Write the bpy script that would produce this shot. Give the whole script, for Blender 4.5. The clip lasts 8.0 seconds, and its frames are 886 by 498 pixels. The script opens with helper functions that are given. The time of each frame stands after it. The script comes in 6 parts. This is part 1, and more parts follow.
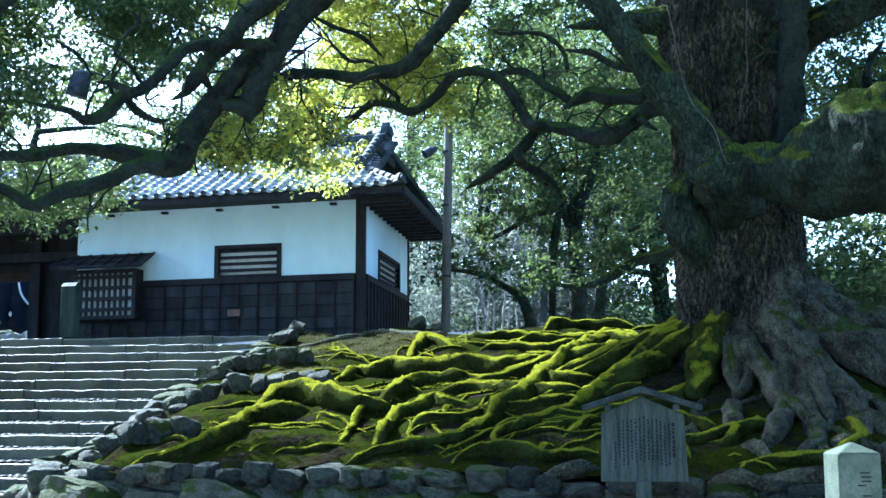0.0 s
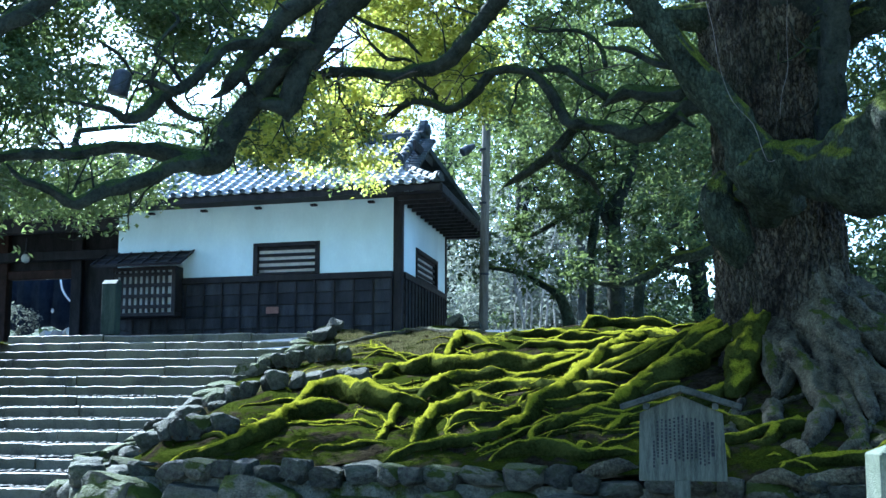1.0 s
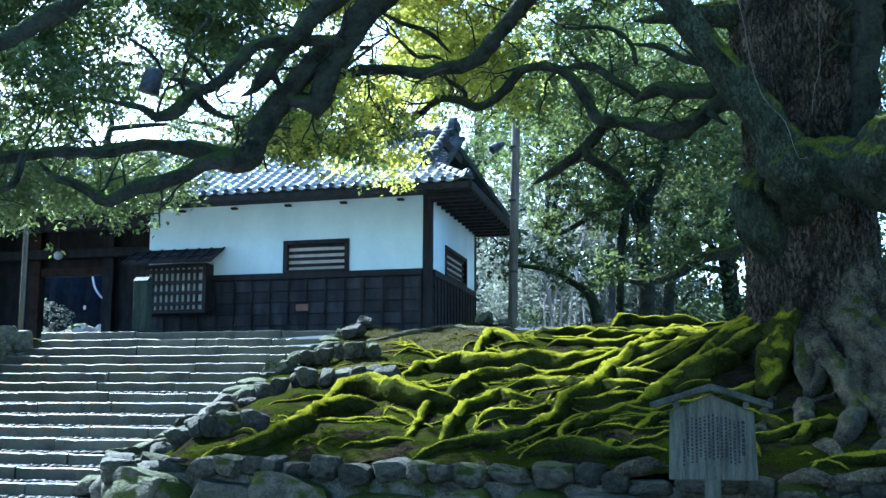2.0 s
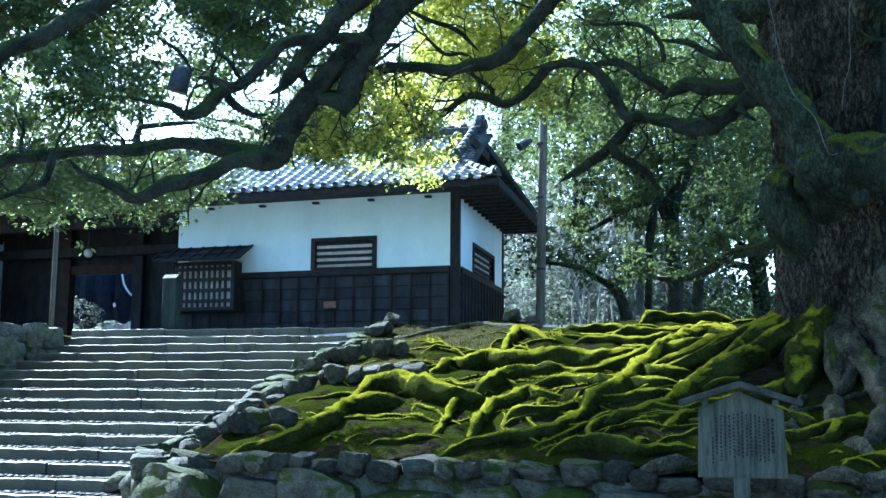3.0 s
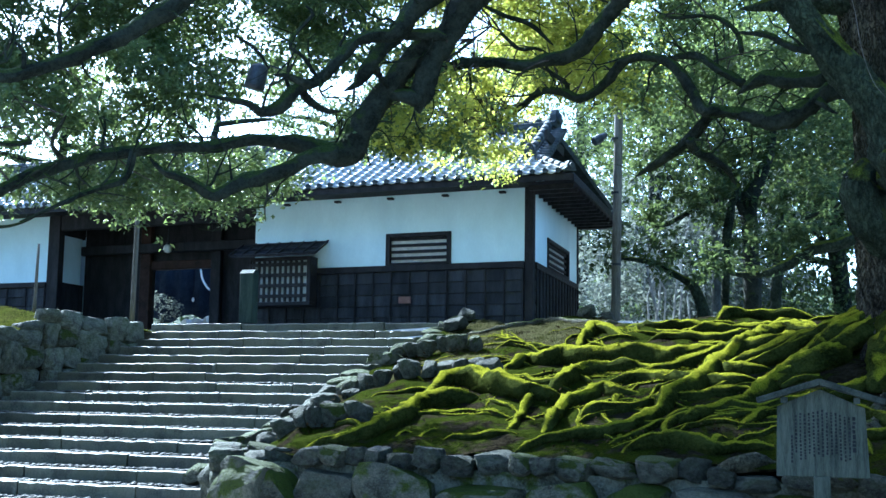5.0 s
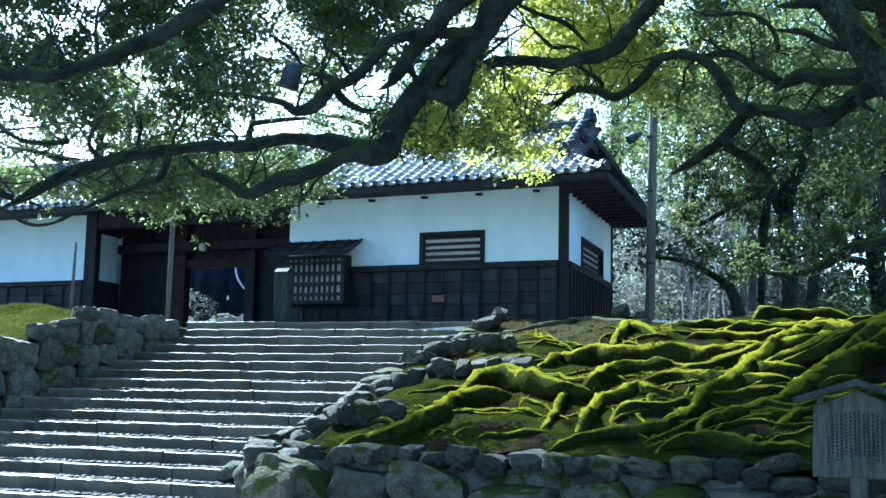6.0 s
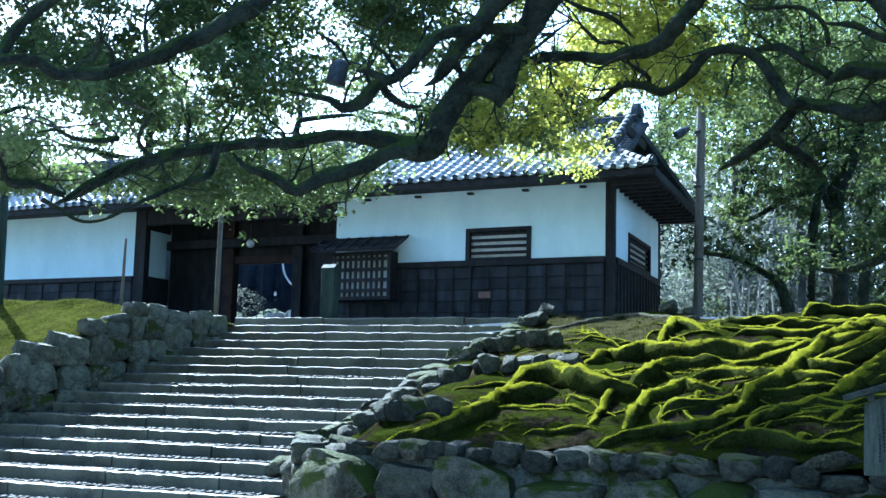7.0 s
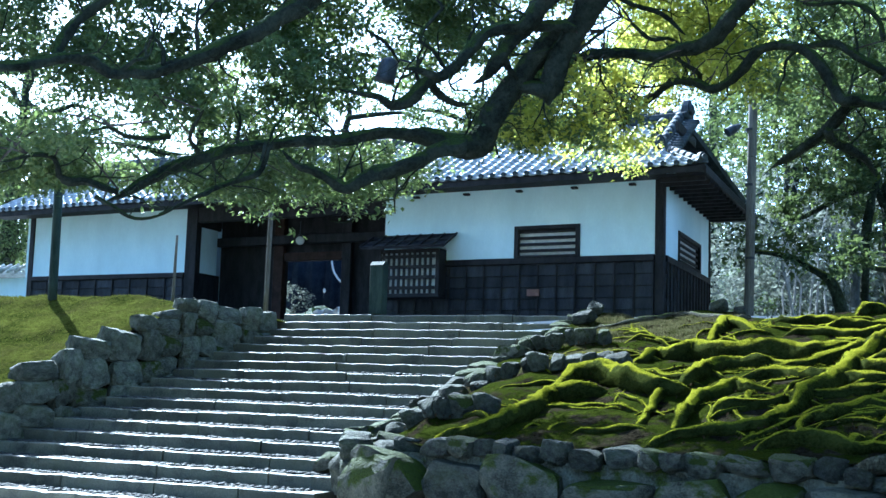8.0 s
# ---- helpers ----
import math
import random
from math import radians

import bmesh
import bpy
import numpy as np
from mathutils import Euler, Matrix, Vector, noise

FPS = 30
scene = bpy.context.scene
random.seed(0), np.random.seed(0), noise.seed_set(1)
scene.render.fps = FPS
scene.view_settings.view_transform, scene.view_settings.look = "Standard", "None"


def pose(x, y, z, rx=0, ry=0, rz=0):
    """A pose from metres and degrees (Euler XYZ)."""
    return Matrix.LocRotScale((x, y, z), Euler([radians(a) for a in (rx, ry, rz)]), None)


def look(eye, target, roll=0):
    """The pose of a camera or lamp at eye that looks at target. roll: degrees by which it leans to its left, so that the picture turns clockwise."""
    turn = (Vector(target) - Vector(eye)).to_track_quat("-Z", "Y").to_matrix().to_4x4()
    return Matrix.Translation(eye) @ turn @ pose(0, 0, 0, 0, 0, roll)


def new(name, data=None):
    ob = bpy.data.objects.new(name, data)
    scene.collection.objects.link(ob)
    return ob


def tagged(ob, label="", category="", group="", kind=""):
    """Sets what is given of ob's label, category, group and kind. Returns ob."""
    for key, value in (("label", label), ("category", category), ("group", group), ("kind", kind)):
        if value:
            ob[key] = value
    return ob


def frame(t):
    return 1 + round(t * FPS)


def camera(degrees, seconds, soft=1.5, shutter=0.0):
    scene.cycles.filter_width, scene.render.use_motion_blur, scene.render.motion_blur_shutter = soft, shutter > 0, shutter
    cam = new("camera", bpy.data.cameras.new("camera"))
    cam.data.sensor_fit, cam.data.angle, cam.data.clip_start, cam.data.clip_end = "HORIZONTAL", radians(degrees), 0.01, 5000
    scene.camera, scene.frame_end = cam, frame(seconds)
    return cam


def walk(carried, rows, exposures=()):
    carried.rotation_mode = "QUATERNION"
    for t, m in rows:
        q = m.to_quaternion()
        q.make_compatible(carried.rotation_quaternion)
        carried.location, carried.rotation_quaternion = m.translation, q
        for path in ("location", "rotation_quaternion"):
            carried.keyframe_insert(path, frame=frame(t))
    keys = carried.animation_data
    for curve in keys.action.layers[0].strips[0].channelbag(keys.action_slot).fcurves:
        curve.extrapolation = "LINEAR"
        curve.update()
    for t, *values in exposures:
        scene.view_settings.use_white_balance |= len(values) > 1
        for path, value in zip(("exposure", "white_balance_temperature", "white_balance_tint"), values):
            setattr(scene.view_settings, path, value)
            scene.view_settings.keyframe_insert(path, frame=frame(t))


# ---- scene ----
# ---- camera: stands on the road and pans to the left ----
EYE = 1.6
cam = camera(40.4, 8.0)
ROWS = [
    (0.0, -0.015, 7.862, 0.202), (0.5, 0.947, 7.799, 0.028), (1.0, 1.753, 7.764, -0.086), (1.5, 2.539, 7.716, -0.231),
    (3.0, 4.434, 7.502, -0.418), (3.5, 5.507, 7.447, -0.487), (4.0, 6.442, 7.321, -0.597), (4.5, 7.212, 7.273, -0.703),
    (6.0, 9.522, 7.159, -1.129), (6.5, 10.489, 7.057, -1.181), (7.0, 11.710, 6.927, -1.372), (7.5, 12.907, 6.818, -1.622),
    (8.0, 13.979, 6.748, -1.818),
]
walk(cam, [(t, pose(0, 0, EYE, 90 + pitch, roll, yaw)) for t, yaw, pitch, roll in ROWS],
     exposures=[(0.0, 2.62, 4600, 5), (8.0, 2.40, 4580, 4)])

# ---- sky and sun: bright haze, sun high behind the gatehouse ----
SUN_AZ, SUN_EL = -42.0, 41.0          # bearing from +y towards +x, height
world = bpy.data.worlds.new("world")
scene.world = world
world.use_nodes = True
wn = world.node_tree
sky = wn.nodes.new("ShaderNodeTexSky")
sky.sky_type = "NISHITA"
sky.sun_disc = False
sky.sun_elevation, sky.sun_rotation = radians(SUN_EL), radians(SUN_AZ)
sky.air_density, sky.dust_density, sky.ozone_density = 1.0, 2.0, 1.0
wn.links.new(sky.outputs["Color"], wn.nodes["Background"].inputs["Color"])
wn.nodes["Background"].inputs["Strength"].default_value = 0.14
sun = new("sun", bpy.data.lights.new("sun", "SUN"))
sun.data.energy, sun.data.angle, sun.data.color = 5.0, radians(0.6), (1.0, 0.93, 0.78)
_a, _e = radians(SUN_AZ), radians(SUN_EL)
sun.matrix_world = look((math.sin(_a) * math.cos(_e) * 60, math.cos(_a) * math.cos(_e) * 60, math.sin(_e) * 60), (0, 0, 0))


# ---- materials ----
def nodes_of(m):
    nt = m.node_tree
    return nt, nt.nodes, nt.links


def ramp(nt, fac, stops):
    r = nt.nodes.new("ShaderNodeValToRGB")
    el = r.color_ramp.elements
    while len(el) < len(stops):
        el.new(0.5)
    for e, (p, c) in zip(el, stops):
        e.position, e.color = p, (*c, 1)
    nt.links.new(fac, r.inputs["Fac"])
    return r.outputs["Color"]


def noise_tex(nt, scale, detail=4, rough=0.6, stretch=(1, 1, 1), coord="Object"):
    tc, mp, n = nt.nodes.new("ShaderNodeTexCoord"), nt.nodes.new("ShaderNodeMapping"), nt.nodes.new("ShaderNodeTexNoise")
    mp.inputs["Scale"].default_value = stretch
    n.inputs["Scale"].default_value, n.inputs["Detail"].default_value, n.inputs["Roughness"].default_value = scale, detail, rough
    nt.links.new(tc.outputs[coord], mp.inputs["Vector"])
    nt.links.new(mp.outputs["Vector"], n.inputs["Vector"])
    return n.outputs["Fac"]


def mixc(nt, fac, a, b, mode="MIX"):
    m = nt.nodes.new("ShaderNodeMix")
    m.data_type, m.blend_type = "RGBA", mode
    for sock, val in ((m.inputs[0], fac), (m.inputs[6], a), (m.inputs[7], b)):
        if isinstance(val, (int, float)):
            sock.default_value = val
        elif isinstance(val, tuple):
            sock.default_value = (*val, 1)
        else:
            nt.links.new(val, sock)
    return m.outputs[2]


def math_node(nt, op, a, b=0.5, clamp=False):
    m = nt.nodes.new("ShaderNodeMath")
    m.operation, m.use_clamp = op, clamp
    for i, val in enumerate((a, b)):
        if isinstance(val, (int, float)):
            m.inputs[i].default_value = val
        else:
            nt.links.new(val, m.inputs[i])
    return m.outputs[0]


def surface(name, dark, light, scale=3.0, fine=40.0, rough=(0.6, 0.85), bump=0.3, bump_scale=None, depth=0.02, stretch=(1, 1, 1),
            vary=0.0, stain=None, stain_scale=0.8, metallic=0.0, spec=0.12, moss=None, moss_up=0.35, moss_loose=2.6, coord="Object", plates=0.0, cracks=0.6, sheen=0.0):
    """A worn surface: two scales of colour variation, stains, relief, and moss on faces that look up."""
    m = bpy.data.materials.new(name)
    m.use_nodes = True
    nt, nd, lk = nodes_of(m)
    bs = nd["Principled BSDF"]
    big = noise_tex(nt, scale, 5, 0.62, stretch, coord)
    small = noise_tex(nt, fine, 3, 0.7, stretch, coord)
    both = math_node(nt, "ADD", math_node(nt, "MULTIPLY", big, 0.62), math_node(nt, "MULTIPLY", small, 0.38))
    col = ramp(nt, both, [(0.39, dark), (0.61, light)])
    if stain:
        s = ramp(nt, noise_tex(nt, stain_scale, 6, 0.7, stretch, coord), [(0.47, (0, 0, 0)), (0.66, (1, 1, 1))])
        col = mixc(nt, math_node(nt, "MULTIPLY", s, 0.75), col, stain)
    crack = None
    if plates:
        tc, mp, vo = nd.new("ShaderNodeTexCoord"), nd.new("ShaderNodeMapping"), nd.new("ShaderNodeTexVoronoi")
        lk.new(tc.outputs["Object"], mp.inputs["Vector"])
        mp.inputs["Scale"].default_value = (1, 1, 0.42)
        warp = nd.new("ShaderNodeTexNoise")
        warp.inputs["Scale"].default_value, warp.inputs["Detail"].default_value = plates * 0.8, 4
        lk.new(mp.outputs["Vector"], warp.inputs["Vector"])
        vo.feature = "DISTANCE_TO_EDGE"
        vo.inputs["Scale"].default_value = plates
        lk.new(mixc(nt, 0.16, mp.outputs["Vector"], warp.outputs["Color"]), vo.inputs["Vector"])
        crack = ramp(nt, vo.outputs["Distance"], [(0.0, (0, 0, 0)), (0.13, (1, 1, 1))])
        col = mixc(nt, math_node(nt, "MULTIPLY", math_node(nt, "SUBTRACT", 1.0, crack), cracks), col, tuple(x * 0.45 for x in dark))
    if vary:
        oi = nd.new("ShaderNodeObjectInfo")
        v = nd.new("ShaderNodeHueSaturation")
        lk.new(math_node(nt, "ADD", math_node(nt, "MULTIPLY", oi.outputs["Random"], 2 * vary), 1 - vary), v.inputs["Value"])
        lk.new(col, v.inputs["Color"])
        col = v.outputs["Color"]
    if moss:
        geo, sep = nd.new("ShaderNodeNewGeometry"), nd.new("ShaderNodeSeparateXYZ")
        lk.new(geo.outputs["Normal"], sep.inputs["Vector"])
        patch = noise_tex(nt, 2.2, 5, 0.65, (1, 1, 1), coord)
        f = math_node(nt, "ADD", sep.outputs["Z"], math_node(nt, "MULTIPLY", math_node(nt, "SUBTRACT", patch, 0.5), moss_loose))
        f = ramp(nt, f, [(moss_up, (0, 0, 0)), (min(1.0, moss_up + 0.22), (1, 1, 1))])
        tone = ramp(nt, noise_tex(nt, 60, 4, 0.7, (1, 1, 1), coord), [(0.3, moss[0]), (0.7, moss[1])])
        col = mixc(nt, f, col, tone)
    lk.new(col, bs.inputs["Base Color"])
    r = nd.new("ShaderNodeMapRange")
    r.inputs["To Min"].default_value, r.inputs["To Max"].default_value = rough
    lk.new(small, r.inputs["Value"])
    lk.new(r.outputs["Result"], bs.inputs["Roughness"])
    bs.inputs["Metallic"].default_value = metallic
    bs.inputs["Specular IOR Level"].default_value = spec
    bs.inputs["Sheen Weight"].default_value, bs.inputs["Sheen Roughness"].default_value = sheen, 0.35
    bs.inputs["Sheen Tint"].default_value = (0.55, 0.60, 0.05, 1)
    b = nd.new("ShaderNodeBump")
    b.inputs["Strength"].default_value, b.inputs["Distance"].default_value = bump, depth
    rel = noise_tex(nt, bump_scale or fine, 5, 0.7, stretch, coord)
    lk.new(math_node(nt, "ADD", rel, math_node(nt, "MULTIPLY", crack, 0.55)) if plates else rel, b.inputs["Height"])
    lk.new(b.outputs["Normal"], bs.inputs["Normal"])
    return m


def foliage(name, dark, light, sunny, through_=0.5, gloss=0.45, spec=0.3, glow=(0.30, 0.38, 0.06)):
    """Leaves: two tones leaf by leaf, light comes through them."""
    m = bpy.data.materials.new(name)
    m.use_nodes = True
    nt, nd, lk = nodes_of(m)
    bs = nd["Principled BSDF"]
    geo = nd.new("ShaderNodeNewGeometry")
    big = noise_tex(nt, 0.35, 3, 0.5)
    f = math_node(nt, "ADD", math_node(nt, "MULTIPLY", geo.outputs["Random Per Island"], 0.6), math_node(nt, "MULTIPLY", big, 0.5))
    col = ramp(nt, f, [(0.2, dark), (0.6, light), (0.92, sunny)])
    lk.new(col, bs.inputs["Base Color"])
    bs.inputs["Roughness"].default_value = gloss
    bs.inputs["Specular IOR Level"].default_value = spec
    tr, mx = nd.new("ShaderNodeBsdfTranslucent"), nd.new("ShaderNodeMixShader")
    lk.new(mixc(nt, 0.42, col, glow), tr.inputs["Color"])
    mx.inputs["Fac"].default_value = through_
    lk.new(bs.outputs["BSDF"], mx.inputs[1])
    lk.new(tr.outputs["BSDF"], mx.inputs[2])
    lk.new(mx.outputs["Shader"], nd["Material Output"].inputs["Surface"])
    return m


MOSS = ((0.055, 0.075, 0.008), (0.20, 0.235, 0.02))
PLASTER = surface("plaster", (0.64, 0.78, 0.80), (0.72, 0.85, 0.86), 1.2, 30, (0.8, 0.95), 0.08, stain=(0.58, 0.70, 0.71), stain_scale=0.7, stretch=(1, 1, 0.5))
BOARD = surface("black_boards", (0.013, 0.014, 0.016), (0.042, 0.044, 0.048), 6, 60, (0.5, 0.75), 0.35, stretch=(1, 1, 0.25), vary=0.35)
TIMBER = surface("dark_timber", (0.010, 0.010, 0.011), (0.031, 0.029, 0.029), 5, 50, (0.5, 0.75), 0.3, stretch=(1, 1, 0.3))
REDWOOD = surface("brown_timber", (0.018, 0.011, 0.008), (0.048, 0.026, 0.019), 6, 50, (0.5, 0.75), 0.3)
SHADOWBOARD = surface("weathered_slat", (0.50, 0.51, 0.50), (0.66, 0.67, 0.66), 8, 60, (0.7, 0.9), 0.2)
PAPER = surface("shutter_paper", (0.36, 0.37, 0.34), (0.48, 0.49, 0.46), 6, 60, (0.7, 0.9), 0.1)
# sun glare painted in: pale base colour with paler blotches
TILE = surface("glare_roof_tile", (0.13, 0.135, 0.12), (0.42, 0.425, 0.38), 5, 50, (0.24, 0.42), 0.2, vary=0.25, spec=0.8, stain=(0.48, 0.48, 0.43), stain_scale=2.0)
# near-black copy: shade of ridges, hip and eave caps put into the colour
TILE_DARK = surface("shaded_roof_tile", (0.016, 0.020, 0.021), (0.065, 0.078, 0.078), 5, 50, (0.55, 0.75), 0.3, spec=0.25)
GRANITE = surface("step_granite", (0.040, 0.041, 0.028), (0.180, 0.174, 0.120), 2.2, 48, (0.30, 0.6), 0.8, 34, 0.02, vary=0.28, stain=(0.034, 0.040, 0.016), stain_scale=1.1, spec=0.45)
ROCK = surface("wall_rock", (0.020, 0.022, 0.016), (0.118, 0.120, 0.090), 3.0, 38, (0.6, 0.9), 1.0, 9, 0.07, vary=0.35, stain=(0.024, 0.034, 0.010), stain_scale=2.5)
ROCK_PALE = surface("pale_wall_rock", (0.044, 0.048, 0.036), (0.20, 0.205, 0.158), 3.0, 38, (0.6, 0.9), 1.0, 9, 0.07, vary=0.3, stain=(0.038, 0.052, 0.016), stain_scale=2.5)
ROCK_MOSSY = surface("mossy_rock", (0.024, 0.026, 0.017), (0.140, 0.140, 0.100), 3.0, 38, (0.6, 0.9), 1.0, 9, 0.08, vary=0.3, moss=((0.010, 0.018, 0.002), (0.060, 0.080, 0.008)), moss_up=0.16)
BARK = surface("bark", (0.015, 0.013, 0.008), (0.138, 0.120, 0.074), 2.2, 22, (0.75, 0.95), 1.0, 16, 0.09, (1, 1, 0.5), stain=(0.034, 0.040, 0.022), stain_scale=1.2, plates=17.0, cracks=0.75)
BARK_MOSSY = surface("mossy_bark", (0.006, 0.008, 0.005), (0.038, 0.044, 0.030), 3.0, 26, (0.75, 0.95), 1.0, 14, 0.07, moss=((0.012, 0.022, 0.005), (0.055, 0.082, 0.014)), moss_up=0.26)
# root moss; its mask also paints crests sunlit bright and sides shaded dark
ROOT = surface("mossy_root_lit_crest", (0.008, 0.011, 0.003), (0.045, 0.052, 0.012), 3.0, 30, (0.8, 1.0), 1.0, 24, 0.05, moss=((0.050, 0.060, 0.003), (0.31, 0.295, 0.017)), moss_up=0.62, moss_loose=1.5, spec=0.0, sheen=0.04)
LIMB_MOSS = surface("mossy_limb", (0.010, 0.014, 0.007), (0.058, 0.074, 0.042), 2.6, 24, (0.75, 0.95), 1.0, 14, 0.07, moss=((0.018, 0.032, 0.003), (0.15, 0.175, 0.012)), moss_up=0.36, moss_loose=1.5, plates=16.0, cracks=0.35)
ROOT_BARE = surface("bare_root", (0.026, 0.024, 0.014), (0.190, 0.178, 0.106), 3.0, 34, (0.75, 0.95), 1.0, 22, 0.07, moss=((0.02, 0.03, 0.003), (0.10, 0.12, 0.010)), moss_up=0.86, plates=26.0, cracks=0.5)
SOIL = surface("mossy_soil", (0.007, 0.006, 0.004), (0.040, 0.033, 0.020), 1.6, 22, (0.85, 1.0), 1.0, 12, 0.14, moss=((0.008, 0.013, 0.002), (0.042, 0.051, 0.006)), moss_up=0.76, spec=0.0)
GRASS_SOIL = surface("bank_moss", (0.010, 0.016, 0.003), (0.085, 0.090, 0.016), 1.6, 16, (0.85, 1.0), 1.0, 10, 0.12, stain=(0.034, 0.030, 0.012), stain_scale=1.3, spec=0.0)
GROUND = surface("ground_gravel", (0.30, 0.29, 0.27), (0.50, 0.485, 0.455), 0.8, 50, (0.8, 1.0), 0.5, 40, 0.02)
SIGNWOOD = surface("sign_wood", (0.030, 0.036, 0.026), (0.094, 0.104, 0.076), 5, 50, (0.6, 0.85), 0.5, stretch=(4, 4, 0.4))
SIGNROOF = surface("sign_roof_wood", (0.016, 0.019, 0.014), (0.058, 0.064, 0.048), 6, 50, (0.45, 0.7), 0.4)
INK = surface("ink", (0.012, 0.013, 0.014), (0.03, 0.032, 0.034), 8, 60, (0.6, 0.8), 0.1)
POSTSTONE = surface("post_stone", (0.050, 0.062, 0.044), (0.118, 0.136, 0.100), 4, 60, (0.6, 0.85), 0.5, stain=(0.05, 0.066, 0.036), stain_scale=2.5)
POLEWOOD = surface("pole_wood", (0.07, 0.064, 0.05), (0.19, 0.175, 0.145), 4, 40, (0.7, 0.9), 0.6, stretch=(2, 2, 0.2))
COPPER = surface("green_post", (0.014, 0.024, 0.019), (0.045, 0.062, 0.048), 4, 50, (0.6, 0.85), 0.25, stretch=(2, 2, 0.3))
METAL = surface("grey_metal", (0.016, 0.019, 0.021), (0.05, 0.055, 0.058), 8, 50, (0.35, 0.55), 0.1, metallic=0.3, spec=0.3)
CLOTH = surface("indigo_cloth", (0.010, 0.014, 0.026), (0.028, 0.038, 0.060), 3, 80, (0.8, 1.0), 0.2)
WHITECLOTH = surface("white_cloth", (0.6, 0.62, 0.64), (0.75, 0.77, 0.78), 4, 80, (0.8, 1.0), 0.2)
GLOBE = surface("globe_glass", (0.55, 0.55, 0.52), (0.65, 0.65, 0.62), 4, 30, (0.15, 0.25), 0.02)
PALEROCK = surface("pale_rock", (0.55, 0.55, 0.54), (0.78, 0.78, 0.76), 4, 50, (0.6, 0.9), 0.5)
PLAQUE = surface("plaque", (0.13, 0.07, 0.055), (0.22, 0.13, 0.10), 8, 60, (0.5, 0.7), 0.1)
FOREST = surface("forest_floor", (0.035, 0.050, 0.028), (0.11, 0.13, 0.075), 0.3, 6, (0.9, 1.0), 0.5)
COBBLE = surface("tread_cobble", (0.018, 0.019, 0.018), (0.085, 0.083, 0.075), 4, 50, (0.5, 0.8), 0.5)
LITTER = surface("fallen_leaf", (0.02, 0.015, 0.008), (0.075, 0.05, 0.025), 3, 40, (0.85, 1.0), 0.2, spec=0.0)
GRASS = foliage("grass_blade", (0.015, 0.022, 0.004), (0.050, 0.058, 0.011), (0.105, 0.105, 0.024), 0.35, 0.9, 0.0, (0.15, 0.16, 0.03))
DRYGRASS = foliage("dry_grass", (0.026, 0.026, 0.012), (0.074, 0.070, 0.032), (0.15, 0.135, 0.065), 0.35, 0.9, 0.0, (0.17, 0.16, 0.07))
MOSSFUZZ = foliage("moss_fuzz", (0.016, 0.026, 0.002), (0.075, 0.090, 0.006), (0.17, 0.18, 0.014), 0.55, 0.9, 0.0, (0.34, 0.35, 0.02))
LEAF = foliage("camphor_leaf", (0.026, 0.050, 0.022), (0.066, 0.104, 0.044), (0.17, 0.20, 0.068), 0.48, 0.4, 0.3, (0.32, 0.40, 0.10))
# the camphor leaf again, with sunlight put into its brighter yellow colour
LEAF_SUN = foliage("sunlit_camphor_leaf", (0.20, 0.23, 0.035), (0.40, 0.42, 0.065), (0.62, 0.58, 0.13), 0.70, 0.45, 0.3, (0.64, 0.65, 0.11))
LEAF_FAR = foliage("far_leaf", (0.015, 0.030, 0.015), (0.043, 0.069, 0.030), (0.12, 0.145, 0.048), 0.40, 0.6, 0.12, (0.20, 0.25, 0.065))
LEAF_GREY = foliage("thicket_leaf", (0.07, 0.085, 0.07), (0.145, 0.16, 0.135), (0.26, 0.275, 0.24), 0.38, 0.7, 0.2, (0.26, 0.29, 0.22))
BARK_GREY = surface("grey_bark", (0.045, 0.052, 0.048), (0.13, 0.14, 0.128), 2.4, 24, (0.75, 0.95), 1.0, 14, 0.06, (1, 1, 0.4))
TWIG = surface("twig", (0.03, 0.025, 0.02), (0.10, 0.085, 0.07), 6, 40, (0.8, 1.0), 0.4)
STEM_PALE = surface("pale_stem", (0.22, 0.22, 0.21), (0.38, 0.38, 0.36), 6, 40, (0.7, 0.9), 0.3)

# ---- mesh helpers; all vertices are given in world metres ----
U, V = Vector((math.cos(radians(20)), -math.sin(radians(20)), 0)), Vector((math.sin(radians(20)), math.cos(radians(20)), 0))


def W(u, v, z):
    """From the stair's frame (u along the steps to the right, v up the stair) to the world."""
    return U * u + V * v + Vector((0, 0, z))


def wloc(ob):
    p = Vector((0, 0, 0))
    while ob is not None:
        p += ob.location
        ob = ob.parent
    return p


def thing(name, loc, label, category, group="", kind=""):
    ob = new(name)
    ob.location = loc
    ob.empty_display_size = 0.1
    return tagged(ob, label, category, group, kind)


def mesh_from(name, verts, faces, material, smooth=False):
    me = bpy.data.meshes.new(name)
    me.from_pydata([tuple(v) for v in verts], [], faces)
    me.materials.append(material)
    if smooth:
        me.polygons.foreach_set("use_smooth", [True] * len(me.polygons))
    me.update()
    return me


def part(name, bm, material, parent, label="", smooth=False):
    """Links a bmesh in world metres as ONE mesh object under a thing or part."""
    bmesh.ops.recalc_face_normals(bm, faces=bm.faces[:])
    if parent is not None:
        bmesh.ops.translate(bm, verts=bm.verts[:], vec=-wloc(parent))
    me = bpy.data.meshes.new(name)
    bm.to_mesh(me)
    bm.free()
    me.materials.append(material)
    if smooth:
        me.polygons.foreach_set("use_smooth", [True] * len(me.polygons))
    ob = new(name, me)
    ob.parent = parent
    return tagged(ob, label)


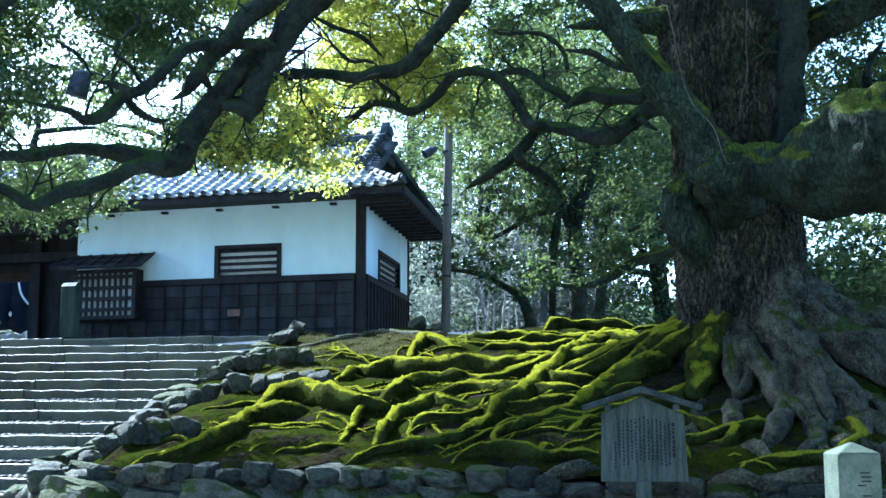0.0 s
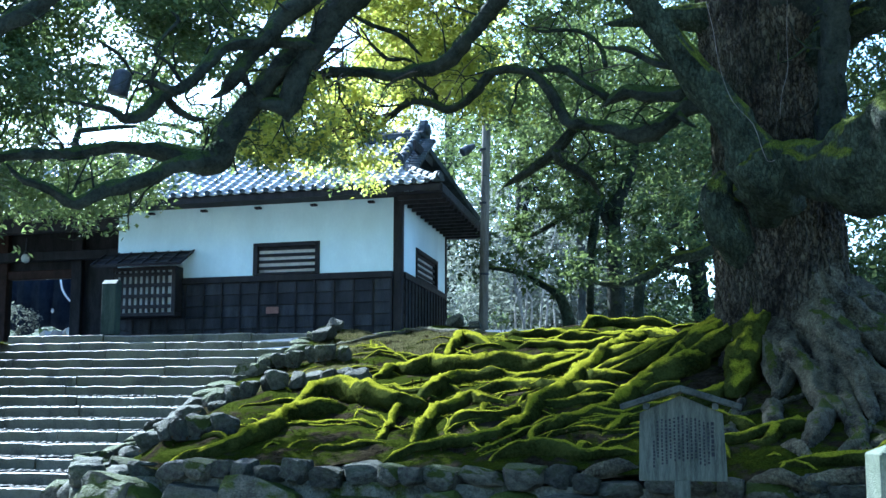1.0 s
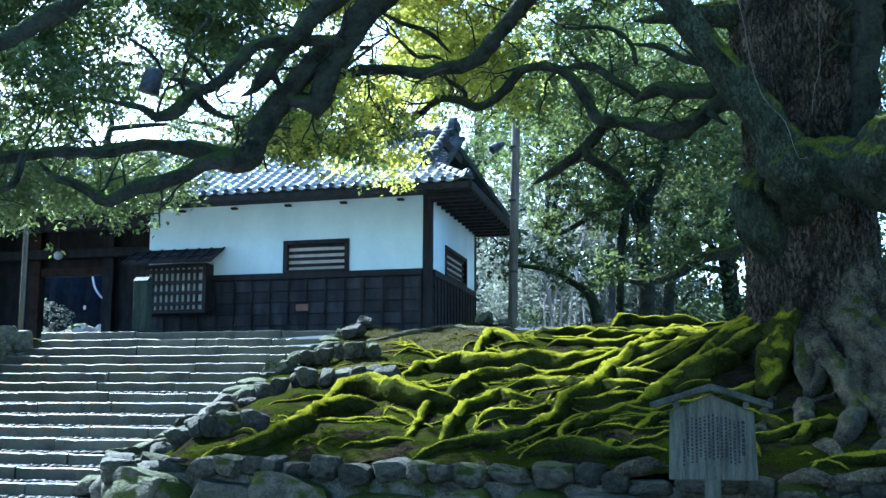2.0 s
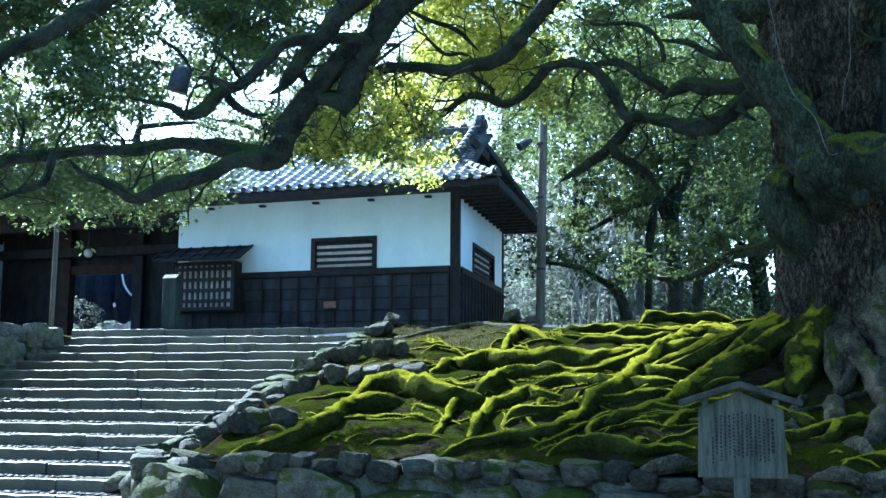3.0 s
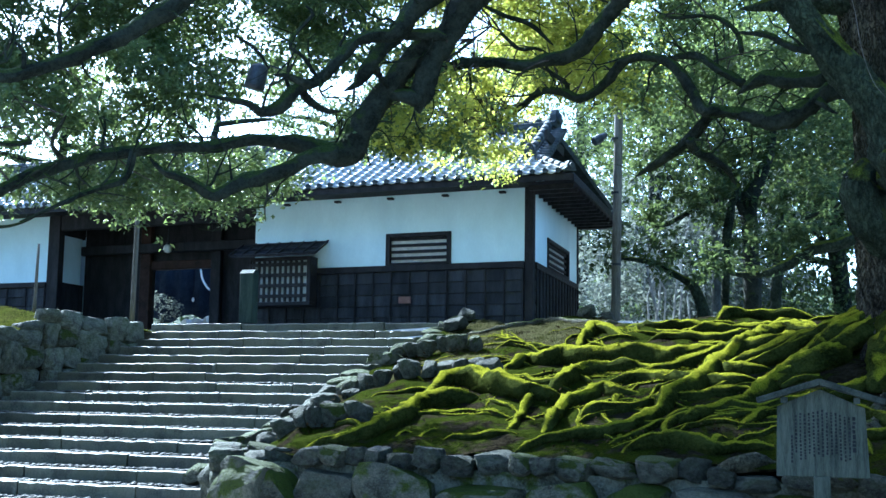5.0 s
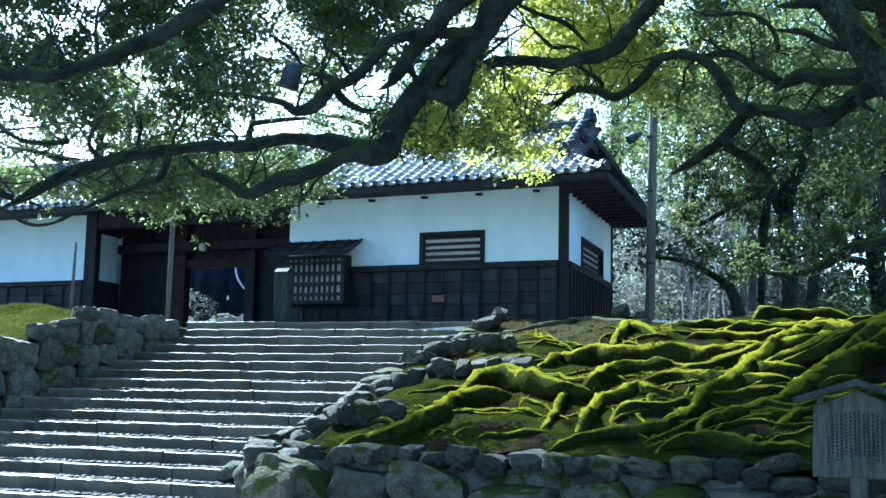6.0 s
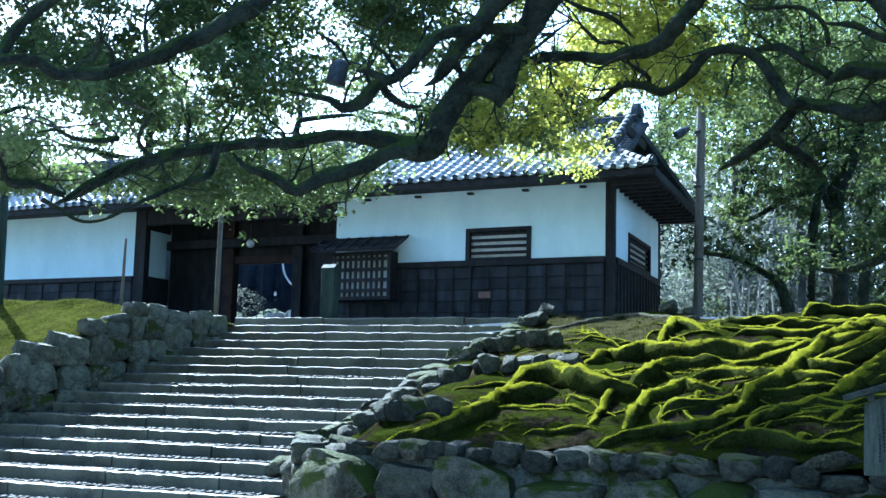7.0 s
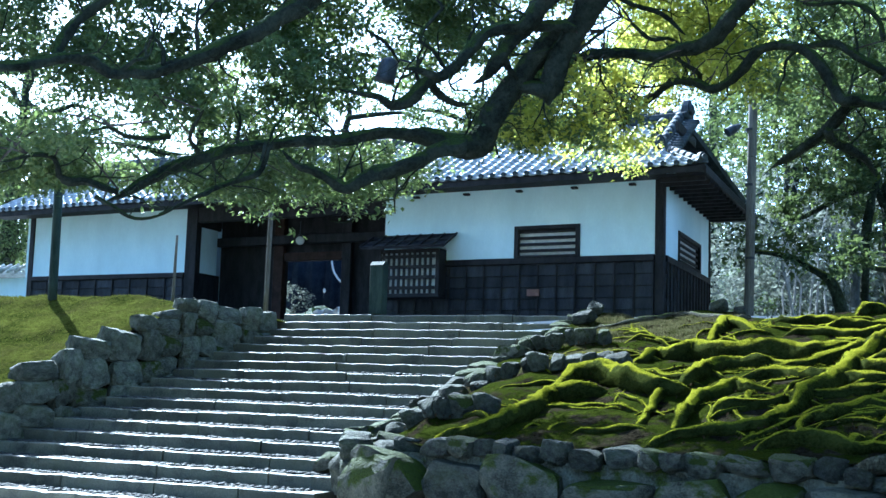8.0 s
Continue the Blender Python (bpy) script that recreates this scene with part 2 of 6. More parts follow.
def data_part(name, me, parent, label="", kind=""):
    """Links mesh data in world metres under a thing."""
    if parent is not None:
        me.transform(Matrix.Translation(-wloc(parent)))
    ob = new(name, me)
    ob.parent = parent
    return tagged(ob, label, kind=kind)


def piece(name, me, parent, m):
    """An object on shared mesh data at world pose m under a parent."""
    ob = new(name, me)
    ob.parent = parent
    ob.matrix_basis = Matrix.Translation(-wloc(parent)) @ m
    return ob


def hexa(bm, pts):
    """A block from 8 corners: 4 below, 4 above, in the same turn."""
    vs = [bm.verts.new(p) for p in pts]
    for f in ((3, 2, 1, 0), (4, 5, 6, 7), (0, 1, 5, 4), (1, 2, 6, 5), (2, 3, 7, 6), (3, 0, 4, 7)):
        bm.faces.new([vs[i] for i in f])
    return vs


def bevel(bm, width, segments=1):
    bmesh.ops.bevel(bm, geom=bm.edges[:], offset=width, segments=segments, affect="EDGES", clamp_overlap=True)


def block(fn, x0, x1, y0, y1, z0, z1, b=0.0):
    """A bevelled block between bounds in the frame of fn."""
    bm = bmesh.new()
    hexa(bm, [fn(x, y, z) for z in (z0, z1) for x, y in ((x0, y0), (x1, y0), (x1, y1), (x0, y1))])
    if b:
        bevel(bm, b)
    return bm


def smooth_path(pts, step):
    """Catmull-Rom through points that carry a radius as their last number."""
    p = [np.array(q, float) for q in pts]
    p = [2 * p[0] - p[1]] + p + [2 * p[-1] - p[-2]]
    out = []
    for i in range(1, len(p) - 2):
        n = max(2, int(np.linalg.norm(p[i + 1][:3] - p[i][:3]) / step))
        for k in range(n):
            t = k / n
            out.append(0.5 * (2 * p[i] + (p[i + 1] - p[i - 1]) * t + (2 * p[i - 1] - 5 * p[i] + 4 * p[i + 1] - p[i + 2]) * t * t
                              + (3 * p[i] - p[i - 1] - 3 * p[i + 1] + p[i + 2]) * t ** 3))
    out.append(p[-2])
    return out


def tube(bm, path, segs=8, lump=0.18, lump_scale=2.5, flat=1.0, wander=0.0):
    """Sweeps a lumpy tapered tube along a path of (x, y, z, radius)."""
    rings = []
    n = len(path)
    side = None
    for i, q in enumerate(path):
        c = Vector(q[:3])
        d = Vector(path[min(i + 1, n - 1)][:3]) - Vector(path[max(i - 1, 0)][:3])
        d = d.normalized() if d.length > 1e-6 else Vector((0, 0, 1))
        if side is None:
            side = d.cross(Vector((0, 0, 1)) if abs(d.z) < 0.9 else Vector((1, 0, 0))).normalized()
        side = (side - d * side.dot(d)).normalized()
        up = side.cross(d)
        if wander:
            c = c + side * noise.noise(c * 1.7) * wander + up * noise.noise(c * 1.7 + Vector((9, 4, 2))) * wander
        ring = []
        for k in range(segs):
            a = 2 * math.pi * k / segs
            dirv = side * math.cos(a) + up * math.sin(a) * flat
            r = max(0.003, q[3]) * (1 + lump * noise.noise((c + dirv * 0.6) * lump_scale) + 0.4 * lump * noise.noise((c + dirv * 0.4) * lump_scale * 4))
            ring.append(bm.verts.new(c + dirv * r))
        rings.append(ring)
    for a, b in zip(rings, rings[1:]):
        for k in range(segs):
            bm.faces.new((a[k], a[(k + 1) % segs], b[(k + 1) % segs], b[k]))
    bm.faces.new(rings[0][::-1])
    bm.faces.new(rings[-1])


def rock_mesh(name, seed, material, sub=3, square=0.75, chips=9, near=0.33):
    """A squarish broken stone with flat facets, about 1 m each way."""
    rng = random.Random(seed * 13 + 5)
    bm = bmesh.new()
    bmesh.ops.create_icosphere(bm, subdivisions=sub, radius=0.5)
    off = Vector((seed * 7.3, seed * 3.1, seed * 1.7))
    cuts = [(Vector((rng.gauss(0, 1), rng.gauss(0, 1), rng.gauss(0, 1))).normalized(), rng.uniform(near, near + 0.13)) for _ in range(chips)]
    cuts += [(Vector(n) + Vector((rng.gauss(0, 0.16), rng.gauss(0, 0.16), rng.gauss(0, 0.16))), rng.uniform(0.40, 0.47)) for n in ((1, 0, 0), (-1, 0, 0), (0, 1, 0), (0, -1, 0), (0, 0, 1), (0, 0, -1))]
    for v in bm.verts:
        p = v.co.normalized()
        box = p * (0.5 / max(abs(p.x), abs(p.y), abs(p.z)))
        q = p * 0.5 * (1 - square) + box * square
        for nrm, far in cuts:
            dd = q.dot(nrm.normalized()) - far
            if dd > 0:
                q -= nrm.normalized() * dd * 0.94
        q *= 1 + 0.05 * noise.noise(p * 3.2 + off) + 0.035 * noise.noise(p * 7 + off) + 0.02 * noise.noise(p * 15 + off)
        v.co = q
    me = bpy.data.meshes.new(name)
    bm.to_mesh(me)
    bm.free()
    me.materials.append(material)
    me.polygons.foreach_set("use_smooth", [True] * len(me.polygons))
    me.set_sharp_from_angle(angle=radians(24))
    return me


ROCKS = [rock_mesh("stone", i + 1, ROCK) for i in range(9)]
WALLSTONES = [rock_mesh("stone", i + 40, ROCK, 3, 0.88, 5, 0.40) for i in range(10)] + [rock_mesh("stone", i + 60, ROCK_MOSSY, 3, 0.88, 5, 0.40) for i in range(2)]
STAIRSTONES = [rock_mesh("stone", i + 80, ROCK_PALE, 3, 0.86, 5, 0.44) for i in range(10)] + [rock_mesh("stone", i + 95, ROCK_MOSSY, 3, 0.95, 4, 0.46) for i in range(3)]
ROCKS_MOSSY = [rock_mesh("stone", i + 20, ROCK_MOSSY, 3, 0.9, 7, 0.40) for i in range(6)]


def put_rock(parent, rng, at, size, mossy=False, name="stone", turn=0.5):
    me = rng.choice(ROCKS_MOSSY if mossy else ROCKS)
    rot = Euler((rng.uniform(-turn, turn) * 0.4, rng.uniform(-turn, turn) * 0.4, radians(-20) + rng.uniform(-turn, turn) * 0.5 + rng.choice((0, math.pi))))
    return piece(name, me, parent, Matrix.LocRotScale(at, rot, size))


# ---- lie of the land ----
RISE, TREAD, V0, Z0 = 0.17, 0.483, 12.15, EYE - 6.36 * 0.17
FIRST, LAST = -2, 15
STAIR_L, STAIR_R = -15.95, -9.55          # the stair between its wall and its edging
STAIR_TURN = radians(10.38)                # the steps lie nearly square to the gatehouse
TOP = Z0 + LAST * RISE


def step_z(k):
    return EYE + (k - 6.517) * RISE


def step_v(k):
    return 13.379 + k * 0.495


def S(u, v, z):
    """From the steps' own frame to the world."""
    c, n = math.cos(STAIR_TURN), math.sin(STAIR_TURN)
    return Vector((u * c + v * n, v * c - u * n, z))


def step_end(u, v):
    """Where a step at v meets the line u beside the stair."""
    skew = radians(20) - STAIR_TURN
    return (u + v * math.sin(skew)) / math.cos(skew)


def mound_z(u, v):
    z = 1.02 + (v - 11.4) * 0.255
    z += 0.45 * math.exp(-(((u + 1.7) / 1.9) ** 2 + ((v - 15.6) / 1.9) ** 2))
    z += 0.12 * noise.noise(Vector((u * 0.7, v * 0.7, 3.1))) + 0.07 * noise.noise(Vector((u * 2.1, v * 2.1, 7.7))) + 0.03 * noise.noise(Vector((u * 6, v * 6, 1.7)))
    k = min(1.0, max(0.0, (-8.5 - u) / 1.3))
    k = k * k * (3 - 2 * k)
    z += (min(z, Z0 + (v - V0) / TREAD * RISE + 0.12) - z) * k
    k2 = min(1.0, max(0.0, (12.5 - v) / 0.8)) * min(1.0, max(0.0, (-8.2 - u) / 0.6))
    z -= 0.5 * k2
    if v < 13.0 and u < -9.05 - (v - 11.3) * 0.69:
        z -= 0.6
    if v > 19.2:
        z -= (v - 19.2) * 0.22
    return z


def bank_top(v):
    """Height of the wall beside the stair."""
    return min(3.10, 1.50 + (v - 11.58) * 0.42) if v < 15.6 else 3.02 - (v - 15.6) * 0.04


def bank_z(u, v):
    w = -15.95 - u
    z = min(3.16, bank_top(v) - 0.06 + 0.10 * w)
    return z + 0.08 * noise.noise(Vector((u * 0.8, v * 0.8, 1.1))) * min(1, w) + 0.035 * noise.noise(Vector((u * 2.6, v * 2.6, 4.1)))


def ground_sheet():
    """One sheet: road below, terrace above; the wooded hill joins it behind."""
    us = [-400, -200, -90, -45, -30, -20, -14, -10, -7, -4, -2, 0, 10, 20, 35, 60, 120, 250, 400]
    low = [(-400, 0), (-100, 0), (-20, 0), (0, 0), (6, 0), (10.6, 0), (11.6, 0.02), (19.3, TOP - 0.12), (20, TOP - 0.02), (26, TOP), (31, TOP + 0.02)]
    high = [(31, TOP + 0.02), (36, TOP + 0.3), (44, TOP + 1.5), (60, TOP + 5), (90, TOP + 14), (150, TOP + 24), (300, TOP + 26), (450, TOP + 20)]
    for name, rows, material, label, kind in (("ground", low, GROUND, "pale gravel ground of road and terrace", "ground"), ("hillside", high, FOREST, "dark wooded hillside behind the gatehouse", "hill")):
        verts = [W(u, v, z - (0.5 * (z - TOP) * min(1.0, max(0.0, u / v + 0.46) / 0.06) if v > 31 else 0.0)) for v, z in rows for u in us]
        n = len(us)
        faces = [(r * n + c, r * n + c + 1, (r + 1) * n + c + 1, (r + 1) * n + c) for r in range(len(rows) - 1) for c in range(n - 1)]
        tagged(new(name, mesh_from(name, verts, faces, material)), label, kind, kind="structure")


def sheet(name, u0, u1, v0, v1, step, height, material, label, category):
    nu, nv = int((u1 - u0) / step) + 1, int((v1 - v0) / step) + 1
    verts, faces = [], []
    for j in range(nv + 1):
        for i in range(nu + 1):
            u, v = u0 + (u1 - u0) * i / nu, v0 + (v1 - v0) * j / nv
            verts.append(W(u, v, height(u, v)))
    for j in range(nv):
        for i in range(nu):
            k = j * (nu + 1) + i
            faces.append((k, k + 1, k + nu + 2, k + nu + 1))
    return tagged(new(name, mesh_from(name, verts, faces, material, True)), label, category, kind="structure")


ground_sheet()
mound = sheet("mound", -9.9, 9.0, 11.40, 21.0, 0.09, mound_z, SOIL, "mossy earth mound under the old camphor tree", "mound")
bank = sheet("bank", -34.0, -15.9, 8.0, 20.5, 0.12, bank_z, GRASS_SOIL, "moss-covered grassy bank above a stone wall", "bank")


# ---- the gatehouse: axes (a along the front to the left, b inwards, z) ----
CORNER = Vector((-1.56, 23.65, 0))
AX, BX = Vector((-0.9619, 0.2734, 0)), Vector((math.sin(radians(8.5)), math.cos(radians(8.5)), 0))


def H(a, b, z):
    return CORNER + AX * a + BX * b + Vector((0, 0, z))


Z_BAND, Z_EAVE, DEPTH, LEN = 4.40, 5.96, 5.0, 17.75
house = thing("gatehouse", H(8, 0, TOP), "long white-plastered temple gatehouse with black boards and tiled roof", "building")


def wall_with_window(name, fn, x0, x1, y0, y1, z0, z1, hole=None):
    """A plaster wall; the hole (x0, x1, z0, z1) goes right through."""
    bm = bmesh.new()
    boxes = [(x0, x1, z0, z1)]
    if hole:
        hx0, hx1, hz0, hz1 = hole
        boxes = [(x0, hx0, z0, z1), (hx1, x1, z0, z1), (hx0, hx1, hz1, z1)] + ([(hx0, hx1, z0, hz0)] if hz0 > z0 + 0.01 else [])
    made = None
    for a0, a1, c0, c1 in boxes:
        hexa(bm, [fn(x, y, z) for z in (c0, c1) for x, y in ((a0, y0), (a1, y0), (a1, y1), (a0, y1))])
        made = part(name, bm, PLASTER, house)
        bm = bmesh.new()
    bm.free()
    return made


def side(b, a, z):
    """Frame of the end wall: first number runs inwards, second outwards to the right."""
    return H(-a, b, z)


def inward(b, a, z):
    """The end wall's frame again, its second number running into the house."""
    return H(a, b, z)


def slat_window(fn, x0, x1, z0, z1, out):
    """A frame with broad horizontal slats set in the wall."""
    win = part("window_frame", block(fn, x0, x0 + 0.10, out - 0.03, out + 0.1, z0, z1, 0.008), TIMBER, house, "dark wooden slatted window")
    part("jamb", block(fn, x1 - 0.10, x1, out - 0.03, out + 0.1, z0, z1, 0.008), TIMBER, win)
    part("head", block(fn, x0 + 0.102, x1 - 0.102, out - 0.03, out + 0.1, z1 - 0.085, z1, 0.008), TIMBER, win)
    part("sill", block(fn, x0 + 0.102, x1 - 0.102, out - 0.03, out + 0.1, z0, z0 + 0.05, 0.008), TIMBER, win)
    n = 4
    h = (z1 - z0 - 0.135) / n
    for i in range(n):
        zz = z0 + 0.05 + h * i
        part("slat", block(fn, x0 + 0.102, x1 - 0.102, out + 0.03, out + 0.06, zz + h * 0.50, zz + h * 0.98, 0.004), TIMBER, win)
    part("shutter", block(fn, x0 + 0.102, x1 - 0.102, out + 0.085, out + 0.10, z0 + 0.05, z1 - 0.085), SHADOWBOARD, win, "pale grey shutter boards")


# plaster walls
wall_with_window("plaster_wall", H, 0.16, 6.45, 0.0, 0.16, Z_BAND, Z_EAVE + 0.25, (1.75, 3.24, Z_BAND, 5.07))
wall_with_window("end_wall", side, 0.10, DEPTH - 0.08, -0.16, 0.0, Z_BAND, Z_EAVE + 0.25, (1.44, 3.88, Z_BAND + 0.01, 5.06))
wall_with_window("plaster_wall", H, 12.27, 17.62, 0.0, 0.16, 4.30, Z_EAVE + 0.25)
slat_window(H, 1.752, 3.238, Z_BAND + 0.002, 5.068, 0.0)
slat_window(inward, 1.442, 3.878, Z_BAND + 0.012, 5.058, 0.0)
part("return_wall", block(H, 12.02, 12.12, 0.20, 1.05, 4.32, 5.45), PLASTER, house)
part("return_panel", block(H, 12.02, 12.12, 0.20, 1.20, TOP, 4.316), BOARD, house)
part("return_beam", block(H, 12.02, 12.12, 0.20, 1.20, 5.453, 6.2), TIMBER, house)
part("back_wall", block(H, 0.0, 9.6, DEPTH + 0.01, DEPTH + 0.15, TOP, Z_EAVE + 0.2), PLASTER, house)
part("back_wall", block(H, 12.6, LEN, DEPTH + 0.01, DEPTH + 0.15, TOP, Z_EAVE + 0.2), PLASTER, house)
part("far_end_wall", block(H, LEN + 0.01, LEN + 0.15, 0.0, DEPTH, TOP, Z_EAVE + 0.2), PLASTER, house)
# posts and rails
for a0, a1, z1 in ((0.0, 0.16, Z_EAVE + 0.2), (11.92, 12.26, Z_EAVE + 0.2), (17.63, 17.80, Z_EAVE + 0.2)):
    part("post", block(H, a0 - (0.02 if a0 == 0 else 0), a1, -0.03, 0.19, TOP, z1, 0.01), TIMBER, house)
part("post", block(side, DEPTH - 0.075, DEPTH + 0.06, -0.16, 0.03, TOP, Z_EAVE + 0.2, 0.01), TIMBER, house)
part("rail", block(H, 0.165, 6.45, -0.055, 0.10, Z_BAND - 0.13, Z_BAND - 0.003, 0.008), TIMBER, house)
part("rail", block(side, 0.21, DEPTH - 0.08, -0.10, 0.055, Z_BAND - 0.13, Z_BAND - 0.003, 0.008), TIMBER, house)
part("rail", block(H, 12.27, 17.62, -0.055, 0.10, 4.18, 4.297, 0.008), TIMBER, house)


def boarding(fn, x0, x1, z0, z1, out, bay, label):
    """Black lap boards with upright battens."""
    rows = 5
    h = (z1 - z0) / rows
    n = max(1, round((x1 - x0) / bay))
    w = (x1 - x0) / n
    for i in range(n):
        for r in range(rows):
            bm = bmesh.new()
            xa, xb = x0 + i * w + 0.003, x0 + (i + 1) * w - 0.003
            za, zb = z0 + r * h, z0 + (r + 1) * h - 0.003
            s = -1 if fn is H else 1
            o0, o1 = out, out + s * 0.028
            hexa(bm, [fn(xa, o1, za), fn(xb, o1, za), fn(xb, out - s * 0.06, za), fn(xa, out - s * 0.06, za),
                      fn(xa, o0 + s * 0.006, zb), fn(xb, o0 + s * 0.006, zb), fn(xb, out - s * 0.06, zb), fn(xa, out - s * 0.06, zb)])
            part("board", bm, BOARD, house)
    for i in range(n + 1):
        x = min(max(x0 + i * w, x0 + 0.022), x1 - 0.022)
        s = -1 if fn is H else 1
        lo, hi = sorted((out + s * 0.030, out + s * 0.056))
        part("batten", block(fn, x - 0.02, x + 0.02, lo, hi, z0, z1, 0.004), TIMBER, house)


boarding(H, 0.17, 6.45, TOP + 0.02, Z_BAND - 0.135, 0.0, 0.42, "")
boarding(side, 0.21, DEPTH - 0.09, TOP + 0.02, Z_BAND - 0.135, 0.0, 0.34, "")
boarding(H, 12.27, 17.62, TOP + 0.02, 4.176, 0.0, 0.6, "")
part("plaque", block(H, 2.62, 2.90, -0.075, -0.06, 3.60, 3.74, 0.004), PLAQUE, house, "small reddish wooden plaque")

# projecting lattice window with its own small roof
lat = part("lattice_window", block(H, 4.86, 6.42, -0.40, -0.002, 3.58, 3.66, 0.01), TIMBER, house, "projecting black lattice window with a small board roof")
part("lattice_frame", block(H, 4.86, 4.95, -0.40, -0.36, 3.662, 4.62, 0.006), TIMBER, lat)
part("lattice_frame", block(H, 6.33, 6.42, -0.40, -0.36, 3.662, 4.62, 0.006), TIMBER, lat)
part("lattice_frame", block(H, 4.952, 6.328, -0.40, -0.36, 4.54, 4.62, 0.006), TIMBER, lat)
for i in range(10):
    x = 5.05 + i * 0.132
    part("bar", block(H, x, x + 0.062, -0.392, -0.362, 3.664, 4.538, 0.004), TIMBER, lat)
for i in range(4):
    z = 3.80 + i * 0.225
    part("bar", block(H, 4.953, 6.327, -0.405, -0.394, z - 0.055, z + 0.02, 0.003), TIMBER, lat)
part("lattice_paper", block(H, 4.953, 6.327, -0.358, -0.350, 3.664, 4.538), PAPER, lat, "pale paper behind the bars")
part("cheek", block(H, 4.862, 4.90, -0.355, -0.002, 3.664, 4.62), TIMBER, lat)
part("cheek", block(H, 6.38, 6.418, -0.355, -0.002, 3.664, 4.62), TIMBER, lat)
for i in range(7):
    x0, x1 = 4.62 + i * 0.30, 4.62 + i * 0.30 + 0.294
    bm = bmesh.new()
    hexa(bm, [H(x0, -0.72, 4.60), H(x1, -0.72, 4.60), H(x1, -0.003, 4.94), H(x0, -0.003, 4.94),
              H(x0, -0.72, 4.63), H(x1, -0.72, 4.63), H(x1, -0.003, 4.97), H(x0, -0.003, 4.97)])
    part("roof_board", bm, TIMBER, lat)
for i in range(8):
    x = 4.62 + i * 0.30
    bm = bmesh.new()
    hexa(bm, [H(x - 0.02, -0.74, 4.632), H(x + 0.02, -0.74, 4.632), H(x + 0.02, -0.003, 4.974), H(x - 0.02, -0.003, 4.974),
              H(x - 0.02, -0.74, 4.665), H(x + 0.02, -0.74, 4.665), H(x + 0.02, -0.003, 5.005), H(x - 0.02, -0.003, 5.005)])
    part("roof_batten", bm, TIMBER, lat)

for y in (-0.70, -0.40, -0.06):
    zz = 4.60 + (y + 0.72) / 0.717 * 0.34
    part("roof_batten", block(H, 4.64, 6.70, y - 0.02, y + 0.02, zz + 0.034, zz + 0.062, 0.004), TIMBER, lat)

# the gate, set back under the same roof
GB = 1.2
gate = part("gate", block(H, 6.47, 8.18, GB, GB + 0.12, TOP, 5.9), TIMBER, house, "black timber gate standing open")
part("gate_panel", block(H, 9.93, 12.0, GB, GB + 0.12, TOP, 5.9), TIMBER, gate)
part("gate_post", block(H, 7.92, 8.19, GB - 0.16, GB - 0.004, TOP, 5.9, 0.015), TIMBER, gate)
part("gate_post", block(H, 9.92, 10.22, GB - 0.16, GB - 0.004, TOP, 5.9, 0.015), REDWOOD, gate)
part("lintel", block(H, 8.192, 9.918, GB - 0.12, GB + 0.12, 4.64, 4.84, 0.015), REDWOOD, gate)
part("upper_panel", block(H, 8.192, 9.918, GB, GB + 0.12, 4.843, 5.9), TIMBER, gate)
part("tie_beam", block(H, 6.47, 11.9, GB - 0.35, GB - 0.165, 5.02, 5.24, 0.015), TIMBER, gate)
part("threshold", block(H, 8.195, 9.915, GB - 0.1, GB + 0.1, TOP, TOP + 0.16, 0.01), REDWOOD, gate)
part("side_wall", block(H, 6.45, 6.468, 0.17, GB, TOP, 5.9), TIMBER, gate)
part("front_beam", block(H, 6.47, 11.9, -0.02, 0.16, 5.52, 5.95, 0.015), TIMBER, house)

# the roof: front slope, hipped end below a small gable
RB, RZ = 2.5, 7.60
E0, EB = -1.0, -0.85
SLOPE = (RZ - Z_EAVE) / (RB - EB)
A_END = LEN + 1.0


def roof_z(b):
    t = (b - EB) / (RB - EB)
    return Z_EAVE + (RZ - Z_EAVE) * t - 0.22 * t * (1 - t)


roof = part("roof", block(H, 0.1, A_END, EB + 0.02, EB + 0.10, Z_EAVE - 0.055, Z_EAVE - 0.012, 0.005), TIMBER, house, "grey tiled roof with heavy ridge tiles")
bm = bmesh.new()
N = 10
bs_ = [EB + (RB - EB) * i / N for i in range(N + 1)]
hip = lambda b: E0 + min(1.0, max(0.0, (b - EB) / 1.35)) * 1.0      # the corner ridge, then the gable edge
grid = [[bm.verts.new(H(a, b, roof_z(b) - off)) for a, off in ((hip(b), 0.02), (A_END, 0.02))] for b in bs_]
low = [[bm.verts.new(H(a, b, roof_z(b) - 0.14)) for a in (hip(b), A_END)] for b in bs_]
for g_, s_ in ((grid, 1), (low, -1)):
    for r0, r1 in zip(g_, g_[1:]):
        bm.faces.new((r0[0], r0[1], r1[1], r1[0]))
bm.faces.new((grid[0][0], grid[0][1], low[0][1], low[0][0]))
part("roof_deck", bm, TIMBER, roof)
back = bmesh.new()
hexa(back, [H(0.0, RB, RZ - 0.14), H(A_END, RB, RZ - 0.14), H(A_END, DEPTH + 0.9, Z_EAVE - 0.1), H(E0, DEPTH + 0.9, Z_EAVE - 0.1),
            H(0.0, RB, RZ), H(A_END, RB, RZ), H(A_END, DEPTH + 0.9, Z_EAVE + 0.04), H(E0, DEPTH + 0.9, Z_EAVE + 0.04)])
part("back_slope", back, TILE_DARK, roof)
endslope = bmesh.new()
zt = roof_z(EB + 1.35)
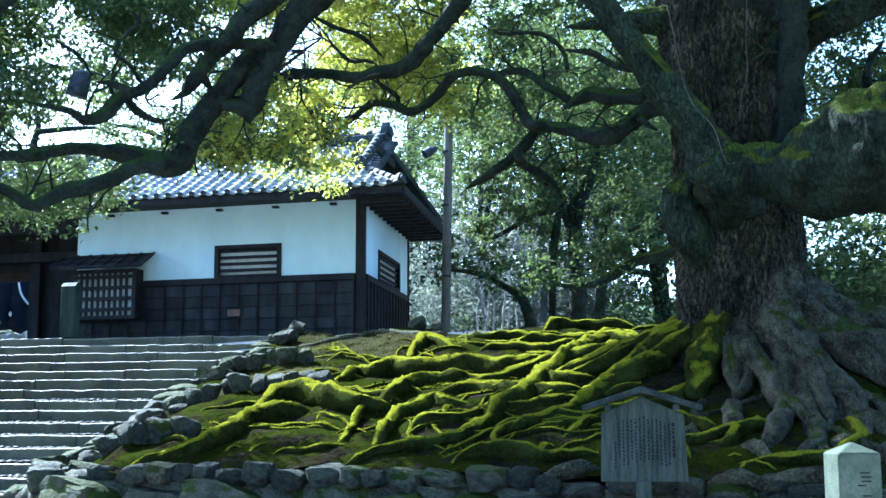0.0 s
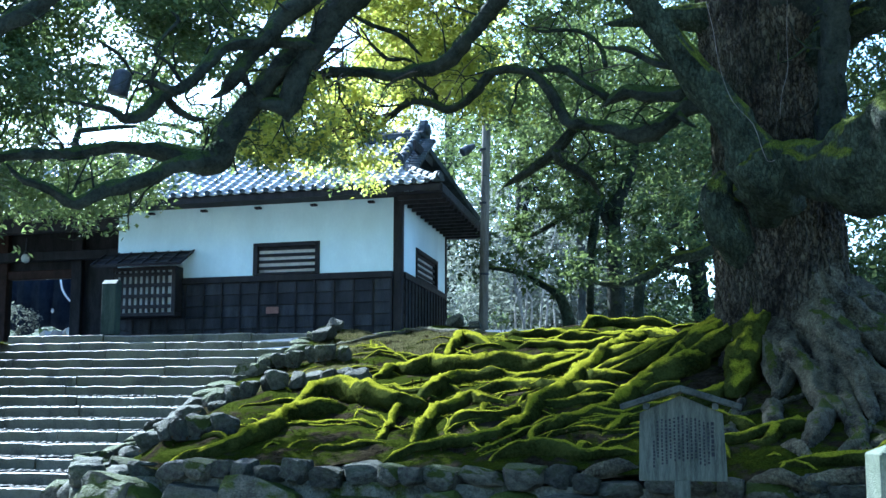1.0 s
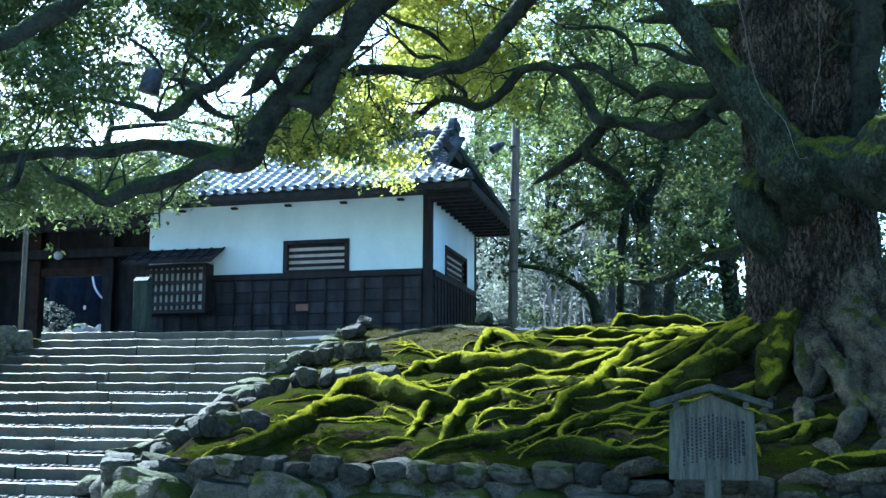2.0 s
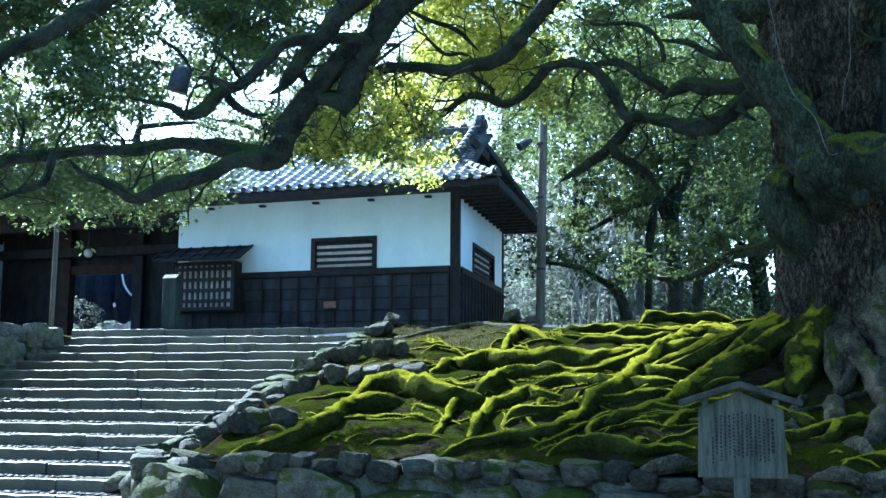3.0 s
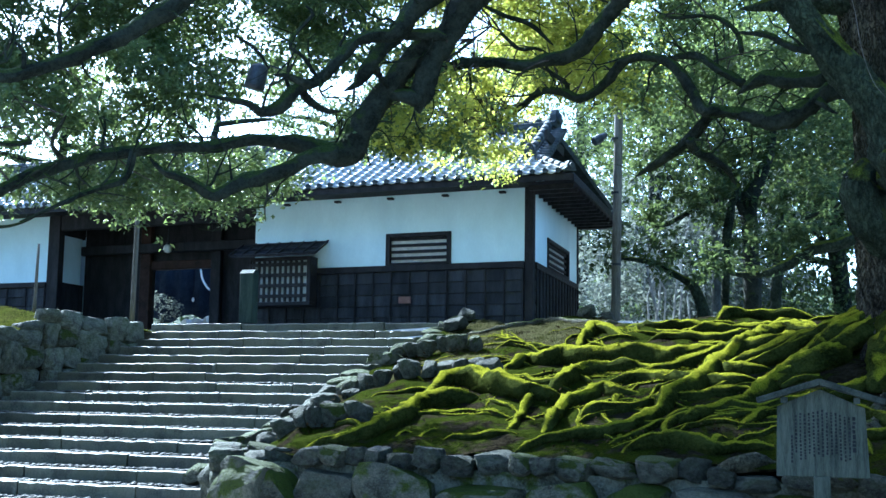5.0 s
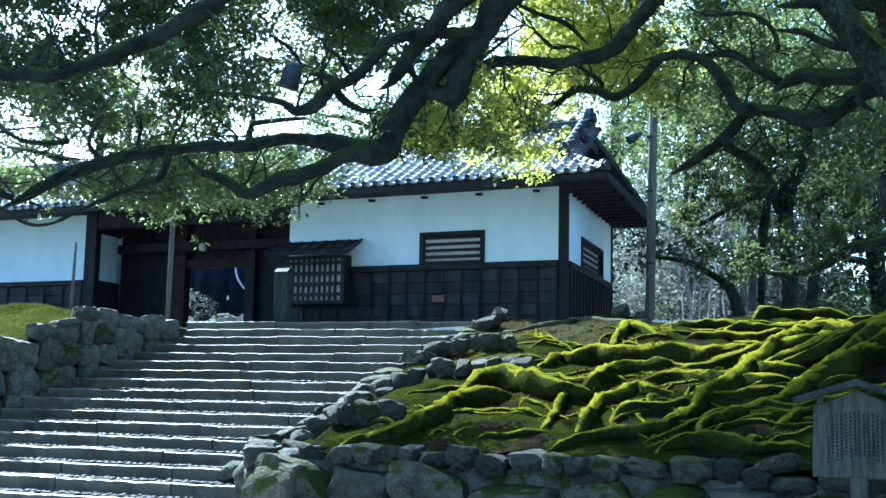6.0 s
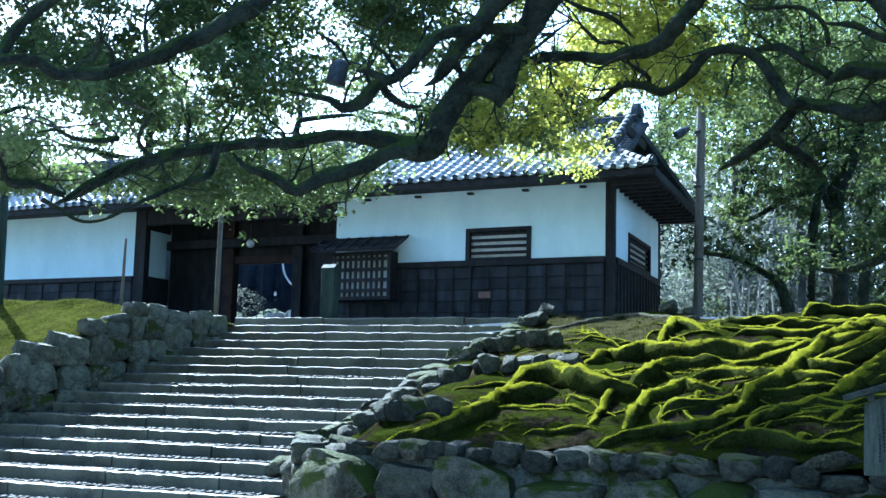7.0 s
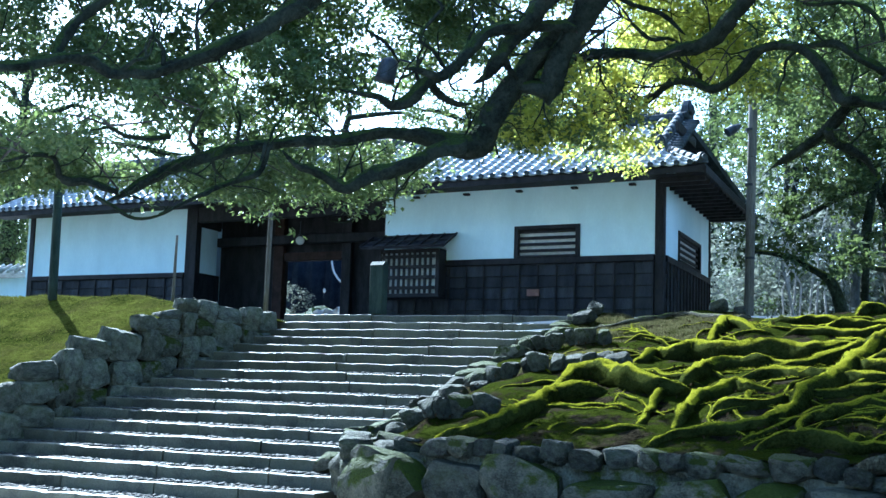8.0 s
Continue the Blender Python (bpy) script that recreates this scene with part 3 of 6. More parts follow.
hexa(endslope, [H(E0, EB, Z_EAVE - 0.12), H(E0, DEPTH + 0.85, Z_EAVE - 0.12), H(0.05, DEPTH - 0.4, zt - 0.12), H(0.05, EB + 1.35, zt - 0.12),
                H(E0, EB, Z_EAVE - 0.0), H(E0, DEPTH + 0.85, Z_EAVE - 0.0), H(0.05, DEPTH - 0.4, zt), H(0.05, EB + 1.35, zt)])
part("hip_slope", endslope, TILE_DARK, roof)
gab = bmesh.new()
g1 = [H(0.22, EB + 1.3, zt - 0.1), H(0.22, DEPTH - 0.5, zt - 0.1), H(0.22, RB, RZ - 0.03)]
g2 = [p + AX * 0.1 for p in g1]
va, vb = [gab.verts.new(p) for p in g1], [gab.verts.new(p) for p in g2]
gab.faces.new(va), gab.faces.new(vb[::-1])
for i in range(3):
    gab.faces.new((va[i], va[(i + 1) % 3], vb[(i + 1) % 3], vb[i]))
part("gable", gab, TIMBER, roof)
# soffit of the end eave with rafters
part("soffit", block(H, E0 + 0.05, -0.03, EB + 0.1, DEPTH + 0.8, Z_EAVE - 0.06 - 0.08, Z_EAVE - 0.125), TIMBER, roof)
part("soffit", block(H, -0.02, A_END, EB + 0.11, -0.035, Z_EAVE - 0.09, Z_EAVE - 0.07), TIMBER, roof)
part("eave_board", block(H, E0 - 0.02, E0 + 0.04, EB, DEPTH + 0.85, Z_EAVE - 0.17, Z_EAVE - 0.03, 0.005), TIMBER, roof)
for i in range(13):
    b = -0.5 + i * 0.45
    part("rafter", block(H, E0 + 0.06, -0.035, b, b + 0.07, Z_EAVE - 0.24, Z_EAVE - 0.145, 0.005), TIMBER, roof)
for i in range(6):
    a = 0.55 + i * 1.25
    part("bracket", block(H, a, a + 0.14, -0.16, -0.032, Z_EAVE - 0.19, Z_EAVE - 0.145, 0.01), TIMBER, roof)


def tile_mesh(name, kind):
    """A roll tile (half round) or a pan tile, 0.28 m long down the slope."""
    verts, faces = [], []
    n = 6
    L = 0.285
    for j, y in enumerate((0.0, L)):
        for i in range(n + 1):
            t = i / n
            if kind == "roll":
                a = math.pi * t
                r = 0.052 - 0.006 * j
                verts.append((math.cos(a) * r, y, math.sin(a) * r * 0.95 + 0.020))
            else:
                x = (t - 0.5) * 0.26
                verts.append((x, y, 0.35 * x * x / 0.15 + 0.012 - 0.012 * j))
    for i in range(n):
        faces.append((i, i + 1, n + 2 + i, n + 1 + i))
    base = len(verts)
    for i in range(n + 1):
        x, y, z = verts[i]
        verts.append((x * 0.8, y + 0.004, z * 0.7 - 0.004 if kind == "roll" else z - 0.028))
    for i in range(n):
        faces.append((i + 1, i, base + i, base + i + 1))
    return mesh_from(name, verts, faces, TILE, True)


def lay_tiles():
    """Rows of pan and roll tiles up the front slope; the end by the stair as single tiles, the rest joined."""
    roll, pan = tile_mesh("roll_tile", "roll"), tile_mesh("pan_tile", "pan")
    shapes = {"roll_tile": roll, "pan_tile": pan}
    raw = {k: (np.array([v.co[:] for v in m.vertices]), [tuple(p.vertices) for p in m.polygons]) for k, m in shapes.items()}
    rest_v, rest_f, total, count = [], [], 0, 0
    pitch, rows = 0.26, 14
    down = math.hypot(RB - EB, RZ - Z_EAVE) / rows
    rng = random.Random(4)
    for c in range(int((A_END - E0) / pitch)):
        for r in range(rows):
            b0, b1 = EB + (RB - EB) * r / rows - 0.03, EB + (RB - EB) * (r + 1) / rows
            for kind in ("pan_tile", "roll_tile"):
                a = E0 + 0.16 + c * pitch + (0.13 if kind == "roll_tile" else 0)
                if a < hip(b1) + 0.05:
                    continue
                p0, p1 = H(a, b0, roof_z(b0)), H(a, b1, roof_z(b1))
                ydir = (p1 - p0).normalized()
                xdir = (-AX - ydir * (-AX).dot(ydir)).normalized()
                zdir = xdir.cross(ydir)
                m = Matrix((xdir, ydir, zdir)).transposed().to_4x4()
                m.translation = p0 + zdir * (rng.uniform(-0.004, 0.006) + 0.012)
                m = m @ Matrix.Rotation(rng.uniform(-0.03, 0.03), 4, "Z")
                if count < 290 and a < 7.0 and r < 6:
                    piece(kind, shapes[kind], roof, m)
                    count += 1
                else:
                    v, f = raw[kind]
                    mm = np.array(m)
                    rest_v.append(v @ mm[:3, :3].T + mm[:3, 3])
                    rest_f += [tuple(i + total for i in q) for q in f]
                    total += len(v)
    me = mesh_from("roof_tiles", np.concatenate(rest_v).tolist(), rest_f, TILE, True)
    data_part("roof_tiles", me, roof, kind="stuff")
    # round end caps along the eave
    bm = bmesh.new()
    bmesh.ops.create_cone(bm, cap_ends=True, segments=12, radius1=0.056, radius2=0.050, depth=0.05)
    cap = bpy.data.meshes.new("eave_cap")
    bm.to_mesh(cap)
    bm.free()
    cap.materials.append(TILE_DARK)
    for c in range(int((A_END - E0) / pitch)):
        a = E0 + 0.29 + c * pitch
        p = H(a, EB - 0.045, Z_EAVE + 0.05)
        piece("eave_cap", cap, roof, Matrix.Translation(p) @ Matrix.Rotation(radians(-12), 4, "Z") @ Matrix.Rotation(radians(90), 4, "X"))


def ridge(name, p0, p1, w, layers, cap_r, label=""):
    """A built-up ridge: layered flat tiles under a round cap, from p0 to p1."""
    d = (p1 - p0).normalized()
    s = d.cross(Vector((0, 0, 1))).normalized()
    n = s.cross(d)
    for i in range(layers):
        bm = bmesh.new()
        ww = w * (1 - 0.04 * i) * (1.06 if i % 2 else 0.96)
        lo, hi = i * 0.065, i * 0.065 + 0.060
        hexa(bm, [p0 - s * ww + n * lo, p0 + s * ww + n * lo, p1 + s * ww + n * lo, p1 - s * ww + n * lo,
                  p0 - s * ww + n * hi, p0 + s * ww + n * hi, p1 + s * ww + n * hi, p1 - s * ww + n * hi])
        bevel(bm, 0.008)
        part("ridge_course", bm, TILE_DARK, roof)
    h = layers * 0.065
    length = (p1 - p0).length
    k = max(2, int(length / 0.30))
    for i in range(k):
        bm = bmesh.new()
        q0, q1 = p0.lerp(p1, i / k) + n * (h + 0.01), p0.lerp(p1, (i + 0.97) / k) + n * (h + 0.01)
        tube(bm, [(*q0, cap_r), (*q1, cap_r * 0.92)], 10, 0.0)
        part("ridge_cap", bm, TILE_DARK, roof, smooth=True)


def end_ornament(at, facing, size):
    """An ogre-tile slab with rolled shoulders and a round boss."""
    s = Vector((-facing.y, facing.x, 0)).normalized()
    bm = bmesh.new()
    outline = [(-0.55, 0), (-0.62, 0.28), (-0.42, 0.36), (-0.36, 0.72), (-0.2, 1.0), (0, 1.08), (0.2, 1.0), (0.36, 0.72), (0.42, 0.36), (0.62, 0.28), (0.55, 0)]
    f0 = [bm.verts.new(at + s * x * size + Vector((0, 0, z * size)) + facing * 0.05) for x, z in outline]
    f1 = [bm.verts.new(at + s * x * size + Vector((0, 0, z * size)) - facing * 0.10) for x, z in outline]
    bm.faces.new(f0), bm.faces.new(f1[::-1])
    for i in range(len(outline)):
        j = (i + 1) % len(outline)
        bm.faces.new((f0[i], f0[j], f1[j], f1[i]))
    bevel(bm, 0.012)
    orn = part("ridge_end_tile", bm, TILE_DARK, roof, "grey ornamental ridge-end tile")
    bm = bmesh.new()
    c = at + Vector((0, 0, 0.52 * size)) + facing * 0.05
    tube(bm, [(*c, 0.30 * size), (*(c + facing * 0.06), 0.28 * size)], 14, 0.0)
    part("boss", bm, TILE_DARK, orn)


lay_tiles()
ridge("main_ridge", H(0.05, RB, RZ - 0.02), H(A_END, RB, RZ - 0.02), 0.17, 3, 0.09)
ridge("gable_ridge", H(0.16, EB + 1.35, zt + 0.0), H(0.16, RB - 0.15, RZ - 0.02), 0.09, 2, 0.085)
ridge("gable_ridge", H(0.55, EB + 1.15, roof_z(EB + 1.15)), H(0.55, RB - 0.15, RZ - 0.06), 0.09, 1, 0.085)
ridge("corner_ridge", H(E0 + 0.12, EB + 0.12, Z_EAVE + 0.02), H(0.12, EB + 1.4, zt), 0.09, 1, 0.075)
part("verge", block(H, -0.16, -0.10, EB + 1.5, RB, RZ - 0.62, RZ - 0.42), TIMBER, roof)
for i in range(12):
    t = i / 12
    p = H(-0.10, EB + 1.35 + (RB - EB - 1.4) * t, zt + (RZ - zt) * t)
    bm = bmesh.new()
    tube(bm, [(*(p + AX * -0.16), 0.052), (*(p + AX * 0.2 + Vector((0, 0, 0.03))), 0.048)], 10, 0.0)
    part("verge_tile", bm, TILE_DARK, roof, smooth=True)
end_ornament(H(0.02, RB, RZ + 0.02), -AX, 0.42)
end_ornament(H(E0 + 0.08, EB + 0.07, Z_EAVE + 0.03), (-AX - BX).normalized(), 0.20)
end_ornament(H(0.16, EB + 1.25, zt + 0.02), -BX, 0.26)
end_ornament(H(0.55, EB + 1.05, roof_z(EB + 1.05) + 0.02), -BX, 0.24)

# globe lamp in the gate
lamp = thing("globe_lamp", H(9.25, 0.75, 5.08), "round white glass lamp hanging in the dark gate", "lamp")
bm = bmesh.new()
bmesh.ops.create_uvsphere(bm, u_segments=20, v_segments=12, radius=0.105, matrix=Matrix.Translation(H(9.25, 0.75, 5.08)))
part("globe", bm, GLOBE, lamp, smooth=True)
bm = bmesh.new()
tube(bm, [(*H(9.25, 0.75, 5.16), 0.04), (*H(9.25, 0.75, 5.22), 0.045), (*H(9.25, 0.75, 5.24), 0.012), (*H(9.25, 0.75, 5.55), 0.01)], 10, 0)
part("cap", bm, METAL, lamp)

# ---- the big camphor tree ----
TREE_U, TREE_V = -1.67, 15.57
TREE = W(TREE_U, TREE_V, 0)
camphor = thing("camphor_tree", W(TREE_U, TREE_V, mound_z(TREE_U, TREE_V)), "huge old camphor tree with mossy spreading roots", "tree")


def bark(a, z):
    """Furrowed bark: upright plates between narrow cracks, broken across."""
    p = Vector((math.cos(a) * 7.5, math.sin(a) * 7.5, z * 2.6))
    q = p + Vector((noise.noise(p * 0.6), noise.noise(p * 0.6 + Vector((5, 1, 2))), noise.noise(p * 0.7 + Vector((1, 7, 3))))) * 0.8
    ridged = 1 - abs(noise.noise(q)) * 2.2
    fine = 1 - abs(noise.noise(q * 2.3 + Vector((3, 3, 3)))) * 2.0
    d = noise.voronoi(Vector((q.x * 1.35, q.y * 1.35, q.z * 1.5)))[0]
    gap = max(0.0, 1 - (d[1] - d[0]) * 4.5)
    return -0.035 * max(0, ridged) ** 2 - 0.016 * max(0, fine) ** 2 - 0.035 * gap


def trunk_radius(z, a):
    """Girth at a height and bearing: buttresses near the ground, a waist, a swelling under the limbs."""
    base = 0.81 + 0.05 * math.sin(z * 2.1)
    if z < 3.6:
        base += 0.75 * ((3.6 - z) / 1.8) ** 2.0
    fl = 0.5 * noise.noise(Vector((math.cos(a) * 1.6, math.sin(a) * 1.6, z * 0.25 + 4))) + 0.35 * noise.noise(Vector((math.cos(a) * 3.6, math.sin(a) * 3.6, z * 0.3)))
    amp = 0.16 + 0.42 * max(0, (3.4 - z) / 1.6)
    return base * (1 + amp * fl) + bark(a, z)


def trunk():
    bm = bmesh.new()
    segs, rings = 300, []
    zs = [1.5 + 0.028 * i for i in range(245)]
    for z in zs:
        lean = 0.05 * math.sin(z * 0.7) - 0.01 * (z - 3)
        ring = []
        for k in range(segs):
            a = 2 * math.pi * k / segs
            g = trunk_radius(z, a)
            ring.append(bm.verts.new(TREE + Vector((math.cos(a) * g + lean, math.sin(a) * g, z))))
        rings.append(ring)
    for a, b in zip(rings, rings[1:]):
        for k in range(segs):
            bm.faces.new((a[k], a[(k + 1) % segs], b[(k + 1) % segs], b[k]))
    bm.faces.new(rings[-1])
    part("trunk", bm, BARK, camphor, "thick furrowed dark brown trunk", smooth=True)


trunk()
LIMB_POINTS = []
SHOOTS = []        # where crooked side shoots leave the limbs


def taper(path, r_end=0.25, both=True, n=5):
    """Draws the ends of a sweep in to a point."""
    out = []
    for i, q in enumerate(path):
        k = min(1.0, (len(path) - 1 - i) / n, (i / n) if both else 1.0)
        out.append((q[0], q[1], q[2], q[3] * (r_end + (1 - r_end) * math.sqrt(max(0.0, k)))))
    return out


def limb(name, pts):
    """A limb as a lumpy tapered sweep; moss grows along its upper side."""
    bm = bmesh.new()
    path = smooth_path(pts, 0.07)
    thick = max(p[3] for p in pts) > 0.25
    if thick:
        path = smooth_path(pts, 0.05)
    if pts[-1][3] < 0.09:
        path = taper(path, 0.3, False, 4)
    tube(bm, path, 56 if thick else 14, 0.20 if thick else 0.46, 3.4 if thick else 4.6, 1.0, 0.035 if thick else 0.055)
    part("limb", bm, LIMB_MOSS if thick else BARK_MOSSY, camphor, smooth=True)
    LIMB_POINTS.extend([Vector(p[:3]) for p in path[::4]])
    if not thick:
        SHOOTS.extend(path[6::5])


limb("L1", [(-0.42, 13.99, 7.79, 0.208), (-0.83, 13.96, 7.42, 0.199), (-1.23, 13.92, 6.97, 0.183), (-1.53, 13.88, 6.57, 0.174), (-1.76, 13.84, 6.24, 0.166), (-1.97, 13.80, 5.88, 0.151), (-2.14, 13.77, 5.53, 0.143), (-2.22, 13.74, 5.25, 0.135), (-2.26, 13.73, 5.09, 0.108), (-2.25, 13.72, 4.97, 0.047)])
limb("L2", [(-2.00, 13.76, 5.90, 0.116), (-2.27, 13.73, 5.74, 0.109), (-2.45, 13.72, 5.52, 0.115), (-2.58, 13.71, 5.30, 0.122), (-2.75, 13.70, 5.11, 0.149), (-2.87, 13.69, 4.90, 0.148), (-2.98, 13.69, 4.69, 0.155), (-3.09, 13.68, 4.50, 0.168), (-3.31, 13.65, 4.48, 0.148), (-3.53, 13.61, 4.54, 0.115), (-3.75, 13.57, 4.62, 0.095), (-4.03, 13.51, 4.63, 0.074), (-4.33, 13.44, 4.60, 0.068), (-4.68, 13.34, 4.55, 0.061), (-4.96, 13.26, 4.51, 0.061), (-5.30, 13.15, 4.47, 0.061), (-5.65, 13.02, 4.43, 0.068), (-5.97, 12.90, 4.34, 0.075), (-6.27, 12.77, 4.20, 0.075), (-6.54, 12.66, 4.07, 0.068), (-6.77, 12.55, 3.94, 0.061), (-7.00, 12.45, 3.78, 0.041), (-7.18, 12.36, 3.66, 0.020)])
limb("L2", [(-2.22, 13.72, 5.14, 0.114), (-2.45, 13.68, 5.19, 0.101), (-2.64, 13.65, 5.17, 0.081)])
limb("L3", [(-3.16, 13.43, 4.39, 0.112), (-3.48, 13.32, 4.36, 0.086), (-3.74, 13.22, 4.20, 0.082), (-3.99, 13.12, 4.09, 0.082), (-4.26, 13.00, 3.99, 0.081), (-4.41, 12.92, 3.89, 0.084), (-4.51, 12.85, 3.91, 0.065), (-4.67, 12.76, 4.02, 0.055), (-4.82, 12.67, 4.07, 0.052), (-4.94, 12.59, 4.12, 0.042), (-5.05, 12.52, 4.26, 0.032)])
limb("L4", [(-1.56, 13.51, 6.89, 0.144), (-1.81, 13.44, 6.58, 0.136), (-2.09, 13.36, 6.28, 0.121), (-2.30, 13.28, 6.02, 0.107), (-2.46, 13.21, 5.81, 0.093), (-2.68, 13.13, 5.76, 0.072), (-2.88, 13.04, 5.68, 0.066), (-3.02, 12.97, 5.50, 0.065), (-3.16, 12.89, 5.30, 0.065), (-3.32, 12.81, 5.15, 0.064), (-3.44, 12.74, 5.08, 0.070), (-3.52, 12.67, 4.98, 0.076), (-3.65, 12.60, 4.80, 0.076), (-3.80, 12.51, 4.72, 0.050), (-3.91, 12.43, 4.81, 0.038), (-4.11, 12.32, 4.84, 0.031), (-4.33, 12.20, 4.83, 0.025)])
limb("L4", [(-2.49, 13.37, 5.86, 0.074), (-2.24, 13.52, 5.86, 0.074), (-1.93, 13.66, 5.85, 0.088)])
limb("L5", [(-3.29, 12.58, 5.07, 0.044), (-3.42, 12.51, 5.11, 0.041), (-3.52, 12.44, 5.14, 0.035), (-3.65, 12.37, 5.13, 0.028)])
limb("L8", [(-3.42, 12.75, 5.08, 0.045), (-3.32, 12.85, 4.91, 0.045), (-3.16, 12.95, 4.83, 0.039), (-3.02, 13.05, 4.86, 0.026)])
limb("L9", [(-2.49, 13.47, 5.86, 0.074), (-2.66, 13.40, 5.69, 0.080), (-2.74, 13.34, 5.54, 0.087), (-2.84, 13.28, 5.39, 0.079), (-2.93, 13.22, 5.24, 0.053), (-3.05, 13.15, 5.15, 0.029)])
limb("L9", [(-2.74, 13.32, 5.52, 0.053), (-2.68, 13.43, 5.37, 0.050), (-2.59, 13.55, 5.26, 0.047)])
limb("L5", [(-4.05, 12.25, 5.52, 0.016), (-3.83, 12.32, 5.37, 0.022), (-3.68, 12.36, 5.18, 0.019)])
limb("L5", [(-3.39, 12.76, 6.01, 0.016), (-3.31, 12.78, 5.89, 0.020), (-3.53, 12.72, 5.67, 0.023), (-3.57, 12.71, 5.50, 0.023), (-3.41, 12.75, 5.42, 0.023), (-3.30, 12.78, 5.28, 0.026), (-3.23, 12.80, 5.19, 0.029)])
limb("L6", [(-4.11, 11.80, 6.15, 0.100), (-4.42, 11.64, 5.75, 0.092), (-4.72, 11.47, 5.51, 0.092), (-4.96, 11.32, 5.26, 0.085), (-5.20, 11.16, 5.09, 0.078), (-5.43, 11.00, 4.93, 0.072), (-5.65, 10.83, 4.76, 0.065), (-5.80, 10.70, 4.67, 0.065), (-5.94, 10.57, 4.67, 0.059), (-6.08, 10.44, 4.64, 0.058), (-6.20, 10.31, 4.72, 0.058), (-6.38, 10.15, 4.70, 0.052), (-6.57, 9.97, 4.62, 0.058), (-6.75, 9.79, 4.53, 0.046), (-7.00, 9.55, 4.43, 0.040), (-7.20, 9.35, 4.30, 0.023)])
limb("L7", [(-6.50, 10.09, 4.66, 0.041), (-6.46, 10.20, 4.89, 0.050), (-6.40, 10.33, 5.13, 0.053), (-6.30, 10.48, 5.33, 0.054), (-6.15, 10.65, 5.54, 0.048)])
limb("L10", [(-5.31, 12.74, 4.41, 0.046), (-5.31, 12.61, 4.14, 0.042), (-5.33, 12.48, 3.99, 0.042), (-5.44, 12.31, 3.89, 0.038), (-5.55, 12.13, 3.79, 0.032), (-5.70, 11.94, 3.65, 0.025), (-5.85, 11.74, 3.53, 0.019), (-6.03, 11.52, 3.39, 0.012)])
limb("L11", [(-6.10, 12.49, 4.22, 0.027), (-6.14, 12.28, 4.36, 0.023), (-5.97, 12.18, 4.59, 0.023), (-5.84, 12.06, 4.73, 0.016)])
limb("L11", [(-6.11, 11.81, 4.30, 0.029), (-6.26, 11.65, 4.25, 0.025), (-6.43, 11.47, 4.23, 0.022), (-6.55, 11.31, 4.29, 0.019), (-6.69, 11.15, 4.21, 0.016)])
limb("L11", [(-7.00, 12.36, 3.79, 0.034), (-7.27, 12.08, 3.85, 0.054), (-7.37, 11.90, 3.78, 0.053), (-7.43, 11.75, 3.84, 0.033), (-7.41, 11.64, 4.01, 0.026), (-7.53, 11.44, 4.04, 0.026), (-7.76, 11.17, 3.90, 0.019)])
limb("L11", [(-7.16, 12.15, 3.69, 0.027), (-6.97, 12.20, 3.57, 0.020), (-6.72, 12.28, 3.45, 0.017), (-6.42, 12.38, 3.50, 0.013), (-6.18, 12.45, 3.64, 0.013)])
limb("M1", [(0.55, 15.29, 7.45, 0.131), (0.17, 15.35, 6.92, 0.114), (-0.07, 15.41, 6.62, 0.103), (-0.25, 15.46, 6.41, 0.099), (-0.44, 15.51, 6.22, 0.103), (-0.65, 15.56, 6.14, 0.091), (-0.93, 15.60, 6.12, 0.084), (-1.15, 15.64, 6.08, 0.084), (-1.53, 15.66, 6.11, 0.073), (-1.90, 15.68, 6.13, 0.069), (-2.17, 15.70, 6.09, 0.062), (-2.29, 15.73, 6.06, 0.035)])
limb("M1", [(0.16, 15.60, 7.03, 0.031), (0.21, 15.60, 6.88, 0.031), (0.27, 15.60, 6.80, 0.023)])
limb("M2", [(3.04, 14.69, 5.49, 0.145), (2.73, 14.85, 5.47, 0.132), (2.54, 14.98, 5.39, 0.118), (2.29, 15.11, 5.22, 0.125), (2.06, 15.24, 5.16, 0.126), (1.83, 15.37, 5.22, 0.093), (1.64, 15.49, 5.33, 0.079), (1.40, 15.61, 5.43, 0.076), (1.21, 15.72, 5.43, 0.076), (1.11, 15.82, 5.57, 0.073), (1.02, 15.92, 5.83, 0.074), (0.88, 16.03, 6.08, 0.070), (0.66, 16.13, 6.23, 0.067), (0.39, 16.24, 6.32, 0.064), (0.16, 16.34, 6.30, 0.064), (-0.03, 16.43, 6.11, 0.068), (-0.23, 16.53, 5.93, 0.064), (-0.47, 16.62, 5.84, 0.064), (-0.69, 16.71, 5.95, 0.053), (-1.00, 16.79, 5.97, 0.049), (-1.25, 16.87, 5.83, 0.041), (-1.50, 16.94, 5.73, 0.037), (-1.83, 17.01, 5.64, 0.033), (-2.09, 17.07, 5.63, 0.021)])
limb("M3", [(1.74, 16.11, 5.49, 0.055), (1.38, 16.28, 5.50, 0.071), (1.24, 16.42, 5.40, 0.071), (1.05, 16.57, 5.24, 0.072), (0.79, 16.71, 5.07, 0.064), (0.56, 16.86, 4.94, 0.056), (0.34, 17.00, 4.84, 0.037)])
limb("M3", [(1.04, 16.37, 5.19, 0.055), (1.13, 16.61, 5.09, 0.064), (1.38, 16.84, 5.01, 0.061), (1.63, 17.07, 4.93, 0.049), (1.77, 17.31, 4.73, 0.033)])
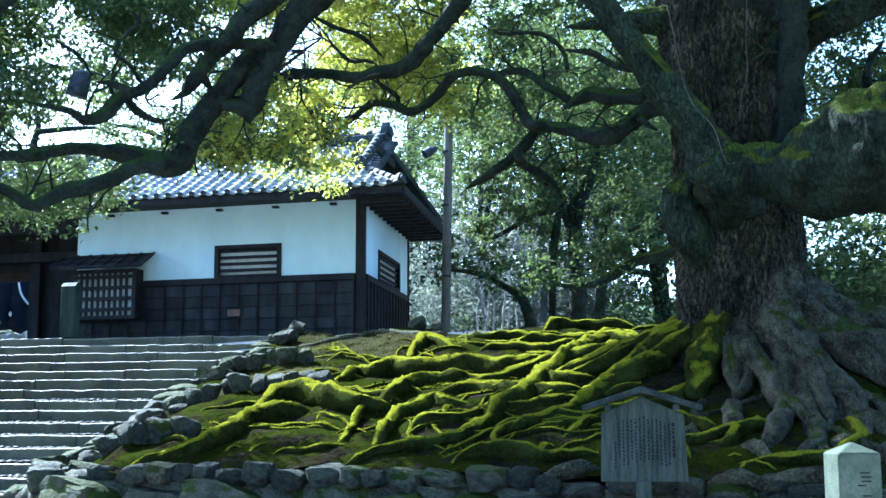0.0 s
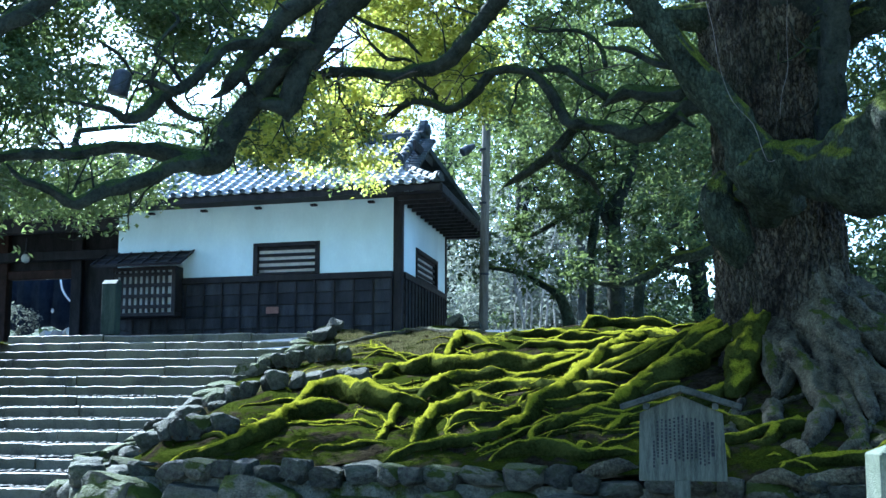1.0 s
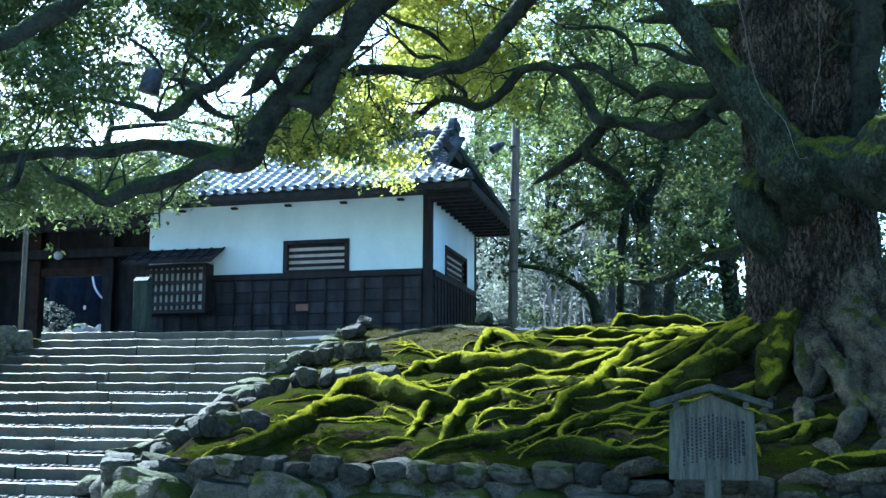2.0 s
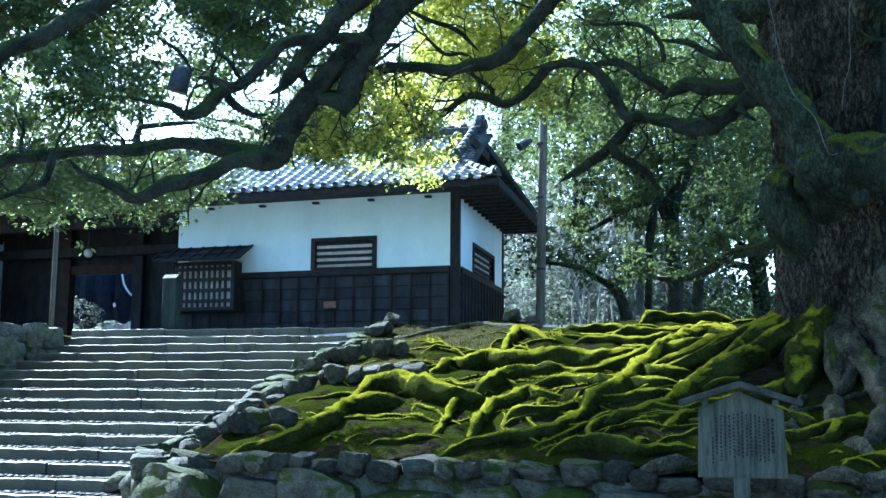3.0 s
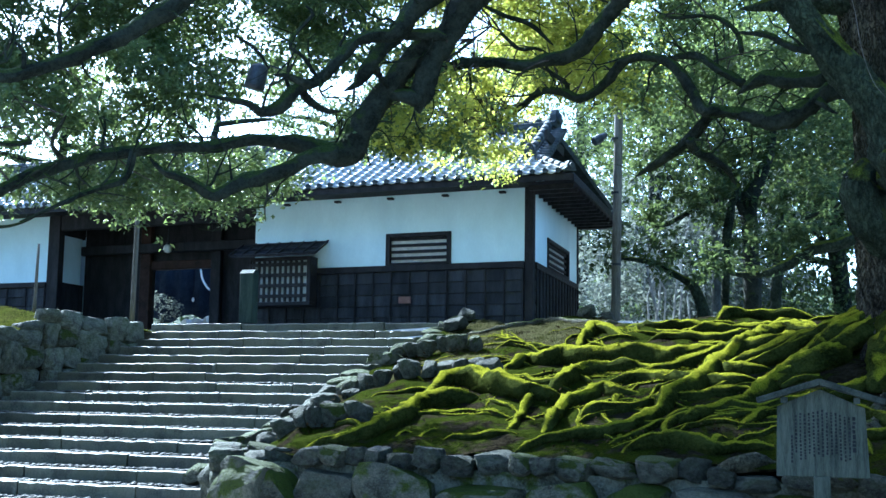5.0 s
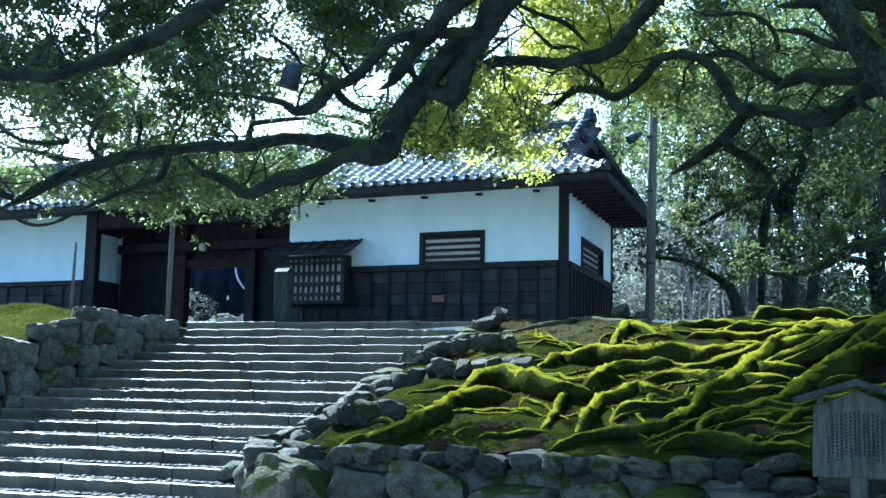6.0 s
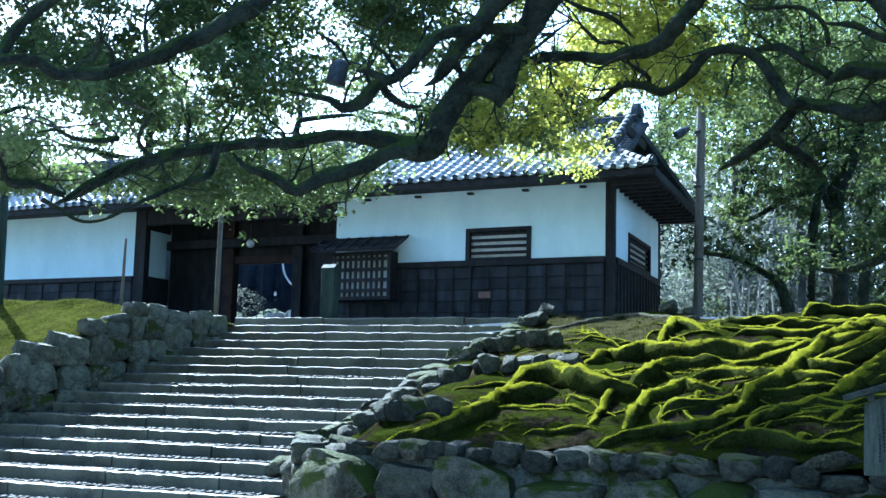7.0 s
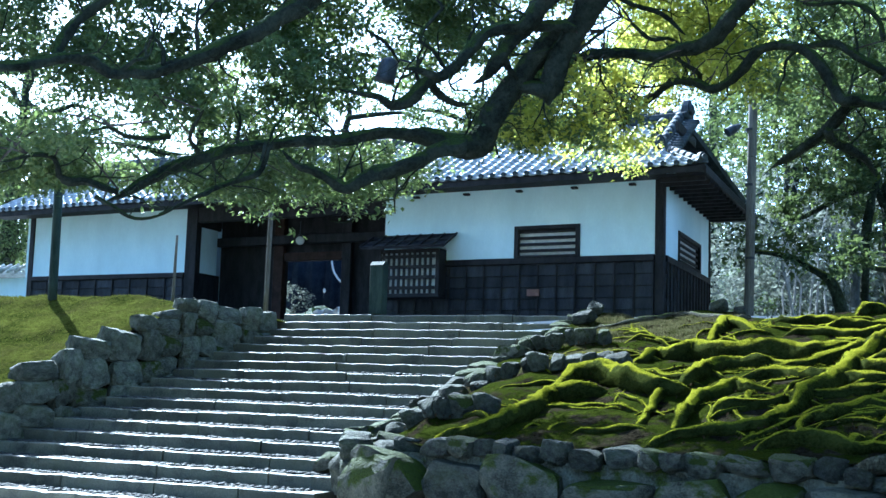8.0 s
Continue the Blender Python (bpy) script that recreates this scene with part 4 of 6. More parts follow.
limb("M4", [(2.71, 14.65, 5.84, 0.058), (2.48, 14.87, 5.96, 0.052), (2.17, 15.09, 6.11, 0.045), (1.92, 15.31, 6.29, 0.042), (1.62, 15.52, 6.43, 0.027)])
limb("M5", [(1.79, 16.20, 5.93, 0.055), (1.62, 16.32, 6.06, 0.060), (1.44, 16.44, 6.20, 0.056), (1.22, 16.56, 6.39, 0.057), (0.99, 16.67, 6.45, 0.049), (0.72, 16.78, 6.45, 0.037)])
limb("M5", [(2.81, 14.84, 5.72, 0.125), (2.53, 15.03, 5.63, 0.096), (2.18, 15.23, 5.66, 0.097), (1.92, 15.40, 5.77, 0.083), (1.74, 15.56, 5.70, 0.061), (1.63, 15.72, 5.65, 0.031)])
limb("M6", [(-0.64, 16.99, 6.00, 0.037), (-0.62, 16.89, 6.14, 0.037), (-0.76, 16.78, 6.23, 0.033), (-0.87, 16.68, 6.29, 0.033), (-0.92, 16.57, 6.41, 0.028)])
limb("M7", [(-1.75, 17.01, 5.63, 0.029), (-1.59, 17.03, 5.75, 0.029), (-1.68, 17.02, 5.50, 0.025), (-1.79, 17.01, 5.37, 0.016)])
limb("M7", [(-2.29, 15.73, 6.06, 0.023), (-1.92, 15.78, 6.45, 0.020), (-1.62, 15.82, 6.69, 0.020)])
limb("M7", [(-1.71, 15.71, 6.95, 0.023), (-1.41, 15.80, 6.83, 0.031), (-1.10, 15.90, 6.71, 0.031), (-0.80, 15.98, 6.43, 0.027)])
limb("M7", [(-1.51, 16.13, 6.70, 0.020), (-1.28, 16.15, 6.46, 0.028), (-1.04, 16.17, 6.46, 0.028), (-0.89, 16.18, 6.39, 0.024)])
limb("M7", [(1.75, 16.10, 6.33, 0.032), (1.72, 16.23, 6.65, 0.036), (1.56, 16.37, 6.87, 0.032), (1.30, 16.51, 6.99, 0.029), (0.84, 16.66, 7.01, 0.025), (0.53, 16.79, 7.19, 0.021)])
limb("M7", [(2.48, 14.79, 5.32, 0.044), (2.61, 14.77, 5.21, 0.036), (2.71, 14.75, 5.14, 0.022)])
limb("T1", [(3.75, 14.95, 3.95, 0.30), (3.39, 14.11, 4.39, 0.388), (3.24, 14.10, 4.56, 0.319), (3.10, 14.09, 4.87, 0.264), (2.89, 14.09, 5.22, 0.230), (2.65, 14.09, 5.57, 0.209), (2.38, 14.10, 5.92, 0.189), (2.15, 14.09, 6.24, 0.169), (1.93, 14.08, 6.56, 0.162), (1.65, 14.07, 6.99, 0.157), (1.24, 14.07, 7.42, 0.158), (0.48, 14.08, 7.79, 0.159), (-0.28, 14.04, 7.85, 0.173), (-0.83, 13.98, 7.42, 0.171)])
limb("T2", [(3.41, 14.20, 4.51, 0.349), (3.69, 13.95, 4.50, 0.290), (3.95, 13.70, 4.36, 0.341), (4.17, 13.46, 4.31, 0.505), (4.41, 13.20, 4.34, 0.592), (4.64, 12.94, 4.45, 0.646), (4.83, 12.68, 4.53, 0.639), (5.17, 12.36, 4.71, 0.581)])
limb("T3", [(4.23, 14.29, 4.81, 0.175), (4.24, 14.18, 5.56, 0.160), (4.30, 14.16, 6.33, 0.153), (4.36, 14.14, 7.04, 0.139)])
limb("T4", [(3.95, 14.89, 5.90, 0.289), (4.51, 14.52, 6.30, 0.235), (4.96, 14.16, 6.47, 0.194), (5.45, 13.97, 6.62, 0.169)])
limb("T5", [(3.78, 15.03, 6.24, 0.291), (3.08, 15.09, 6.64, 0.217), (2.27, 15.13, 6.66, 0.122), (1.61, 15.11, 6.60, 0.029)])
limb("R1", [(5.63, 13.90, 5.47, 0.141), (5.41, 14.20, 5.56, 0.121), (5.26, 14.37, 5.46, 0.072), (5.28, 14.47, 5.85, 0.051), (5.48, 14.50, 6.22, 0.036)])
limb("K", [(3.53, 15.20, 3.26, 0.183), (3.16, 14.72, 3.63, 0.233), (2.99, 14.65, 3.94, 0.253), (2.95, 14.66, 4.22, 0.232), (3.10, 14.68, 4.46, 0.155)])


def side_shoots():
    """Crooked bare shoots that leave the limbs and fork once."""
    rng = random.Random(29)
    bm = bmesh.new()
    for x, y, z, r in rng.sample(SHOOTS, min(len(SHOOTS), 190)):
        p = Vector((x, y, z))
        d = Vector((rng.uniform(-1, 1), rng.uniform(-0.5, 0.6), rng.uniform(-0.5, 1.0))).normalized()
        g = min(0.03, r * 0.5) * rng.uniform(0.5, 1.0)
        for fork in range(2):
            pts, q, e, w = [], p.copy(), d.copy(), g
            for k in range(rng.randint(4, 7)):
                pts.append((*q, w))
                e = (e + Vector((rng.gauss(0, 0.45), rng.gauss(0, 0.35), rng.gauss(0.05, 0.45)))).normalized()
                q = q + e * rng.uniform(0.10, 0.22)
                w *= 0.78
            tube(bm, smooth_path(pts, 0.08), 6, 0.3, 6.0)
            p, g = Vector(pts[2][:3]), g * 0.6
    tagged(part("shoot_growth", bm, BARK_MOSSY, camphor), kind="stuff")


side_shoots()
FUZZ = []          # where moss grows on the roots


def root(pts, material=None, label="mossy root with sunlit crest and shaded sides in its colour", slim=False):
    """A root that snakes over the mound, half sunk in it."""
    path = taper(smooth_path([(*W(u, v, mound_z(u, v)), r) for u, v, r in pts], 0.06), 0.25)
    bm = bmesh.new()
    fixed = []
    for x, y, z, r in path:
        p = Vector((x, y, 0))
        k = min(1.0, len(fixed) / 6, (len(path) - 1 - len(fixed)) / 6)
        fixed.append((x, y, mound_z(p.dot(U), p.dot(V)) + r * 0.45 - 0.10 * (1 - k), r * (0.98 + 0.20 * noise.noise(Vector((x, y, 9)) * 2.5))))
    tube(bm, fixed, 18, 0.32, 4.2, 1.15, 0.04)
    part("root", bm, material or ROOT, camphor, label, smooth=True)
    if material is not ROOT_BARE:
        FUZZ.extend(fixed)


root([(-8.00, 11.39, 0.026), (-7.85, 11.69, 0.066), (-7.46, 11.77, 0.079), (-7.28, 12.07, 0.099), (-7.33, 12.79, 0.125), (-7.48, 13.60, 0.138), (-7.12, 13.68, 0.130), (-6.82, 13.94, 0.095)])
root([(-7.37, 13.34, 0.079), (-7.67, 14.25, 0.114), (-7.64, 14.67, 0.140), (-7.23, 14.61, 0.168), (-6.60, 14.07, 0.160), (-6.18, 13.82, 0.142), (-5.88, 13.84, 0.099), (-5.78, 14.23, 0.050)])
root([(-7.21, 15.17, 0.032), (-7.20, 15.71, 0.065), (-7.20, 16.30, 0.100), (-6.86, 16.14, 0.132), (-6.65, 16.27, 0.157), (-6.20, 16.02, 0.169), (-5.76, 15.99, 0.168), (-5.27, 16.03, 0.151), (-4.80, 15.83, 0.124), (-4.44, 15.95, 0.109), (-4.04, 15.96, 0.108)])
root([(-7.07, 15.06, 0.035), (-6.80, 15.01, 0.043), (-6.36, 14.77, 0.045), (-6.09, 14.71, 0.045), (-6.05, 15.22, 0.046)])
root([(-6.59, 16.53, 0.058), (-6.75, 17.33, 0.096), (-6.92, 18.08, 0.100), (-6.61, 17.96, 0.090), (-6.11, 17.46, 0.078)])
root([(-5.95, 14.01, 0.086), (-5.97, 14.61, 0.104), (-5.97, 15.21, 0.107), (-5.73, 15.45, 0.101), (-5.31, 15.41, 0.092), (-4.90, 15.36, 0.083), (-4.65, 15.60, 0.107), (-4.32, 15.82, 0.123), (-3.94, 15.88, 0.107), (-3.55, 15.87, 0.122), (-3.32, 16.65, 0.135)])
root([(-6.02, 14.09, 0.079), (-6.01, 13.70, 0.070), (-5.97, 13.28, 0.061), (-5.71, 12.32, 0.045), (-5.90, 12.28, 0.026)])
root([(-5.35, 12.35, 0.057), (-5.37, 12.71, 0.084), (-5.51, 13.50, 0.103), (-5.46, 13.93, 0.098), (-5.34, 14.38, 0.101), (-4.99, 14.06, 0.070), (-4.67, 14.07, 0.049)])
root([(-5.53, 14.80, 0.074), (-5.29, 14.91, 0.097), (-4.93, 14.97, 0.104), (-4.43, 14.58, 0.100), (-4.03, 14.47, 0.099), (-3.63, 14.31, 0.083), (-3.31, 14.47, 0.098)])
root([(-5.36, 11.43, 0.030), (-5.29, 11.70, 0.045), (-5.16, 12.00, 0.055), (-4.95, 12.13, 0.055), (-4.69, 12.29, 0.062), (-4.45, 12.53, 0.069), (-4.30, 12.86, 0.083), (-4.27, 13.39, 0.106), (-4.28, 13.85, 0.122), (-4.14, 14.35, 0.126), (-4.15, 15.18, 0.140), (-4.06, 15.72, 0.137), (-3.95, 16.23, 0.125), (-3.86, 17.66, 0.144), (-3.28, 17.29, 0.140)])
root([(-5.11, 12.77, 0.032), (-5.07, 13.09, 0.066), (-4.95, 13.25, 0.073), (-4.79, 13.28, 0.080), (-4.62, 13.41, 0.073), (-4.49, 13.62, 0.067), (-4.37, 13.93, 0.075)])
root([(-4.86, 13.34, 0.047), (-4.93, 13.78, 0.076), (-4.92, 13.98, 0.056)])
root([(-4.19, 11.61, 0.035), (-4.14, 11.82, 0.071), (-3.97, 11.85, 0.094), (-3.74, 11.91, 0.100), (-3.52, 11.97, 0.094), (-3.26, 11.88, 0.075), (-3.06, 12.04, 0.064), (-2.81, 12.20, 0.059), (-2.61, 12.24, 0.041)])
root([(-4.31, 12.12, 0.036), (-4.44, 12.39, 0.043), (-4.45, 12.58, 0.031)])
root([(-3.96, 12.61, 0.062), (-3.72, 12.66, 0.087), (-3.60, 13.14, 0.096), (-3.41, 13.41, 0.091), (-3.30, 13.79, 0.106), (-3.19, 14.23, 0.123), (-2.96, 14.46, 0.145), (-2.64, 14.58, 0.153), (-2.45, 14.86, 0.155)])
root([(-5.32, 17.55, 0.069), (-4.92, 17.73, 0.104), (-4.51, 17.82, 0.095), (-4.09, 17.92, 0.121), (-3.77, 18.03, 0.121), (-3.23, 17.44, 0.108)])
root([(-5.03, 18.28, 0.071), (-4.80, 19.00, 0.101), (-3.57, 19.07, 0.073)])
root([(-6.64, 18.72, 0.056), (-5.98, 18.18, 0.067), (-5.53, 18.26, 0.067), (-4.93, 18.08, 0.057)])
root([(-5.92, 17.44, 0.043), (-5.47, 17.46, 0.056), (-4.99, 17.34, 0.063), (-4.54, 17.25, 0.059), (-4.20, 18.02, 0.052)])
root([(-4.90, 16.28, 0.048), (-4.46, 16.03, 0.102), (-4.25, 16.02, 0.109), (-4.06, 15.81, 0.077)])
root([(-4.23, 14.29, 0.042), (-4.23, 14.93, 0.095), (-4.06, 15.14, 0.110), (-3.65, 14.67, 0.085), (-3.32, 14.83, 0.071)])
root([(-3.28, 12.41, 0.048), (-3.16, 12.67, 0.067), (-3.09, 13.18, 0.064), (-2.90, 13.49, 0.045)])
root([(-3.56, 11.71, 0.029), (-3.33, 11.51, 0.034), (-3.23, 11.78, 0.029)])
root([(-6.58, 11.86, 0.025), (-6.10, 12.00, 0.032), (-5.73, 12.07, 0.038), (-5.41, 12.26, 0.031)])
root([(-7.02, 16.94, 0.043), (-7.57, 17.14, 0.044), (-8.24, 16.92, 0.035)])
root([(-1.78, 12.37, 0.053), (-1.46, 12.23, 0.064), (-1.39, 12.80, 0.085), (-1.34, 13.07, 0.074)])
root([(-1.30, 11.49, 0.049), (-1.23, 11.70, 0.072), (-1.06, 11.67, 0.050), (-0.81, 11.65, 0.038)])
root([(-1.61, 11.89, 0.039), (-1.31, 11.87, 0.039), (-1.11, 11.97, 0.028)])
root([(-2.76, 14.46, 0.124), (-2.71, 14.96, 0.157), (-2.53, 15.62, 0.148), (-2.18, 14.92, 0.092)])
root([(-3.20, 11.36, 0.044), (-2.95, 11.36, 0.072), (-2.77, 11.53, 0.078), (-2.64, 11.83, 0.068)], ROOT_BARE, "bare grey knotted root", True)
root([(-9.53, 18.37, 0.029), (-8.91, 18.29, 0.038), (-8.57, 18.69, 0.048), (-8.32, 19.32, 0.054), (-7.67, 19.01, 0.048), (-7.01, 18.64, 0.047), (-6.67, 19.07, 0.047)], ROOT_BARE, "bare grey knotted root", True)
root([(-1.61, 13.69, 0.116), (-1.48, 12.96, 0.099), (-1.47, 12.33, 0.087)], ROOT_BARE, "bare grey knotted root", True)
root([(-1.31, 14.50, 0.123), (-1.04, 13.66, 0.116), (-1.02, 12.56, 0.103), (-1.12, 12.07, 0.085)], ROOT_BARE, "bare grey knotted root", True)
root([(-0.98, 14.39, 0.122), (-0.76, 13.50, 0.095), (-0.61, 12.42, 0.070), (-0.85, 11.95, 0.073)], ROOT_BARE, "bare grey knotted root", True)
root([(-0.75, 14.62, 0.103), (-0.37, 13.62, 0.088), (-0.12, 12.44, 0.070)], ROOT_BARE, "bare grey knotted root", True)
root([(-1.16, 11.36, 0.054), (-0.82, 11.43, 0.081), (-0.44, 11.51, 0.070), (-0.05, 11.92, 0.073)], ROOT_BARE, "bare grey knotted root", True)
root([(-1.63, 11.46, 0.038), (-1.32, 11.36, 0.059), (-0.92, 11.36, 0.064)], ROOT_BARE, "bare grey knotted root", True)


def small_roots():
    """Thin roots that fill the ground between the large ones, running out from the trunk."""
    rng = random.Random(23)
    for i in range(150):
        right = i % 2
        u, v = (rng.uniform(-3.6, 4.5), rng.uniform(11.8, 14.6)) if right else (rng.uniform(-8.0, -1.8), rng.uniform(12.2, 19.0))
        away = Vector((u - TREE_U, v - TREE_V, 0)).normalized()
        a = math.atan2(away.y, away.x) + rng.uniform(-0.5, 0.5)
        if not right:
            a = math.pi + rng.uniform(-0.35, 0.75)
        g = rng.uniform(0.03, 0.065) * (1.5 if right else 0.75)
        pts = []
        for k in range(rng.randint(5, 9)):
            pts.append((u, v, g))
            g *= rng.uniform(0.78, 1.02)
            a += rng.gauss(0, 0.38)
            u, v = u + math.cos(a) * 0.30, v + math.sin(a) * 0.30
            if v < 11.7 or v > 19.3 or u < -9.4:
                break
        if len(pts) > 2:
            bare = right and pts[0][0] > -2.0 and rng.random() < 0.8
            root(pts, ROOT_BARE if bare else ROOT, "bare grey knotted root" if bare else "mossy root with sunlit crest and shaded sides in its colour", True)


small_roots()


def buttress(a0, zs, out, r0, r1, mossy=False, swing=0.0):
    """A bare root that leaves the trunk at a bearing and runs down and out."""
    pts = []
    n = 6
    for i in range(n):
        t = i / (n - 1)
        a = radians(a0 + swing * t)
        z = (zs * 0.7 + (0.15 if mossy else 0.3)) * (1 - t) ** 1.6
        rad = 0.36 + (out + 0.5) * t ** 1.1 + 0.12 * math.sin(t * 6 + a0)
        p = TREE + Vector((math.cos(a) * rad, math.sin(a) * rad, 0))
        g = mound_z(p.dot(U), p.dot(V))
        pts.append((p.x, p.y, g + z + 0.05, r0 + (r1 - r0) * t))
    bm = bmesh.new()
    tube(bm, taper(smooth_path(pts, 0.07), 0.15, False, 6), 18, 0.5, 3.4, 1.0, 0.09)
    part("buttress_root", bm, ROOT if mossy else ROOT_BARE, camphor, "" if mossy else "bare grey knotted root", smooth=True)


for spec in ((-150, 0.28, 1.2, 0.17, 0.08, True, -10), (-126, 0.62, 1.0, 0.26, 0.17, True, 4), (-113, 0.40, 1.0, 0.15, 0.09, False, 8), (-98, 0.45, 1.0, 0.17, 0.10, False, -8),
             (-88, 0.40, 1.3, 0.15, 0.09, False, 12), (-76, 0.55, 1.2, 0.20, 0.10, False, -6), (-62, 0.50, 1.5, 0.19, 0.10, False, 8), (-48, 0.60, 1.8, 0.22, 0.11, False, -10),
             (-33, 0.60, 2.2, 0.26, 0.12, False, 12), (-84, 0.75, 1.5, 0.22, 0.10, False, 10), (-68, 0.8, 1.7, 0.22, 0.10, False, -8), (-55, 0.85, 1.9, 0.24, 0.11, False, 10)):
    buttress(*spec)
for spec in ((-15, 0.70, 2.6, 0.26, 0.13, False, -8), (5, 0.7, 2.6, 0.25, 0.12, False, 8), (165, 0.35, 1.5, 0.16, 0.08, True, 10), (188, 0.30, 1.6, 0.15, 0.07, True, -8),
             (-170, 0.28, 1.5, 0.15, 0.07, True, 12), (-70, 0.3, 2.2, 0.13, 0.08, False, -16), (-55, 0.3, 2.8, 0.13, 0.08, False, 14), (-104, 0.3, 1.9, 0.13, 0.08, False, 14),
             (-40, 0.35, 3.2, 0.14, 0.09, False, 4), (-82, 0.25, 2.0, 0.11, 0.07, False, -10), (-92, 0.2, 2.3, 0.10, 0.07, False, 18)):
    buttress(*spec)


# ---- leaves ----
def leaves(name, clumps, per, size, spread, material, parent, seed, label="", flat=0.75, droop=0.3):
    """Many small pointed leaves, each a folded blade of its own, in loose sprays round the clump centres."""
    rng = np.random.default_rng(seed)
    c = np.array([q[:3] for q in clumps], float)
    rad = np.array([q[3] for q in clumps], float) * spread
    n = len(c) * per
    cen = np.repeat(c, per, 0)
    rr = np.repeat(rad, per)
    # sprays: several sub-centres within each clump
    subs = 5
    so = rng.normal(0, 0.55, (len(c), subs, 3))
    pick = rng.integers(0, subs, n)
    off = so[np.repeat(np.arange(len(c)), per), pick] + rng.normal(0, 0.30, (n, 3))
    off[:, 2] *= flat
    pos = cen + off * rr[:, None]
    ang = rng.uniform(0, 2 * np.pi, n)
    tilt = rng.normal(-droop, 0.55, n)
    d = np.stack([np.cos(ang) * np.cos(tilt), np.sin(ang) * np.cos(tilt), np.sin(tilt)], -1)
    up = rng.normal(0, 0.55, (n, 3)) + np.array([0, 0, 1.0])
    s = np.cross(d, up)
    s /= np.linalg.norm(s, axis=1)[:, None] + 1e-9
    nr = np.cross(s, d)
    L = size * rng.uniform(0.65, 1.35, n)[:, None]
    wd = L * rng.uniform(0.22, 0.32, n)[:, None]
    verts = np.stack([pos, pos + d * L * 0.45 + s * wd + nr * wd * 0.35, pos + d * L, pos + d * L * 0.45 - s * wd + nr * wd * 0.35], 1).reshape(-1, 3)
    idx = np.arange(n)[:, None] * 4
    tri = np.concatenate([idx + np.array([0, 1, 2]), idx + np.array([0, 2, 3])], 1).reshape(-1, 3)
    me = bpy.data.meshes.new(name)
    me.vertices.add(len(verts))
    me.vertices.foreach_set("co", verts.ravel())
    me.loops.add(tri.size)
    me.loops.foreach_set("vertex_index", tri.ravel().astype(np.int32))
    me.polygons.add(len(tri))
    me.polygons.foreach_set("loop_start", np.arange(0, tri.size, 3, dtype=np.int32))
    me.update(calc_edges=True)
    me.materials.append(material)
    return data_part(name, me, parent, label, "stuff" if parent is None else "")


gaps = []          # openings in the crown: x, y, z, width
gaps += [(-0.82, 15.98, 5.19, 0.35), (-0.70, 15.98, 5.41, 0.23), (-4.54, 15.34, 5.23, 0.39), (-4.20, 15.44, 5.34, 0.32), (-4.91, 15.23, 5.17, 0.27), (-3.93, 15.51, 5.69, 0.23), (-3.69, 15.57, 5.80, 0.23), (-3.20, 15.68, 5.78, 0.20), (-3.48, 15.62, 5.87, 0.12), (-4.69, 15.30, 6.47, 0.17), (-5.11, 15.16, 6.28, 0.12), (-5.37, 15.07, 5.21, 0.17)]
gaps += [(-1.97, 15.88, 6.69, 0.27), (-2.16, 15.85, 6.36, 0.18), (-2.61, 15.79, 6.62, 0.15), (-2.80, 15.75, 6.41, 0.15), (-2.97, 15.72, 6.01, 0.17), (-2.91, 15.73, 6.84, 0.12), (-1.82, 15.90, 6.89, 0.17), (-0.32, 16.00, 5.43, 0.26), (-0.51, 15.99, 5.29, 0.14), (-0.01, 16.00, 5.49, 0.15), (-1.74, 15.90, 6.49, 0.12), (4.85, 15.25, 6.16, 0.12)]
gaps += [(5.08, 15.17, 5.84, 0.09), (5.45, 15.04, 6.13, 0.08), (5.07, 15.17, 6.40, 0.06), (5.66, 14.96, 6.44, 0.07), (5.36, 15.08, 3.96, 0.30), (5.55, 15.01, 4.02, 0.30), (5.10, 15.17, 3.90, 0.15), (2.11, 15.86, 6.51, 0.15), (1.91, 15.89, 6.28, 0.09), (1.15, 15.96, 6.78, 0.11), (3.22, 15.67, 5.20, 0.14), (-7.82, 13.96, 4.60, 0.26)]
gaps += [(-7.44, 14.16, 4.69, 0.26), (-7.16, 14.31, 4.77, 0.20), (-8.30, 13.68, 5.07, 0.24), (-8.84, 13.33, 5.26, 0.26), (-9.01, 13.22, 5.17, 0.26), (-7.94, 13.89, 5.15, 0.26), (-8.04, 13.83, 4.69, 0.15), (-6.80, 14.48, 4.84, 0.12), (-5.39, 15.06, 5.17, 0.17), (-6.02, 14.82, 5.05, 0.14), (-8.55, 13.52, 6.28, 0.18), (-8.03, 13.84, 6.20, 0.12)]
gaps += [(-6.57, 14.59, 4.97, 0.15), (-6.52, 14.61, 5.52, 0.14), (-5.29, 15.10, 6.19, 0.11), (-4.71, 15.29, 6.50, 0.14), (-8.86, 13.33, 5.50, 0.11)]



def in_gap(x, y, z):
    for gx, gy, gz, r in gaps:
        k = 16.0 / math.hypot(x, y)
        if (x * k - gx) ** 2 + (y * k - gy) ** 2 + ((z - EYE) * k + EYE - gz) ** 2 < (r * 1.2) ** 2:
            return True
    return False


